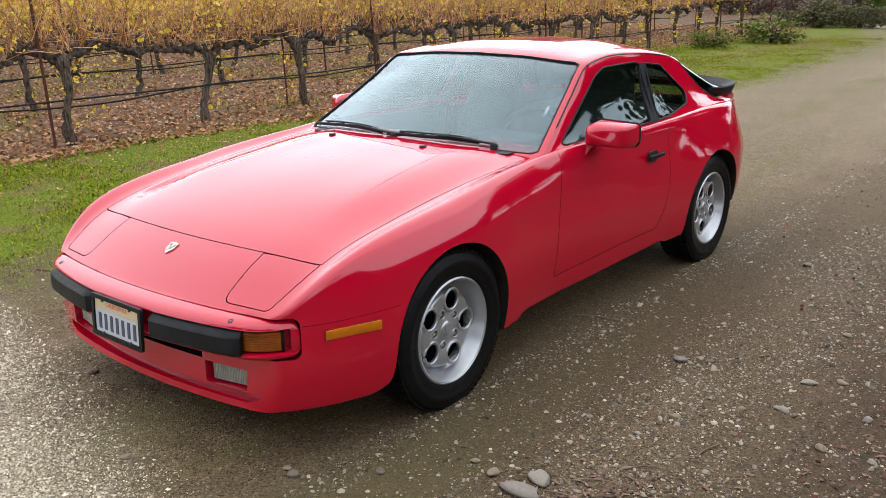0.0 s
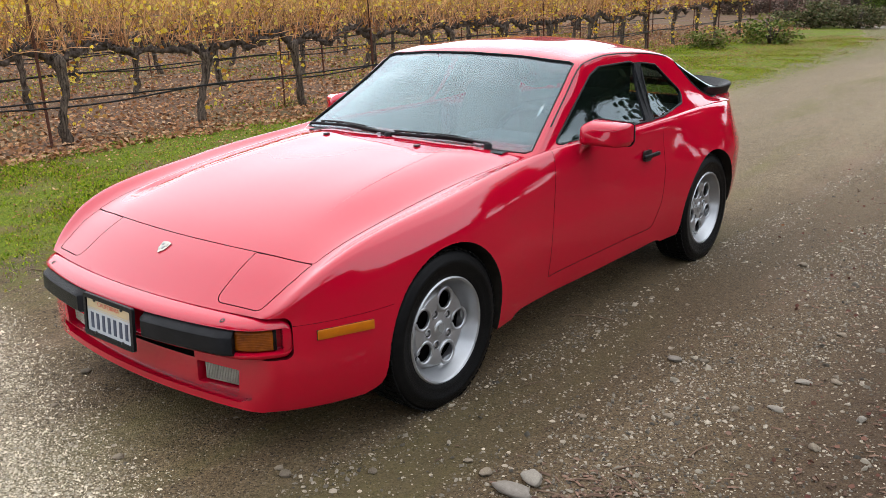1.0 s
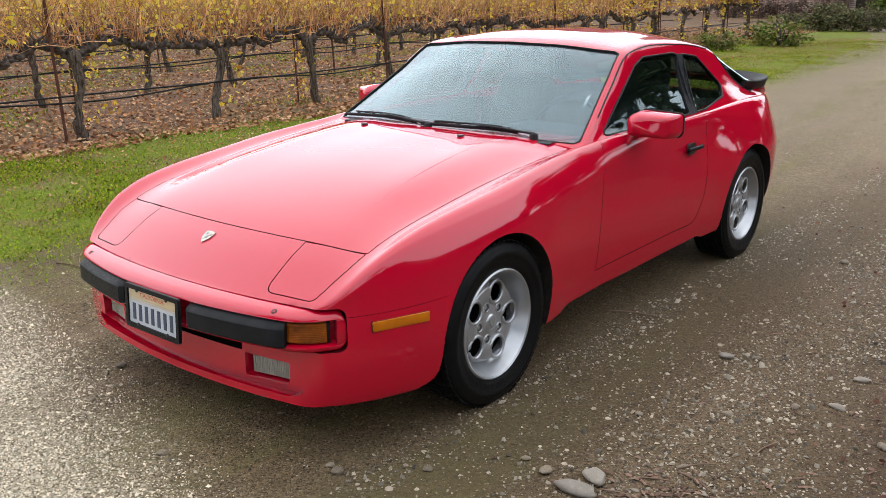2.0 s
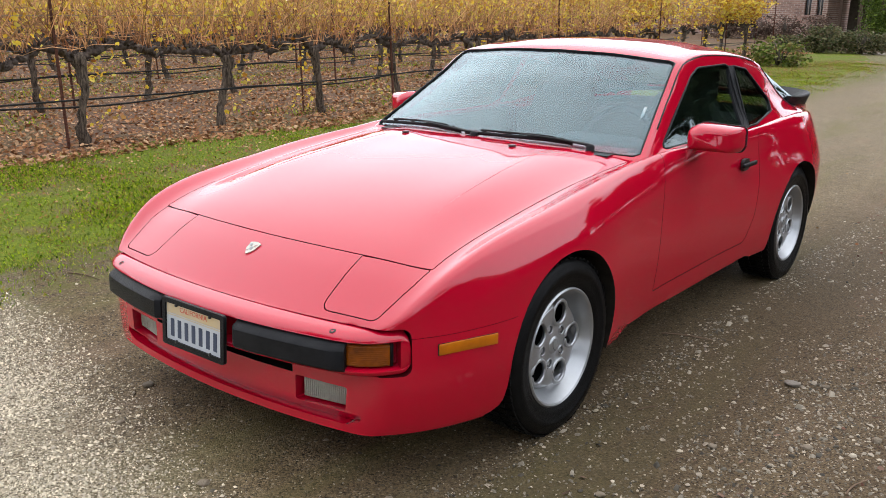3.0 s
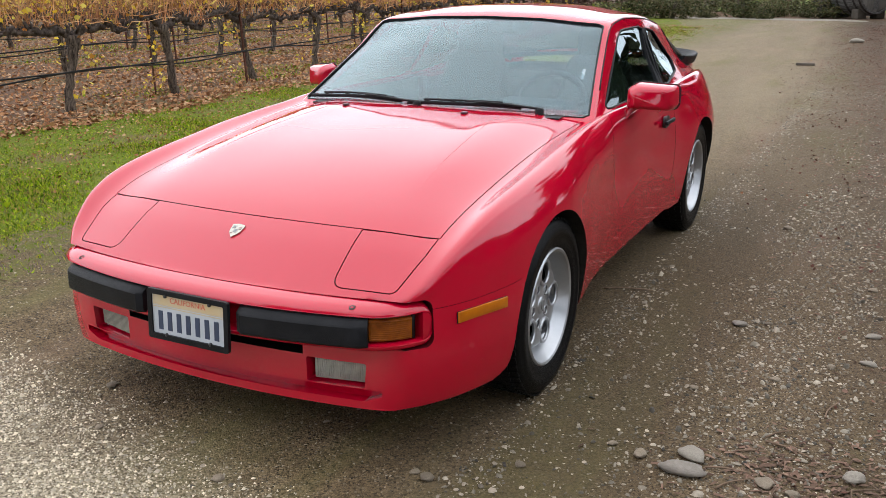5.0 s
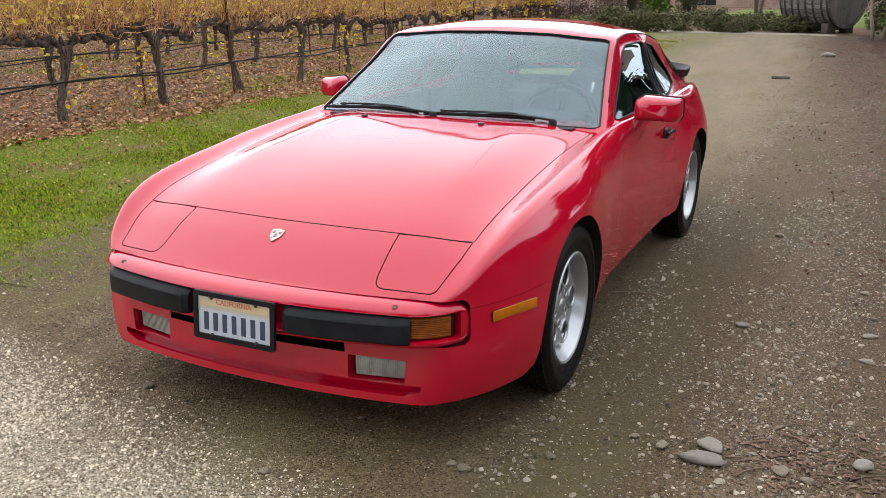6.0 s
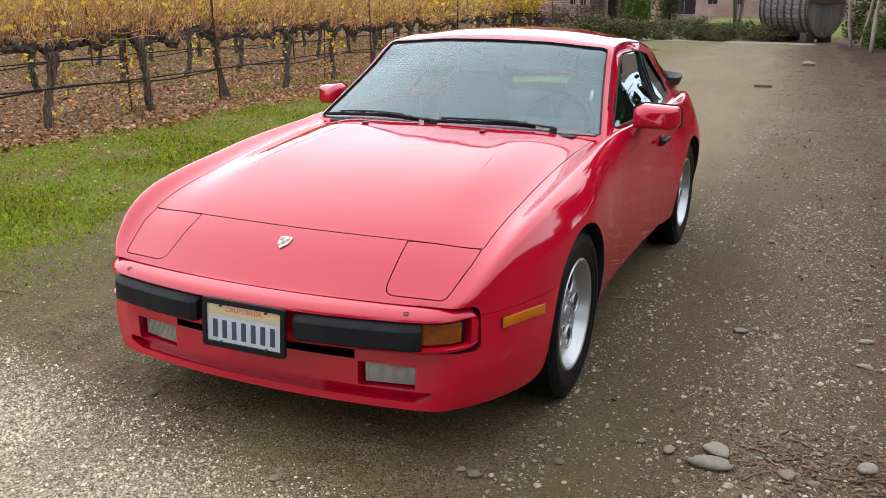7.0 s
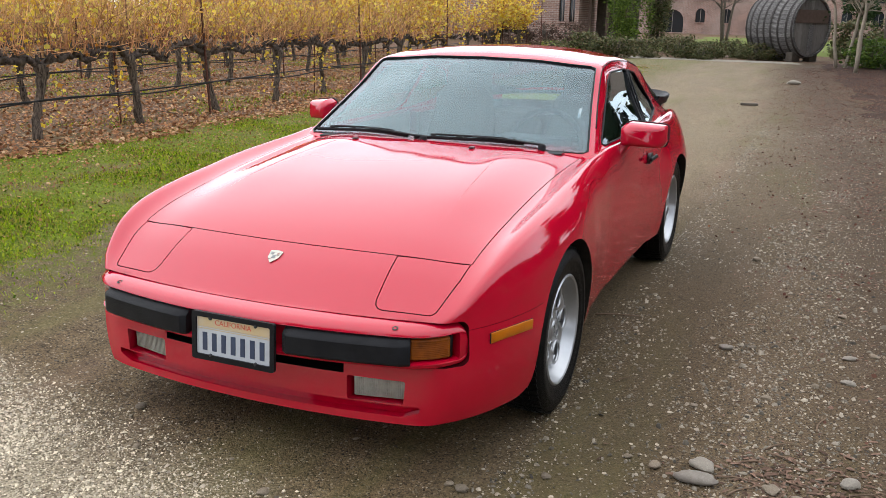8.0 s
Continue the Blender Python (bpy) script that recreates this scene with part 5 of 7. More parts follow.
pt = on_roof(0.588, 0.99, -0.011)
part("sticker", box((0.013, 0.065, 0.001), (0, 0, 0), turn=Matrix.Translation(pt) @ Matrix.Rotation(radians(38), 4, "X") @ Matrix.Rotation(radians(6), 4, "Z")), STICKER, car, "small white windshield sticker")


# ---- the vineyard ----
def scatter_mesh(name, protos, xyz, scale, turn, tilt):
    """Joins many copies of small shapes (vertices, triangles) at places, with sizes, turns and tilts; one mesh."""
    vs, fs, o = [], [], 0
    pick = np.random.randint(0, len(protos), len(xyz))
    for pi, (pv, pf) in enumerate(protos):
        idx = np.nonzero(pick == pi)[0]
        if not len(idx):
            continue
        v = np.asarray(pv, float)[None] * scale[idx][:, None, None] if np.ndim(scale) == 1 else np.asarray(pv, float)[None] * scale[idx][:, None, :]
        ca, sa = np.cos(turn[idx])[:, None], np.sin(turn[idx])[:, None]
        ct, st = np.cos(tilt[idx])[:, None], np.sin(tilt[idx])[:, None]
        x, y, z = v[:, :, 0], v[:, :, 1], v[:, :, 2]
        y, z = y * ct - z * st, y * st + z * ct
        x, y = x * ca - y * sa, x * sa + y * ca
        w = np.stack([x, y, z], -1) + xyz[idx][:, None, :]
        f = np.asarray(pf)[None] + (np.arange(len(idx)) * len(pv))[:, None, None] + o
        vs.append(w.reshape(-1, 3))
        fs.append(f.reshape(-1, 3))
        o += len(idx) * len(pv)
    vs, fs = np.vstack(vs), np.vstack(fs)
    me = bpy.data.meshes.new(name)
    me.vertices.add(len(vs))
    me.vertices.foreach_set("co", vs.ravel())
    me.loops.add(len(fs) * 3)
    me.loops.foreach_set("vertex_index", fs.ravel().astype(np.int32))
    me.polygons.add(len(fs))
    me.polygons.foreach_set("loop_start", np.arange(0, len(fs) * 3, 3, dtype=np.int32))
    me.update(calc_edges=True)
    me.validate()
    return me


def leaf_shape(lobes, curl, rng):
    """A lobed leaf about one unit wide, bent along its middle."""
    n = lobes * 2
    v = [(0, 0, 0)]
    for k in range(n):
        a = 2 * math.pi * k / n - math.pi / 2
        r = (0.5 if k % 2 else 0.36) * (0.85 + 0.3 * rng.random())
        if k == 0:
            r = 0.18
        x, y = r * math.cos(a), r * math.sin(a)
        v.append((x, y, curl * (abs(x) * 1.1 + y * y * 0.8) + 0.06 * (rng.random() - 0.5)))
    return v, [(0, 1 + k, 1 + (k + 1) % n) for k in range(n)]


rng = random.Random(11)
LEAVES = [leaf_shape(5, c, rng) for c in (0.1, 0.4, -0.3, 0.6, 0.25)]


SMALL_LEAVES = [([(-0.5, 0, 0.05 * k), (-0.1, -0.36, 0.12 * k), (0.45, -0.12, 0.02), (0.3, 0.33, 0.2 - 0.1 * k), (-0.2, 0.38, 0.03)], [(0, 1, 4), (1, 2, 4), (2, 3, 4)]) for k in (0, 1, 2, 3)]


def vine(seed, canes, leaves, low_leaves, near=True):
    """One old vine: trunk, two arms along the wire, upright canes and the last leaves."""
    r = random.Random(seed)
    nr = np.random.RandomState(seed)
    v = thing("grapevine", "old gnarled grapevine with bare orange canes and yellow leaves", "vine", "vines in the vineyard rows")
    lean, bow = r.uniform(-0.20, 0.20), r.uniform(-0.09, 0.09)
    head = r.uniform(0.84, 0.92)
    kink = r.uniform(-0.05, 0.05)
    path = [(bow * math.sin(math.pi * t) + 0.012 * r.uniform(-1, 1), lean * t + kink * math.sin(2 * math.pi * t) + 0.02 * r.uniform(-1, 1), head * t - 0.03 * (t == 0)) for t in np.linspace(0, 1, 15)]
    rad = [0.062 - 0.020 * math.sin(math.pi * min(1, t * 1.15)) + 0.006 * r.uniform(-1, 1) + (0.012 if t > 0.9 else 0) for t in np.linspace(0, 1, 15)]
    tv, tf = ring_rod(path, rad, 14)
    tv = np.array(tv)
    for i in range(15):
        for k in range(14):
            q = tv[i * 14 + k]
            c = np.array(path[i])
            s = 1 + 0.22 * noise.noise(Vector((k * 0.9 + seed, i * 0.18, seed * 1.7))) + 0.10 * noise.noise(Vector((k * 2.3, i * 0.3, seed)))
            tv[i * 14 + k] = c + (q - c) * s
    part("trunk", make("trunk", tv, tf), BARK, v, "grey peeling bark trunk")
    arms = []
    for side in (-1, 1):
        reach = r.uniform(0.90, 1.02)
        n = 30 if near else 16
        wave, sway, rise = r.uniform(0, 6.28), r.uniform(0.02, 0.06), r.uniform(0.03, 0.16)
        pts, rr = [], []
        for t in np.linspace(0, 1, n):
            q = Vector((t * 7, seed * 1.3, side * 2.0))
            pts.append((0.05 * noise.noise(q) + 0.03 * noise.noise(q * 3) + path[-1][0] * (1 - t), lean + side * reach * t + 0.015 * r.uniform(-1, 1),
                        head - 0.04 + rise * math.sin(min(1, t * 3.4) * math.pi / 2) + 0.05 * (1 - math.cos(6.28 * min(1, t * 1.2))) * r.uniform(0.2, 0.5) - 0.06 * t + sway * math.sin(wave + 6 * t) * min(1, 4 * t) + 0.035 * noise.noise(q * 2.3)))
            rr.append(max(0.012, (0.042 - 0.018 * t) * (1 + 0.55 * noise.noise(q * 2.1) + 0.3 * r.uniform(-1, 1))))
        av, af = ring_rod(pts, rr, 9 if near else 6)
        pieces = [(av, af)]
        for i in range(1, n):
            p = np.array(pts[i])
            for g in range(1 + (r.random() < 0.55)):
                tall = 0.025 + 0.10 * r.random() ** 1.6
                q = p + np.array((0.05 * r.gauss(0, 1), 0.05 * r.gauss(0, 1), tall))
                m_ = (p + q) / 2 + np.array((0.02 * r.uniform(-1, 1), 0.02 * r.uniform(-1, 1), 0))
                pieces.append(ring_rod([p, m_, q], [0.022, 0.012 + 0.010 * r.random(), 0.007 + 0.011 * r.random()], 5 if near else 4))
        part("arm", make("arm", *gather(pieces)), CORDON, v, "dark knotted vine arm")
        arms.append(pts)
    cane_pieces, tips = [], []
    for k in range(canes):
        pts = arms[k % 2]
        p = np.array(pts[r.randrange(1, len(pts))]) + np.array((0, 0, 0.06))
        up = r.uniform(0.45, 1.15)
        dx, dy = r.gauss(0, 0.28), r.gauss(0, 0.36)
        if r.random() < 0.17:
            up, dx, dy = r.uniform(0.05, 0.3), r.gauss(0, 0.4), r.gauss(0, 0.4)
        t = np.linspace(0, 1, 6)
        jit = nr.normal(0, 0.022, (6, 3))
        jit[0] = 0
        line = p + np.stack([dx * t ** 1.4, dy * t ** 1.2, up * (t - 0.10 * t * t)], 1) + jit
        cane_pieces.append(ring_rod(line, np.linspace(0.0062, 0.0026, 6), 3, cap=False))
        tips += [line[2], line[3], line[4], line[5]]
        if r.random() < 0.6:
            s = line[r.randrange(2, 5)]
            e = s + np.array((r.gauss(0, 0.12), r.gauss(0, 0.14), r.uniform(-0.05, 0.28)))
            cane_pieces.append(ring_rod([s, (s + e) / 2 + nr.normal(0, 0.015, 3), e], [0.003, 0.0024, 0.0016], 3, cap=False))
            tips.append(e)
    tagged(part("cane_growth", make("cane_growth", *gather(cane_pieces)), CANE, v, "thin orange-brown canes"), kind="stuff")
    tips = np.array(tips)
    spot = tips[nr.randint(0, len(tips), leaves)] + nr.normal(0, 0.05, (leaves, 3))
    if low_leaves:
        side = nr.choice([-1, 1]) * 0.07
        low = np.stack([nr.normal(0.05, 0.06, low_leaves), lean * 0.3 + side * nr.choice([1, 3, 6], low_leaves) + nr.normal(0, 0.05, low_leaves), nr.choice([0.25, 0.60, 0.78], low_leaves) + nr.normal(0, 0.07, low_leaves)], 1)
        spot = np.vstack([spot, low])
    n = len(spot)
    me = scatter_mesh("leaves", LEAVES if near else SMALL_LEAVES, spot, nr.uniform(0.036, 0.078, n) if near else nr.uniform(0.045, 0.095, n), nr.uniform(0, 6.28, n), nr.uniform(0.4, 1.7, n))
    tagged(part("foliage", me, VINE_LEAF, v, "yellow autumn leaves"), kind="stuff")
    return v


ROW_STEP, VINE_STEP = 2.75, 1.75


def row_x(k, y):
    return -5.82 - 0.083 * y - k * ROW_STEP


front_vines = [vine(100 + i, 125, 190 + 50 * (i % 3), 30 + 10 * (i % 2)) for i in range(5)]
back_vines = [vine(200 + i, 76, 380, 26, False) for i in range(4)]
end_vines = [vine(300 + i, 110, 1700, 60, False) for i in range(2)]
used = set()
ROWS_N = 9
hoses, wires = [], []
for k in range(ROWS_N):
    y_first = 2.27 - VINE_STEP if k == 0 else 0.45 * (2.8 - row_x(k, 0)) - 6.0
    y_first = 2.27 + VINE_STEP * math.floor((y_first - 2.27) / VINE_STEP)
    y_last = 27.3 + 0.6 * k
    count = int((y_last - y_first) / VINE_STEP)
    for i in range(count):
        y = y_first + i * VINE_STEP + rng.uniform(-0.06, 0.06) - 0.7 * (k % 2)
        x = row_x(k, y) + rng.uniform(-0.05, 0.05)
        far = k > 0 or y > 15
        pool = back_vines if far else front_vines
        src = pool[rng.randrange(len(pool))] if k else pool[i % len(pool)]
        if i >= count - 2 and k < 3:
            src = end_vines[i % 2]
        m = pose(x, y, 0, 0, 0, math.degrees(math.atan(0.083)) + (180 if rng.random() < 0.5 else 0) + rng.uniform(-6, 6)) @ Matrix.Scale(1.10 if src in end_vines else 0.957, 4)
        if src.name not in used:
            src.matrix_basis = m
            used.add(src.name)
        else:
            copy_thing(src, m)
    # drip hoses and wires
    for j, (z0, sag) in enumerate(((0.412, 0.033), (0.435, 0.02))):
        pts = [(row_x(k, y) + 0.075 + 0.01 * math.sin(y * 1.7 + k), y, z0 + 0.012 * j + sag * math.sin(y * math.pi / VINE_STEP / (3 if j else 1) + k + j * 1.3)) for y in np.arange(y_first - 2, y_last, 0.31)]
        if j == 0 or k < 5:
            v_, f_ = ring_rod(pts, 0.010, 6)
            solid("drip_hose", make("hose", v_, f_), HOSE, "black drip hose tied along the vine row", "hose", "drip hoses along the rows")
    for z0 in (0.59, 0.93, 1.245):
        pts = [(row_x(k, y), y, z0) for y in np.arange(y_first - 2, y_last, 1.2)]
        v_, f_ = ring_rod(pts, 0.0022, 4)
        solid("trellis_wire", make("wire", v_, f_), WIRE, "thin steel trellis wire along the vine row", "wire", "trellis wires")


def stake(h, w):
    """A rusty steel T-post with studs."""
    bm = box((w, 0.006, h), (0, 0, h / 2))
    b2 = box((0.006, w * 0.8, h), (0, w * 0.4, h / 2))
    me = bpy.data.meshes.new("t")
    b2.to_mesh(me)
    b2.free()
    bm.from_mesh(me)
    for k in range(int(h / 0.09)):
        b3 = box((0.012, 0.012, 0.02), (0, -0.006, 0.08 + k * 0.09))
        b3.to_mesh(me)
        b3.free()
        bm.from_mesh(me)
    return from_bm("stake", bm)


tall, short = stake(1.97, 0.029), stake(1.0, 0.019)
for k in range(4):
    for i in range(-1, 16):
        y = 2.21 + i * VINE_STEP - 0.10
        if k and y < 0.45 * (2.8 - row_x(k, 0)) - 6:
            continue
        if (i + 2 * k) % 3 == 0:
            solid("metal_stake", tall, RUST, "tall rust-brown steel stake beside a vine", "stake", "stakes in the rows", at=pose(row_x(k, y) + 0.07, y - 0.03, -0.02, 0, -4 + rng.uniform(-2, 2), 95))
        elif k < 3 and (i + k) % 3 == 2:
            solid("thin_stake", short, RUST, "short thin rust-brown steel stake", "stake", "stakes in the rows", at=pose(row_x(k, y) - 0.06, y - 0.05, -0.02, rng.uniform(-3, 3), rng.uniform(-3, 3), 95))

# fallen leaves
nr = np.random.RandomState(5)
N = 100000
u = nr.random_sample(N)
lx = -5.25 - 17 * u ** 1.9
ly = nr.uniform(-1, 30, N)
keep = ly > 0.40 * (2.8 - lx) - 4.5
keep &= lx < np.array([litter_edge(q) for q in ly]) + 0.25 * nr.random_sample(N)
lx, ly = lx[keep], ly[keep]
n2 = 14000
gx, gy = nr.uniform(-5.8, -2.5, n2), nr.uniform(-1, 26, n2)
gx = -2.5 - (2.5 + 0.9 * nr.random_sample(n2)) * nr.random_sample(n2) ** 0.45
n3 = 120
hx, hy = nr.uniform(-2.5, 5, n3), nr.uniform(-2, 26, n3)
keep3 = (np.abs(hx) > 1.0) | (hy < -1) | (hy > 3.4)
hx, hy = hx[keep3], hy[keep3]
X, Y = np.concatenate([lx, gx, hx]), np.concatenate([ly, gy, hy])
Z = np.concatenate([np.full(len(lx), 0.012) + 0.02 * nr.random_sample(len(lx)), np.full(n2, 0.020), np.full(len(hx), 0.008)])
size = nr.uniform(0.024, 0.062, len(X))
size[len(lx):len(lx) + n2] *= nr.uniform(0.25, 0.65, n2)
size[-len(hx):] *= 0.45
me = scatter_mesh("fallen_leaves", SMALL_LEAVES, np.stack([X, Y, Z], 1), size, nr.uniform(0, 6.28, len(X)), nr.normal(0, 0.6, len(X)))
solid("fallen_leaves", me, DEAD_LEAF, "brown fallen vine leaves covering the vineyard floor", "leaves", kind="stuff")

# prunings on the vineyard floor
for i in range(26):
    y = rng.uniform(0.5, 16)
    x = row_x(0, y) + rng.uniform(-1.6, 0.7)
    a, ln = rng.uniform(0, 3.14), rng.uniform(0.2, 0.7)
    p = [(ln * (t - 0.5), 0.03 * math.sin(3 * t + i), 0.012 + 0.02 * t) for t in np.linspace(0, 1, 6)]
    v_, f_ = ring_rod(p, np.linspace(0.007, 0.003, 6), 5)
    solid("twig", make("twig", v_, f_), STICK, "dry pruned vine twig lying among leaves", "twig", "prunings under the vines", at=pose(x, y, 0.02, 0, 0, math.degrees(a)))

# grass of the verge
N = 340000
gy = -3.6 + 28.4 * nr.random_sample(N) ** 1.9
le, te = np.interp(gy, np.arange(-9, 33, 0.1), [litter_edge(q) for q in np.arange(-9, 33, 0.1)]), np.interp(gy, np.arange(-9, 33, 0.1), [turf_edge(q) for q in np.arange(-9, 33, 0.1)])
t = nr.random_sample(N)
gx = le - 0.15 + (te - le + 0.45) * t
dens = np.array([noise.noise(Vector((a * 1.1, b * 1.1, 3.3))) + 0.5 * noise.noise(Vector((a * 4, b * 4, 1.3))) for a, b in zip(gx, gy)])
edge = np.minimum(t * 6, (1 - t) * 5.0) - 0.2
keep = nr.random_sample(N) < np.clip(0.75 + dens * 1.6, 0.28, 1) * np.clip(edge + 0.35, 0, 1)
gx, gy, dens = gx[keep], gy[keep], dens[keep]
ey = -2.2 + 22 * nr.random_sample(16000) ** 1.7
ex = np.interp(ey, np.arange(-9, 33, 0.1), [verge_edge(q) for q in np.arange(-9, 33, 0.1)]) - 0.05 + nr.normal(0, 0.05, 16000)
gx, gy, dens = np.concatenate([gx, ex]), np.concatenate([gy, ey]), np.concatenate([dens, np.zeros(16000)])
n = len(gx)
BLADES = [([(-0.05, 0, 0), (0.05, 0, 0), (0.03, 0.12, 0.6), (0.0, 0.34, 1.0)], [(0, 1, 2), (0, 2, 3)]), ([(-0.06, 0, 0), (0.06, 0, 0), (0.02, 0.3, 0.5), (-0.02, 0.75, 0.75)], [(0, 1, 2), (0, 2, 3)]),
          ([(-0.16, 0, 0.1), (0.16, 0, 0.1), (0.22, 0.35, 0.45), (-0.1, 0.5, 0.5)], [(0, 1, 2), (0, 2, 3)])]
h = nr.uniform(0.012, 0.036, n) * (1 + 0.9 * np.clip(dens, 0, 1))
h[-16000:] *= 0.6
me = scatter_mesh("grass", BLADES, np.stack([gx, gy, np.full(n, 0.004)], 1), h, nr.uniform(0, 6.28, n), nr.normal(0, 0.25, n))
solid("grass", me, GRASS_MAT, "short green grass on the verge beside the drive", "grass", kind="stuff")

# weeds between the rows
N = 90000
wy, wx = -1 + 26 * nr.random_sample(N), -6.2 - 15 * nr.random_sample(N) ** 1.3
dens = np.array([noise.noise(Vector((a * 0.8, b * 0.5, 6.3))) for a, b in zip(wx, wy)])
keep = (nr.random_sample(N) < np.clip((dens - 0.02) * 3, 0, 0.8)) & (wy > 0.40 * (2.8 - wx) - 4.5)
wx, wy = wx[keep], wy[keep]
n = len(wx)
me = scatter_mesh("weeds", BLADES, np.stack([wx, wy, np.full(n, 0.004)], 1), nr.uniform(0.03, 0.08, n), nr.uniform(0, 6.28, n), nr.normal(0, 0.3, n))
solid("weeds", me, GRASS_MAT, "low green weeds in patches between the vine rows", "weeds", kind="stuff")

# leaf litter over the mulch and the edge of the drive
N = 62000
qy = -2.4 + 31 * nr.random_sample(N) ** 1.15
edge = np.interp(qy, np.arange(-3, 32, 0.2), [mulch_edge(q) for q in np.arange(-3, 32, 0.2)])
qx = edge - 1.1 + 4.6 * nr.random_sample(N)
keep = nr.random_sample(N) < np.clip((qx - edge + 1.1) / 2.0, 0.02, 1) * np.array([min(1, max(0.15, 0.7 + 1.1 * noise.noise(Vector((a * 1.5, b * 1.0, 12))))) for a, b in zip(qx, qy)])
qx, qy = qx[keep], qy[keep]
n = len(qx)
me = scatter_mesh("edge_litter", SMALL_LEAVES, np.stack([qx, qy, np.full(n, 0.010)], 1), nr.uniform(0.010, 0.026, n), nr.uniform(0, 6.28, n), nr.normal(0, 0.5, n))
solid("leaf_litter", me, leafy("mulch_leaf", [(0.055, 0.024, 0.017), (0.10, 0.046, 0.033), (0.16, 0.082, 0.058), (0.085, 0.033, 0.026), (0.24, 0.16, 0.115), (0.065, 0.034, 0.023)], 0.8, 0.05), "small brown leaf litter along the drive edge", "leaves", kind="stuff")


# ---- loose stones and litter of the drive ----
def rock(seed, flat=0.55, detail=1, rugged=0.42):
    r = random.Random(seed)
    bm = bmesh.new()
    bmesh.ops.create_icosphere(bm, subdivisions=detail, radius=0.5)
    off = Vector((r.uniform(-9, 9), r.uniform(-9, 9), r.uniform(-9, 9)))
    sx, sy = r.uniform(0.8, 1.25), r.uniform(0.6, 1.0)
    for v in bm.verts:
        k = 1 + rugged * noise.noise(v.co * 1.7 + off) + 0.3 * rugged * noise.noise(v.co * 4.1 + off)
        v.co = Vector((v.co.x * sx * k, v.co.y * sy * k, v.co.z * flat * k))
    bm.verts.ensure_lookup_table()
    bm.verts.index_update()
    vs, fs = [v.co[:] for v in bm.verts], [tuple(q.index for q in f.verts) for f in bm.faces]
    bm.free()
    return vs, fs


def octa(seed):
    """A small bit of crushed stone, seen from above only."""
    r = random.Random(seed)
    v = [(0.5 * r.uniform(0.7, 1.3), 0.1 * r.uniform(-1, 1), 0), (-0.5 * r.uniform(0.7, 1.3), 0.1 * r.uniform(-1, 1), 0), (0.1, 0.42 * r.uniform(0.7, 1.2), 0.05), (0, -0.42 * r.uniform(0.7, 1.2), 0),
         (0.1 * r.uniform(-1, 1), 0.1 * r.uniform(-1, 1), 0.34)]
    return v, [(0, 2, 4), (2, 1, 4), (1, 3, 4), (3, 0, 4)]


def grit(seed):
    """A small worn stone: a six-sided dome."""
    r = random.Random(seed)
    v = [(r.uniform(0.40, 0.56) * math.cos(1.047 * k), r.uniform(0.40, 0.56) * math.sin(1.047 * k), -0.05 + 0.1 * r.random()) for k in range(6)]
    return v + [(r.uniform(-0.12, 0.12), r.uniform(-0.12, 0.12), r.uniform(0.26, 0.38))], [(k, (k + 1) % 6, 6) for k in range(6)]


def chunk(seed):
    """An angular bit of crushed stone with a sloping flat top."""
    r = random.Random(seed)
    low, top = [], []
    lean = r.uniform(-0.12, 0.12)
    for k in range(4):
        a, q = 1.57 * k + r.uniform(-0.25, 0.25), r.uniform(0.42, 0.56)
        x, y = q * math.cos(a), 0.8 * q * math.sin(a)
        low.append((x, y, -0.12))
        u = r.uniform(0.55, 0.75)
        top.append((x * u, y * u, r.uniform(0.20, 0.36) + lean * x))
    f = [(4, 5, 6), (4, 6, 7)]
    for k in range(4):
        j = (k + 1) % 4
        f += [(k, j, 4 + j), (k, 4 + j, 4 + k)]
    return low + top, f


def gravel_density(x, y):
    """Loose gravel lies thick before the car and along the edge of the drive, thin in the wheel tracks."""
    d = 0.20 + 0.22 * noise.noise(Vector((x * 0.8, y * 0.8, 2))) + 0.22 * noise.noise(Vector((x * 2.6, y * 2.6, 5)))
    band = math.exp(-((x - 1.58 - 0.03 * y) / 0.36) ** 2) * max(0.25, min(1, (7.0 - y) / 5))
    d += 0.95 * band * (0.85 + 0.7 * noise.noise(Vector((x * 3.1, y * 2.2, 8))))
    d += 0.25 * max(0, min(1, (x - 2.0) / 0.8)) + 0.22 * math.exp(-((x - 0.86) / 0.10) ** 2)
    d -= 0.16 * math.exp(-((x - 1.18) / 0.18) ** 2) * max(0, min(1, (y + 0.7) / 0.6))
    return max(0.04, d)


nr = np.random.RandomState(21)
N = 430000
py = -4.2 + 15.0 * nr.random_sample(N) ** 1.55
px = np.where(nr.random_sample(N) < 0.68, 0.8 + 4.4 * nr.random_sample(N) ** 1.35, nr.uniform(-2.6, 0.9, N))
dens = np.array([gravel_density(a, b) for a, b in zip(px, py)])
fade = np.clip((py + 4.2) / 1.6, 0, 1) * np.clip((5.2 - px) / 1.4, 0, 1)
keep = (nr.random_sample(N) < dens * 0.80 * fade ** 1.5) & ((np.abs(px) > 0.72) | (py < 0.3) | (py > 2.6))
px, py = px[keep], py[keep]
n = len(px)
size = np.clip(nr.lognormal(math.log(0.0058), 0.55, n), 0.003, 0.030)
me = scatter_mesh("gravel", [grit(i) for i in range(9)], np.stack([px, py, size * 0.05], 1), np.stack([size, size * nr.uniform(0.6, 1, n), size * nr.uniform(0.6, 1.15, n)], 1), nr.uniform(0, 6.28, n), nr.normal(0, 0.3, n))
me.polygons.foreach_set("use_smooth", [True] * len(me.polygons))
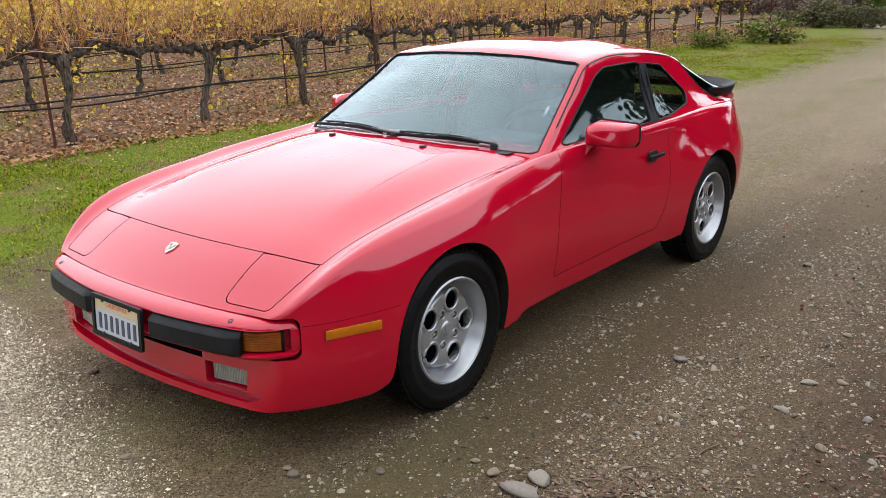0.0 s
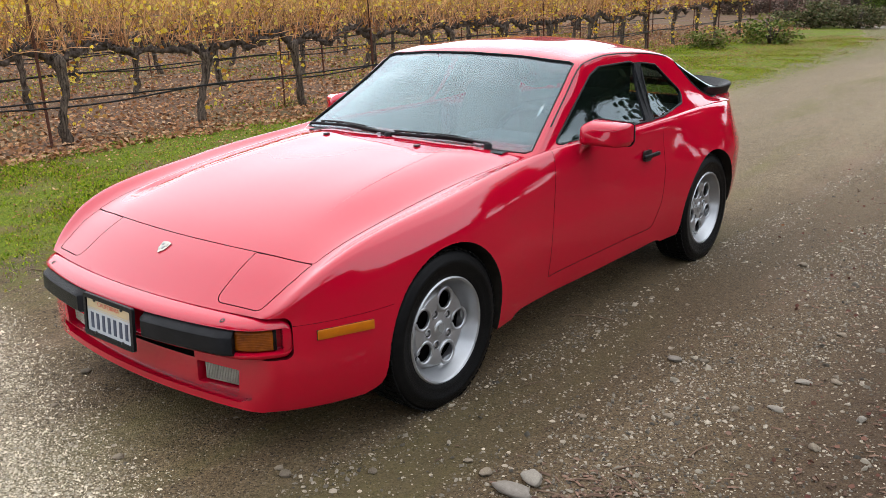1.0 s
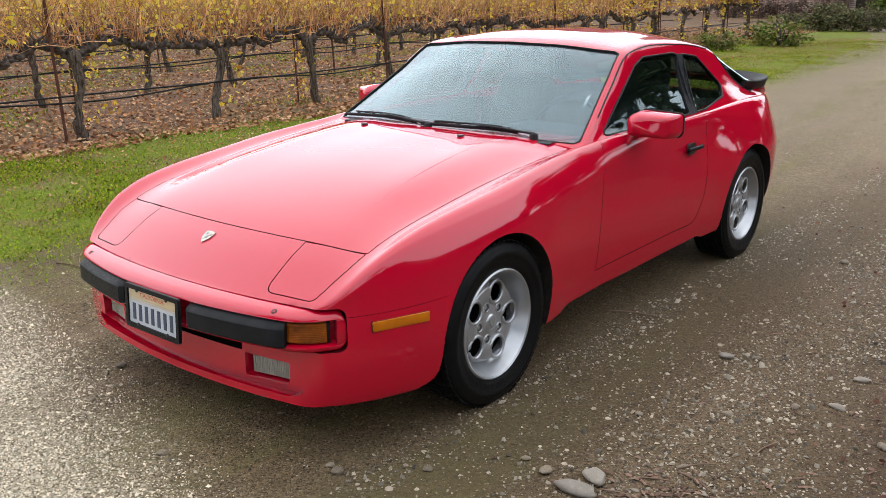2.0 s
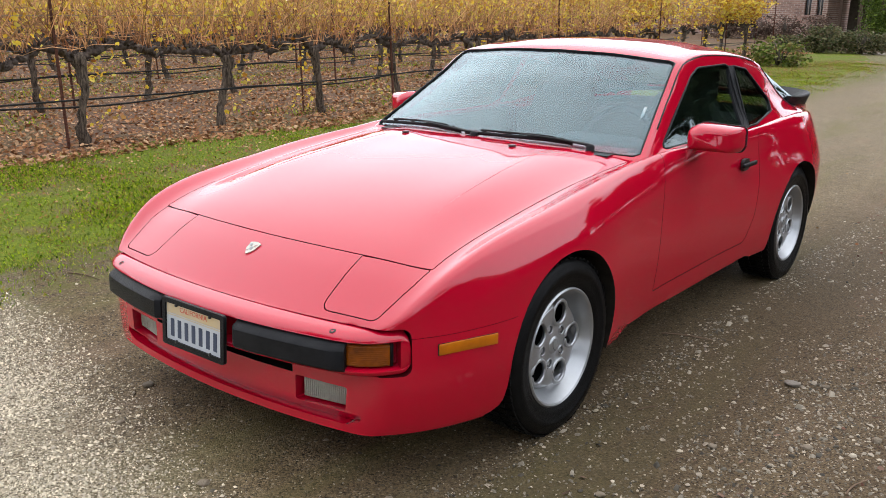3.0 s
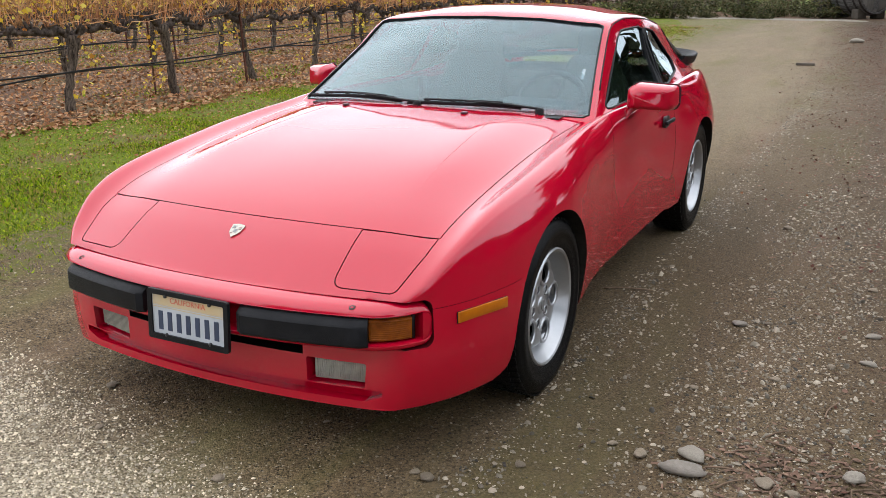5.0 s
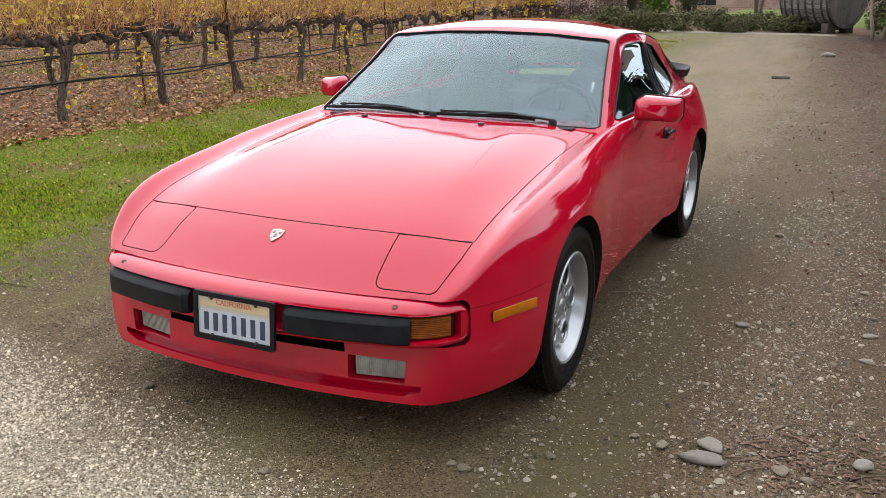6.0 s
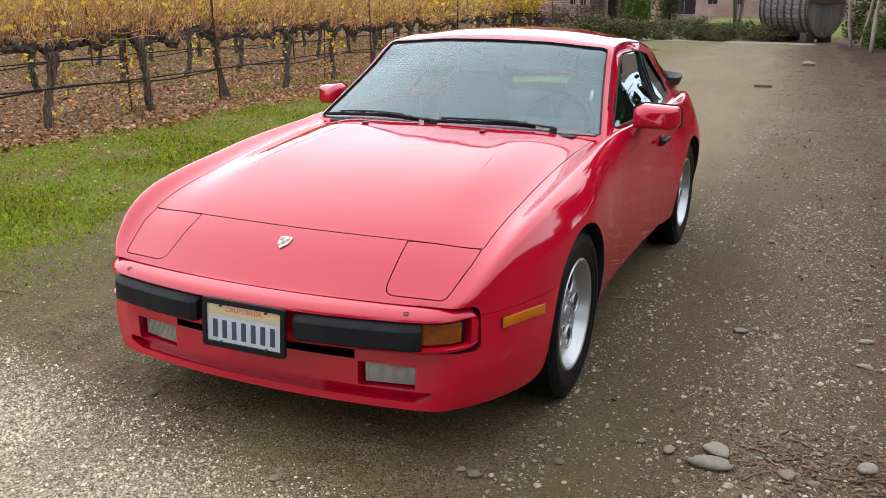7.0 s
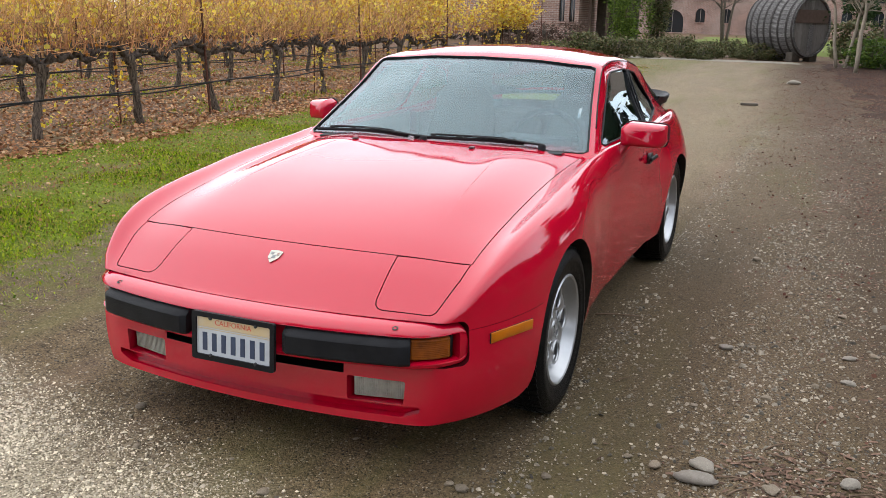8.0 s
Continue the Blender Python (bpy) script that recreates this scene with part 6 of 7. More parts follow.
solid("gravel", me, PEBBLE, "small grey and tan gravel stones strewn over the drive", "gravel", kind="stuff")
# a spread of paler crushed gravel before the car
N = 290000
py, px = -0.5 - 3.2 * nr.random_sample(N) ** 0.9, nr.uniform(-2.2, 1.1, N)
dens = np.array([max(0, min(1, (-0.82 - 0.24 * a - b) / 0.55)) * max(0, min(1, (1.15 - a) / 0.8)) * (0.8 + 0.6 * noise.noise(Vector((a * 1.8, b * 1.8, 9)))) for a, b in zip(px, py)])
keep = nr.random_sample(N) < dens * np.clip((py + 3.6) / 1.5, 0, 1)
px, py = px[keep], py[keep]
n = len(px)
size = np.clip(nr.lognormal(math.log(0.0070), 0.42, n), 0.0035, 0.022)
me = scatter_mesh("pale_gravel", [octa(40 + i) for i in range(9)], np.stack([px, py, size * 0.10], 1), np.stack([size, size * nr.uniform(0.6, 1, n), size * nr.uniform(0.9, 1.7, n)], 1), nr.uniform(0, 6.28, n), nr.normal(0, 0.6, n))
solid("pale_gravel", me, PALE_PEBBLE, "pale crushed gravel spread before the car", "gravel", kind="stuff")
N = 90000
py = -2.2 + 15.0 * nr.random_sample(N) ** 1.9
px = 0.75 + 2.9 * nr.random_sample(N)
keep = nr.random_sample(N) < np.array([0.55 * max(0.02, gravel_density(a, b) - 0.06) for a, b in zip(px, py)])
px, py = px[keep], py[keep]
n = len(px)
size = np.clip(nr.lognormal(math.log(0.0095), 0.45, n), 0.006, 0.040)
me = scatter_mesh("pebbles", [chunk(i) for i in range(14)], np.stack([px, py, size * 0.02], 1), np.stack([size * nr.uniform(0.9, 1.5, n), size * nr.uniform(0.6, 1.0, n), size * nr.uniform(0.8, 1.5, n)], 1), nr.uniform(0, 6.28, n), nr.normal(0, 0.25, n))
me.polygons.foreach_set("use_smooth", [True] * len(me.polygons))
solid("pebbles", me, BED_PEBBLE, "angular pebbles and broken stones bedded in the drive", "pebbles", kind="stuff")
chips = [([(-0.5, -0.09, 0), (0.5, -0.07, 0.03), (0.5, 0.08, 0.03), (-0.5, 0.1, 0), (0, 0, 0.12)], [(0, 1, 4), (1, 2, 4), (2, 3, 4), (3, 0, 4)])]
N = 80000
py = -2.6 + 30 * nr.random_sample(N) ** 1.15
edge = np.interp(py, np.arange(-3, 30, 0.2), [mulch_edge(q) for q in np.arange(-3, 30, 0.2)])
px = edge - 1.3 + 5.0 * nr.random_sample(N)
keep = nr.random_sample(N) < np.clip((px - edge + 1.1) / 1.6, 0.03, 1) * np.array([0.55 + 0.9 * noise.noise(Vector((a * 1.2, b * 1.2, 4))) for a, b in zip(px, py)])
px, py = px[keep], py[keep]
px, py = np.concatenate([px, 1.74 + 0.20 * nr.normal(0, 1, 420)]), np.concatenate([py, -0.26 + 0.13 * nr.normal(0, 1, 420)])
N = len(px)
me = scatter_mesh("debris", chips, np.stack([px, py, np.full(N, 0.004)], 1), np.stack([nr.uniform(0.010, 0.038, N), nr.uniform(0.012, 0.06, N), nr.uniform(0.02, 0.07, N)], 1), nr.uniform(0, 6.28, N), nr.normal(0, 0.25, N))
solid("wood_chips", me, CHIP, "brown bark chips and twig bits on the drive edge", "wood chips", kind="stuff")

GREY_STONE = mat("grey_stone", (0.150, 0.130, 0.106), rough=0.8, second=(0.23, 0.20, 0.165), scale=9, bump=0.4, bump_scale=50, spec=0.3)
PALE_STONE = mat("pale_stone", (0.20, 0.175, 0.14), rough=0.85, second=(0.30, 0.265, 0.215), scale=14, bump=0.5, bump_scale=50, spec=0.3)
stone_mesh = [make("stone", *rock(300 + i, 0.40 if i % 2 else 0.5, 3, 0.40)) for i in range(7)]
STONES = [(0.74, -0.745, 0.05), (0.69, -0.73, 0.04), (1.255, -0.33, 0.06), (1.62, -0.33, 0.06), (1.70, -0.36, 0.05),
          (1.16, -0.30, 0.04), (1.45, 0.98, 0.045), (1.33, 2.61, 0.06), (1.09, 1.60, 0.03), (1.82, 1.64, 0.05), (1.55, 0.42, 0.04), (1.72, 0.62, 0.05), (2.05, 0.5, 0.06), (1.95, 1.1, 0.05),
          (1.30, 0.22, 0.035), (0.20, -1.02, 0.05), (-0.35, -0.95, 0.04), (0.95, -0.55, 0.035), (2.2, 1.9, 0.06), (2.4, 2.8, 0.05), (1.6, 3.6, 0.05), (-0.55, -0.70, 0.05)]
for i, (x, y, s) in enumerate(STONES):
    solid("stone", stone_mesh[i % 7].copy(), STONE, "grey-brown field stone bedded in the gravel", "stone", "stones on the drive", angle=45, at=pose(x, y, s * 0.10, 0, 0, 40 * i) @ Matrix.Scale(0.85 * s, 4))
# larger stones: length, width, height
for i, (x, y, a, b_, c, turn, pale) in enumerate(((1.385, -0.375, 0.165, 0.085, 0.10, 4, 0), (1.400, -0.270, 0.085, 0.062, 0.09, 150, 1), (1.847, -0.205, 0.075, 0.060, 0.09, 20, 1), (1.342, 0.918, 0.070, 0.045, 0.05, 10, 0),
                                                  (1.842, 0.710, 0.070, 0.040, 0.05, -6, 1), (2.12, 0.812, 0.045, 0.04, 0.06, 70, 1), (1.847, 1.016, 0.065, 0.045, 0.05, 15, 1), (0.723, 19.91, 0.40, 0.26, 0.30, 30, 1))):
    solid("stone", stone_mesh[(2 * i + 1) % 7].copy(), PALE_STONE if pale else GREY_STONE, "pale tan stone lying on the gravel" if pale else "smooth flat grey stone lying on the gravel", "stone", "stones on the drive",
          angle=60, at=pose(x, y, c * 0.14, 0, 0, turn) @ Matrix.Diagonal((a * 0.9, b_, c * 0.95, 1)))
for x, y, ln, turn in ((0.80, 1.15, 0.22, 18), (1.62, 0.0, 0.12, 50), (1.66, -0.1, 0.16, -20), (1.0, 0.35, 0.08, 60), (-2.0, -0.1, 0.25, 10), (1.75, 0.25, 0.14, 80)) + tuple((1.76 + 0.16 * q.gauss(0, 1), -0.30 + 0.10 * q.gauss(0, 1), q.uniform(0.03, 0.13), q.uniform(0, 180)) for q in [random.Random(8)] for _ in range(26)):
    p = [(ln * (q - 0.5), 0.06 * ln * math.sin(4 * q), 0.004 + 0.004 * q) for q in np.linspace(0, 1, 6)]
    v_, f_ = ring_rod(p, np.linspace(0.0036, 0.002, 6) * min(1.2, 0.45 + ln * 4), 6)
    solid("stick", make("stick", v_, f_), STICK, "thin brown stick lying on the gravel", "stick", "sticks on the drive", at=pose(x, y, 0.0, 0, 0, turn))
solid("log", box((0.42, 0.12, 0.07), (0, 0, 0.03), 0.02, 2), TRUNK_DARK, "short broken length of weathered wood on the drive", "wood", angle=40, at=pose(0.306, 13.52, 0, 0, 0, 12) @ Matrix.Scale(0.7, 4))


# ---- hedges, cask, trees and houses at the end of the drive ----
def bush(name, seed, sx, sy, h, material, label, category, group, leaf=0.07, count=1500):
    """A shrub: short branching stems and a crown of many small leaves with an uneven outline."""
    r, q = random.Random(seed), np.random.RandomState(seed)
    b = thing(name, label, category, group)
    stems = []
    for i in range(9):
        a = r.uniform(0, 6.28)
        e = np.array((0.6 * sx * math.cos(a) * r.random(), 0.6 * sy * math.sin(a) * r.random(), h * r.uniform(0.55, 0.9)))
        stems.append(ring_rod([(0.1 * e[0], 0.1 * e[1], -0.02), e * 0.5 + q.normal(0, 0.04, 3), e], [0.03, 0.02, 0.008], 5))
    part("stem", make("stem", *gather(stems)), TRUNK_DARK, b)
    clump = q.normal(0, 1, (26, 3))
    clump /= np.linalg.norm(clump, axis=1)[:, None]
    clump *= (0.55 + 0.4 * q.random_sample(26))[:, None]
    c = clump[q.randint(0, 26, count)] + q.normal(0, 0.17, (count, 3))
    p = np.stack([c[:, 0] * sx, c[:, 1] * sy, np.maximum(h * (0.52 + 0.46 * c[:, 2]), 0.04)], 1)
    skirt = q.random_sample(count) < 0.3
    p[skirt, 2] = h * q.uniform(0.02, 0.40, skirt.sum())
    me = scatter_mesh("crown", SMALL_LEAVES, p, q.uniform(0.6, 1.4, count) * leaf, q.uniform(0, 6.28, count), q.uniform(0, 1.6, count))
    tagged(part("crown", me, material, b), kind="stuff")
    return b


hedge_label = "dense dark green shrub in a hedge behind the drive"
src = [bush("shrub", 400 + i, 1.15, 0.9, 0.92 + 0.12 * i, HEDGE_LEAF, hedge_label, "shrub", "shrubs along the far edge", 0.095, 2100) for i in range(3)]
spots = [(-8.4, 30.5), (-7.2, 30.6), (-6.0, 30.8), (-4.9, 31.8), (-3.8, 32.6), (-2.9, 33.2), (-1.9, 34.2), (-7.5, 32.8), (-5.6, 33.6), (-4.3, 34.6), (-6.6, 35.0), (-2.4, 35.8), (-9.2, 33.0), (-3.4, 37.0), (-5.2, 37.4), (1.6, 37.5), (2.9, 36.5), (-0.6, 38.6), (-3.0, 31.9), (-1.2, 33.6)]
for i, (x, y) in enumerate(spots):
    m = pose(x, y, 0, 0, 0, 67 * i) @ Matrix.Scale(0.60 + 0.42 * ((i * 37) % 10) / 10, 4)
    if i < 3:
        src[i].matrix_basis = m
    else:
        copy_thing(src[i % 3], m)
for i, (x, y, s) in enumerate(((2.6, 30.0, 0.9), (3.8, 31.5, 1.1), (5.2, 30.5, 1.0))):
    b = bush("green_shrub", 450 + i, 1.0 * s, 0.9 * s, 1.1 * s, GREEN_LEAF, "fresh green low shrub beside pale trunks", "shrub", "green shrubs", 0.10, 1500)
    b.matrix_basis = pose(x, y, 0)
# the last three are unseen, added to darken the side windows' reflections
for x, y, a, k in ((5.0, 40.5, 10, 2.1), (7.4, 39.0, 70, 2.3), (9.6, 37.0, 130, 2.2), (3.2, 42.0, 200, 1.9), (11.5, 34.5, 260, 2.3), (2.3, 44.5, 300, 2.8), (4.6, 47.0, 45, 3.0), (7.5, 46, 95, 2.9), (8.7, 27.0, 20, 2.5), (10.6, 24.0, 80, 2.6), (9.6, 31.0, 150, 2.6)):
    copy_thing(src[0], pose(x, y, 0, 0, 0, a) @ Matrix.Scale(k, 4))
b = bush("garden_shrub", 480, 1.05, 1.0, 3.6, leafy("bright_shrub_leaf", [(0.05, 0.085, 0.018), (0.10, 0.15, 0.028), (0.17, 0.22, 0.04)], 0.55, 0.3), "tall bright green shrub beside the timber porch", "shrub", "garden shrubs", 0.10, 6000)
b.matrix_basis = pose(-8.5, 45.2, 0)
b = bush("garden_shrub", 481, 0.62, 0.62, 5.4, HEDGE_LEAF, "narrow upright dark green shrub between the houses", "shrub", "garden shrubs", 0.11, 5000)
b.matrix_basis = pose(-7.55, 47.5, 0)
BROWN_HEDGE = leafy("brown_hedge_leaf", [(0.07, 0.045, 0.035), (0.10, 0.065, 0.05), (0.13, 0.09, 0.065)], 0.7, 0.1)
for i, x in enumerate((-15.0, -13.6, -12.2, -10.9)):
    b = bush("clipped_hedge", 470 + i, 1.0, 0.7, 1.2, BROWN_HEDGE, "brown clipped hedge below the brick wall", "hedge", "clipped hedges", 0.08, 1800)
    b.matrix_basis = pose(x, 42.0, 0)


def tree(name, seed, h, crown_h, crown_r, trunk_r, trunk_mat, leaf_mat, label, group, leaves=5000, leaf=0.16, stems=1, bare=False):
    """A tree with tapered trunk, forking limbs and a crown of leaves in uneven clumps."""
    r, q = random.Random(seed), np.random.RandomState(seed)
    t = thing(name, label, "tree", group)
    wood, ends = [], []
    for s in range(stems):
        a = 6.28 * s / stems + r.random()
        off = 0.14 if stems > 1 else 0
        base = np.array((off * math.cos(a), off * math.sin(a), -0.05))
        top = np.array((off * 4 * math.cos(a), off * 4 * math.sin(a), h - crown_h * 0.5))
        line = [base + (top - base) * k + q.normal(0, 0.04, 3) * k for k in np.linspace(0, 1, 8)]
        wood.append(ring_rod(line, np.linspace(trunk_r, trunk_r * 0.5, 8), 9))
        for j in range(9):
            k = r.uniform(0.55, 1)
            p = base + (top - base) * k
            a2, up = r.uniform(0, 6.28), r.uniform(0.1, 0.75)
            e = p + np.array((math.cos(a2) * crown_r * r.uniform(0.45, 0.85), math.sin(a2) * crown_r * r.uniform(0.45, 0.85), crown_h * up * 0.6))
            mid_ = (p + e) / 2 + q.normal(0, 0.12, 3)
            wood.append(ring_rod([p, mid_, e], [trunk_r * 0.35, trunk_r * 0.2, trunk_r * 0.07], 6))
            for g in range(4):
                e2 = e + q.normal(0, crown_r * 0.25, 3)
                wood.append(ring_rod([mid_, (mid_ + e2) / 2 + q.normal(0, 0.08, 3), e2], [trunk_r * 0.14, trunk_r * 0.08, trunk_r * 0.03], 5))
                ends.append(e2)
            ends.append(e)
    part("trunk", make("trunk", *gather(wood)), trunk_mat, t)
    ends = np.array(ends)
    if not bare:
        p = ends[q.randint(0, len(ends), leaves)] + q.normal(0, crown_r * 0.13, (leaves, 3))
        me = scatter_mesh("crown", SMALL_LEAVES, p, q.uniform(0.6, 1.4, leaves) * leaf, q.uniform(0, 6.28, leaves), q.uniform(0, 1.6, leaves))
        tagged(part("crown", me, leaf_mat, t), kind="stuff")
    return t


t = tree("slim_tree", 31, 4.2, 2.8, 1.4, 0.062, TRUNK_PALE, DARK_LEAF, "slim pale-barked tree with bare twigs", "pale trees", 250, 0.08, 2)
t.matrix_basis = pose(1.70, 29.7, 0)
copy_thing(t, pose(2.10, 26.6, 0, 0, 0, 80))
t = tree("green_tree", 33, 5.0, 4.6, 1.5, 0.12, TRUNK_DARK, GREEN_LEAF, "bright green leafy tree by the brick house", "garden trees", 5000, 0.16)
t.matrix_basis = pose(-9.7, 46.5, 0) @ Matrix.Scale(1.15, 4)
t = tree("dark_tree", 36, 9.0, 7.0, 3.2, 0.25, TRUNK_DARK, DARK_LEAF, "tall dark leafy tree added for reflections and backdrop", "tall trees beside the drive", 1700, 0.53)
t.matrix_basis = pose(13.2, 0.5, 0) @ Matrix.Scale(0.44, 4)
# unseen copies at the right block the sky mirrored in the car's side
for x, y, a, s in ((13.5, 6.5, 70, 0.50), (14, -5.0, 160, 0.42), (13.0, 13.0, 220, 0.75), (11.5, 22.0, 20, 1.1), (12, 30, 300, 1.2), (2.5, 62, 100, 0.8), (9, 58, 10, 0.9), (-2.5, 70, 200, 0.7), (16, 50, 250, 1.1), (5, 47, 15, 0.75), (10, 45, 75, 0.9), (17, 42, 135, 1.0), (24, 50, 195, 1.1), (14.2, 3.6, 240, 0.48), (13.2, 9.8, 310, 0.55), (12.4, 17.5, 45, 1.15), (9.5, 19.5, 140, 1.1), (7.6, 17.2, 250, 1.1), (8.6, 24.5, 330, 1.3), (15, -9.5, 15, 0.5), (6.6, 31.5, 25, 0.75), (6.0, 38.0, 75, 0.8), (7.6, 23.5, 190, 0.7)):
    copy_thing(t, pose(x, y, 0, 0, 0, a) @ Matrix.Scale(s, 4))

# unseen distant trees, added to dim the horizon mirrored in the hood
for k in range(10):
    copy_thing(t, pose(-60 + 3 * math.sin(5 * k) + 2.2 * k, 22 + 8.5 * k, 0, 0, 0, 50 * k) @ Matrix.Scale(2.0 + 0.35 * math.sin(3 * k), 4))
for k in range(5):
    copy_thing(t, pose(-52 + 17 * k, 122 + 3 * math.sin(4 * k), 0, 0, 0, 70 * k) @ Matrix.Scale(1.9 + 0.3 * math.sin(2 * k), 4))
# tall trees out of view, added to shade the border and darken reflections
t = tree("dense_tree", 38, 14.0, 11.0, 4.6, 0.34, TRUNK_DARK, DARK_LEAF, "unseen very tall dense dark tree added for shade and reflections", "tall trees round the drive", 6000, 0.54)
t.matrix_basis = pose(9.0, 36, 0)
for x, y, a, k in ((7.0, 27.5, 35, 0.9), (14.0, 30, 80, 1.0), (13.5, 41, 160, 1.0), (19, 35, 250, 1.0), (-3.5, -17, 20, 0.8), (3.5, -16, 110, 0.8), (10, -14, 200, 0.85)):
    copy_thing(t, pose(x, y, 0, 0, 0, a) @ Matrix.Scale(k, 4))


def wall_house(name, x0, x1, y0, y1, h, windows, label):
    """A brick house with pierced walls, windows, and a low roof."""
    hs = thing(name, label, "house", "brick houses")
    me = prism([(x0, y0), (x1, y0), (x1, y1), (x0, y1)], "z", -0.05, h)
    for x, z, w, hh, arch in windows:
        top = [(x + w / 2 * math.cos(a), z + hh / 2 - w / 2 + w / 2 * math.sin(a)) for a in np.linspace(0, math.pi, 9)] if arch else [(x + w / 2, z + hh / 2), (x - w / 2, z + hh / 2)]
        me = carve(me, prism([(x - w / 2, z - hh / 2), (x + w / 2, z - hh / 2)] + top, "y", y0 - 1, y0 + 0.25), material=MORTAR)
    part("wall", me, None, hs, "weathered brick wall")
    me.materials.clear()
    me.materials.append(BRICKWORK)
    ov = 0.5
    zr = h + 0.22 * (y1 - y0)
    rv = [(x0 - ov, y0 - ov, h), (x1 + ov, y0 - ov, h), (x1 + ov, y1 + ov, h), (x0 - ov, y1 + ov, h), (x0 + 2, (y0 + y1) / 2, zr), (x1 - 2, (y0 + y1) / 2, zr)]
    part("roof", make("roof", rv, [(0, 1, 5, 4), (1, 2, 5), (2, 3, 4, 5), (3, 0, 4), (3, 2, 1, 0)], False), CASK_BROWN, hs, "brown tiled roof")
    for x, z, w, hh, arch in windows:
        wn_ = part("window", box((w - 0.02, 0.05, hh - 0.02), (x, y0 + 0.2, z)), WINDOW_DARK, hs, "dark window")
        part("frame", box((0.05, 0.04, hh - 0.04), (x, y0 + 0.16, z)), CASK_HEAD, wn_)
        part("sill", box((w + 0.16, 0.2, 0.07), (x, y0 - 0.04, z - hh / 2 - 0.04)), BRICK, wn_)
    return hs


near_windows = [(-13.1, 2.15, 0.32, 2.0, False), (-12.5, 2.15, 0.32, 2.0, False), (-17.5, 2.9, 1.0, 1.3, False)]
wall_house("brick_house", -40, -12.1, 48, 60, 6.2, near_windows, "pale pinkish brick house with narrow tall windows")
far_windows = [(-12.0, 1.85, 0.95, 1.4, True), (-9.4, 1.85, 0.95, 1.4, True), (-6.6, 1.85, 0.95, 1.4, True), (-14.8, 1.25, 2.3, 2.3, True), (-12.0, 4.0, 0.9, 1.2, False), (-9.4, 4.0, 0.9, 1.2, False), (-14.8, 4.0, 0.9, 1.2, False)] + [(x, z, 0.95, 1.4, z < 3) for x in (-3.8, -1.0, 1.8, 4.6, 7.4, 10.2) for z in (1.85, 4.0)]
wall_house("brick_house", -18.5, 30, 95, 108, 6.5, far_windows, "long two-storey brick house with arched windows")
# a plain timber shed closing the place beside the drive
shed = thing("shed", "long low dark timber shed beyond the shrub border", "shed")
part("wall", box((7.0, 40.0, 3.1), (19.5, 5.0, 1.5)), TRUNK_DARK, shed, "dark timber wall")
part("roof", make("roof", [(15.4, -15.5, 3.0), (23.6, -15.5, 3.0), (19.5, -15.5, 4.6), (15.4, 25.5, 3.0), (23.6, 25.5, 3.0), (19.5, 25.5, 4.6)], [(0, 2, 1), (3, 4, 5), (0, 3, 5, 2), (1, 2, 5, 4), (0, 1, 4, 3)], False), CASK_BROWN, shed, "brown shed roof")
# a shaded timber porch at the corner of the nearer house
porch = thing("porch", "dark brown timber porch at the house corner", "porch")
for x in (-11.7, -10.7, -9.7):
    part("post", box((0.16, 0.16, 2.6), (x, 49.0, 1.3)), CASK_BROWN, porch)
part("porch_roof", box((2.6, 3.2, 0.25), (-10.7, 50.2, 2.7)), CASK_BROWN, porch)
part("back_wall", box((2.5, 0.15, 2.6), (-10.7, 51.6, 1.3)), TRUNK_DARK, porch)

# wine cask on its side
cask = thing("wine_cask", "huge weathered oak wine cask lying on stone blocks", "cask")
CR, CL = 1.17, 2.1
STAVES = 44


def cask_r(u):
    return CR * (0.90 + 0.10 * (1 - (2 * u - 1) ** 2))


sv = []
us = np.linspace(0, 1, 7)
w = 2 * math.pi / STAVES * 0.47
vs, n = [], 0
for u_ in us:
    for rr, a in ((cask_r(u_), -w), (cask_r(u_) * 1.004, 0), (cask_r(u_), w), (cask_r(u_) - 0.06, w), (cask_r(u_) - 0.06, -w)):
        vs.append((-CL / 2 + CL * u_, rr * math.sin(a), rr * math.cos(a)))
fs = [(i * 5 + k, i * 5 + (k + 1) % 5, (i + 1) * 5 + (k + 1) % 5, (i + 1) * 5 + k) for i in range(6) for k in range(5)] + [(0, 1, 2, 3, 4), (34, 33, 32, 31, 30)]
stave_me = tidy(make("stave", vs, fs, False))
stave_me.materials.append(CASK_WOOD)
for k in range(STAVES):
    ob = new("stave", stave_me)
    ob.parent = cask
    ob.matrix_basis = Matrix.Rotation(2 * math.pi * k / STAVES, 4, "X")
for u_ in (0.03, 0.14, 0.30, 0.44, 0.58, 0.72, 0.87, 0.97):
    x = -CL / 2 + CL * u_
    rr = cask_r(u_) * 1.006
    v_, f_ = lathe([(rr, x - 0.035), (rr + 0.012, x - 0.035), (rr + 0.012, x + 0.035), (rr, x + 0.035)], 60)
    part("hoop", make("hoop", v_, f_, False), IRON, cask, "dark iron hoop")
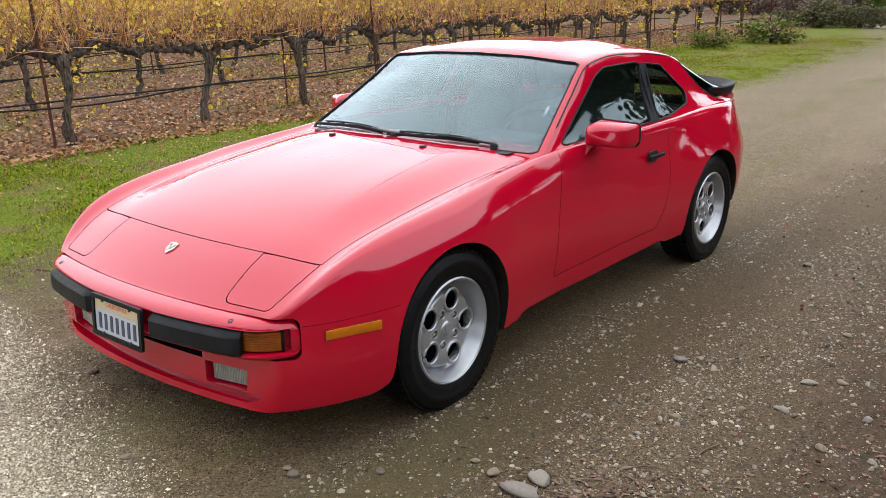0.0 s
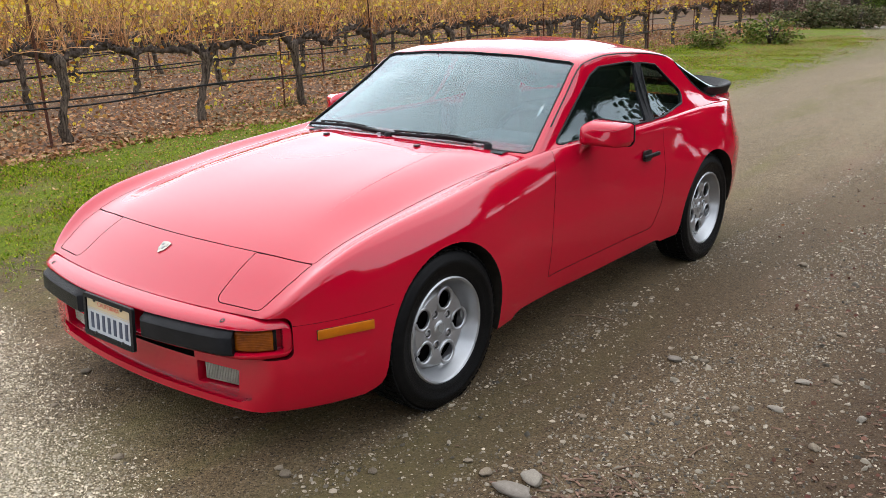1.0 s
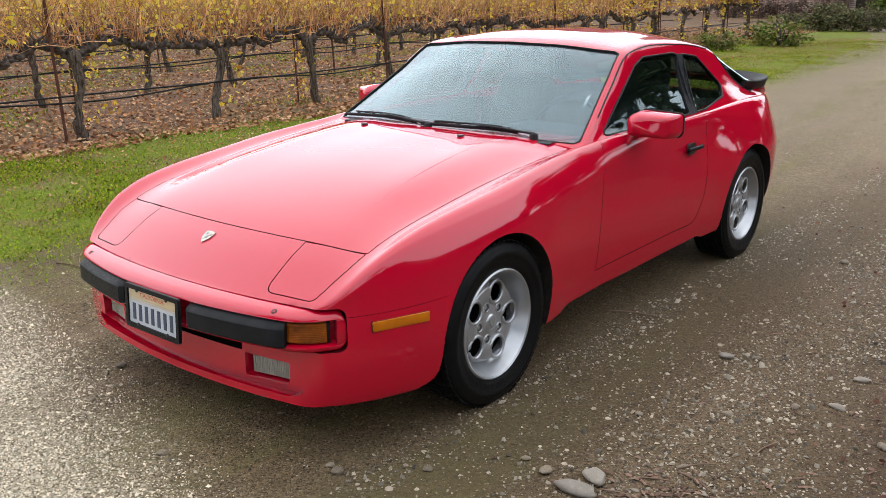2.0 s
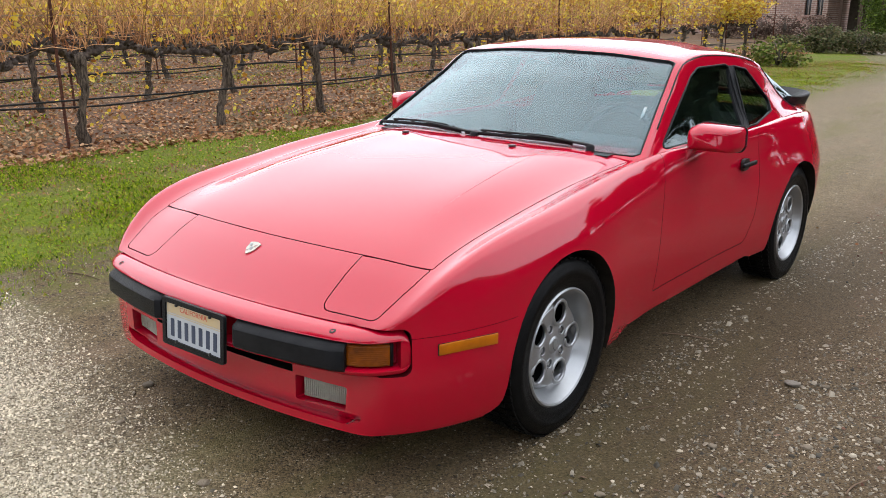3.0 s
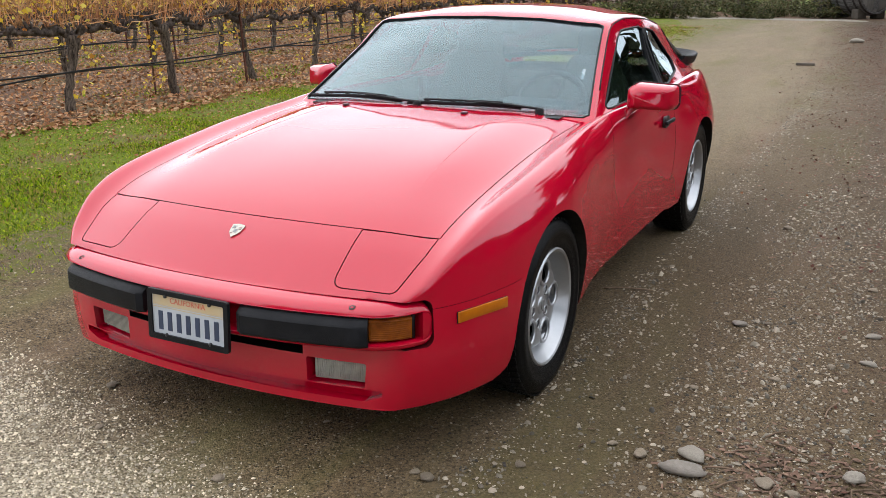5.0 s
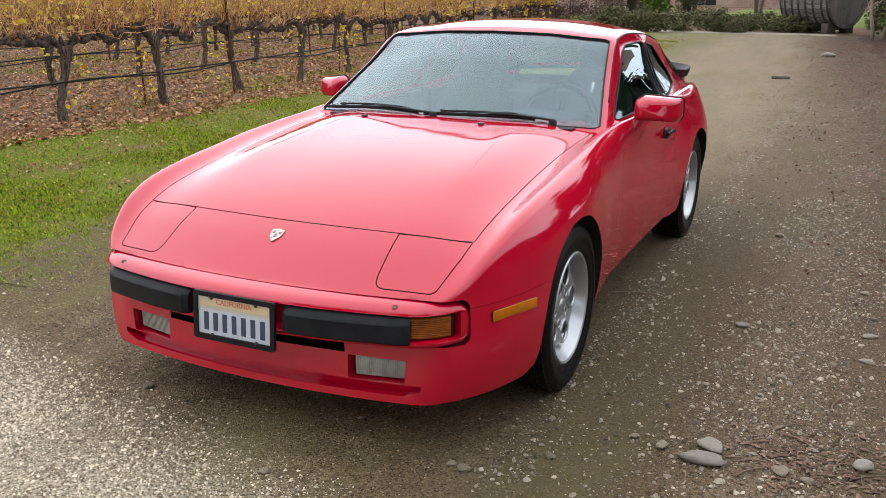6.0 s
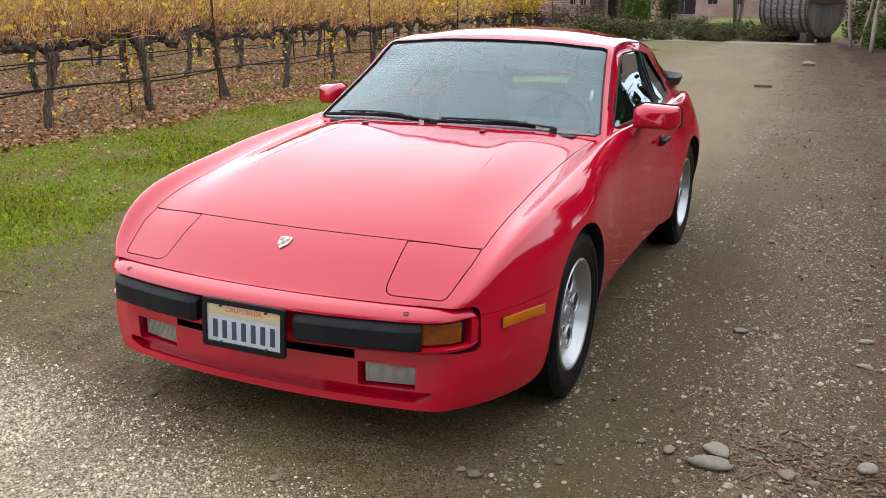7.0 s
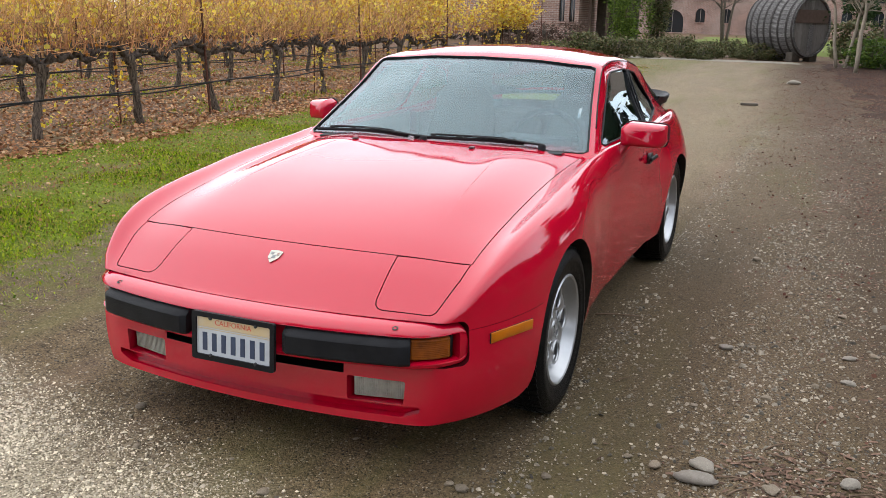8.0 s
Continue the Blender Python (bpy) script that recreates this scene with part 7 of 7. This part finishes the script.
for e in (-1, 1):
    xx = e * (CL / 2 - 0.09)
    v_, f_ = lathe([(0.0, xx - 0.015), (0.99, xx - 0.015), (0.99, xx + 0.015), (0.0, xx + 0.015)], 48)
    part("head_panel", make("head_panel", v_, f_, False), CASK_HEAD, cask)
    for k in range(11):
        y0, y1 = -1.0 + k * 0.182, -1.0 + (k + 1) * 0.182 - 0.006
        ym = max(abs(y0), abs(y1))
        hh = math.sqrt(max(0.02, 1.0 - min(ym, 0.99) ** 2))
        part("head_board", box((0.05, y1 - y0, 2 * hh), (xx, (y0 + y1) / 2, 0), 0.004, 1), CASK_HEAD, cask)
    part("cross_board", box((0.05, 1.80, 0.46), (xx + e * 0.05, 0, 0.36), 0.01, 1), CASK_BROWN, cask, "brown cross board")
    part("upright_bar", box((0.05, 0.22, 0.95), (xx + e * 0.05, 0.0, -0.42), 0.01, 1), CASK_WOOD, cask)
cask.matrix_basis = pose(-0.30, 34.4, 1.26, 0, 0, -35) @ Matrix.Scale(1.03, 4)
for dx in (-0.75, 0.75):
    for dy in (-0.5, 0.5):
        p = pose(-0.30, 34.4, 0, 0, 0, -35) @ pose(dx, dy, 0)
        solid("stone_block", box((0.3, 0.45, 0.36), (0, 0, 0.17), 0.03, 2), DARK_STONE, "rough dark stone block under the wine cask", "stone block", "blocks under the cask", angle=40, at=p)

b = bush("green_shrub", 461, 0.9, 0.7, 0.75, WEED_LEAF, "bright green weedy bush at the vine row end", "shrub", "green shrubs", 0.09, 1200)
b.matrix_basis = pose(-5.6, 21.5, 0)
b = copy_thing(b, pose(-6.2, 19.0, 0, 0, 0, 90) @ Matrix.Scale(0.7, 4))
bare = tree("bare_tree", 41, 5.5, 4.0, 2.0, 0.10, TRUNK_DARK, DARK_LEAF, "leafless small tree behind the hedge", "bare trees", 100, 0.05, 3, True)
bare.matrix_basis = pose(-5.5, 60, 0)
for x, y, a in ((-13.5, 78, 40), (3.5, 40, 200), (5.5, 44, 90)):
    copy_thing(bare, pose(x, y, 0, 0, 0, a))


def palm(h, seed):
    """A palm: ringed trunk and a head of arching fronds with narrow leaflets."""
    r = random.Random(seed)
    p = thing("palm_tree", "tall palm with long drooping fronds beside the drive", "palm tree")
    zs = np.linspace(-0.05, h, 40)
    v_, f_ = ring_rod([(0.15 * math.sin(z * 0.2), 0, z) for z in zs], [0.19 + 0.015 * (i % 2) + 0.06 * (i < 3) for i in range(40)], 12)
    part("trunk", make("trunk", v_, f_), TRUNK_DARK, p)
    top = np.array((0.15 * math.sin(h * 0.2), 0, h))
    for k in range(26):
        a, lift = 2.4 * k, 1.1 - 1.5 * k / 26
        pts = []
        for t in np.linspace(0, 1, 14):
            d = 2.7 * t
            pts.append(top + np.array((d * math.cos(a) * math.cos(lift * (1 - t * 0.4)), d * math.sin(a) * math.cos(lift * (1 - t * 0.4)), d * math.sin(lift) - 0.9 * t * t * (1.2 - 0.3 * lift))))
        vs, fs = [], []
        for i in range(1, 14):
            q, s_ = pts[i], pts[i] - pts[i - 1]
            s_ = s_ / np.linalg.norm(s_)
            n_ = np.cross(s_, (0, 0, 1.0))
            ln = 0.62 * math.sin(math.pi * min(1, 0.12 + i / 15))
            for w in (-1, 1):
                for half in (0, 0.5):
                    b0 = q - s_ * 0.2 * half
                    o = len(vs)
                    vs += [b0 - s_ * 0.025, b0 + s_ * 0.025, b0 + w * n_ * ln * 0.55 + s_ * ln * 0.4 - np.array((0, 0, 0.05)), b0 + w * n_ * ln + s_ * ln * 0.75 - np.array((0, 0, 0.22 * ln + 0.1 * r.random()))]
                    fs += [(o, o + 1, o + 2), (o + 1, o + 3, o + 2)]
        sv_, sf_ = ring_rod(pts, np.linspace(0.03, 0.006, 14), 5)
        part("frond", make("frond", *gather([(np.array(vs), fs), (sv_, sf_)])), DARK_LEAF, p)
    return p


palm(5.2, 77).matrix_basis = pose(11.6, -2.6, 0, 0, 0, 20)
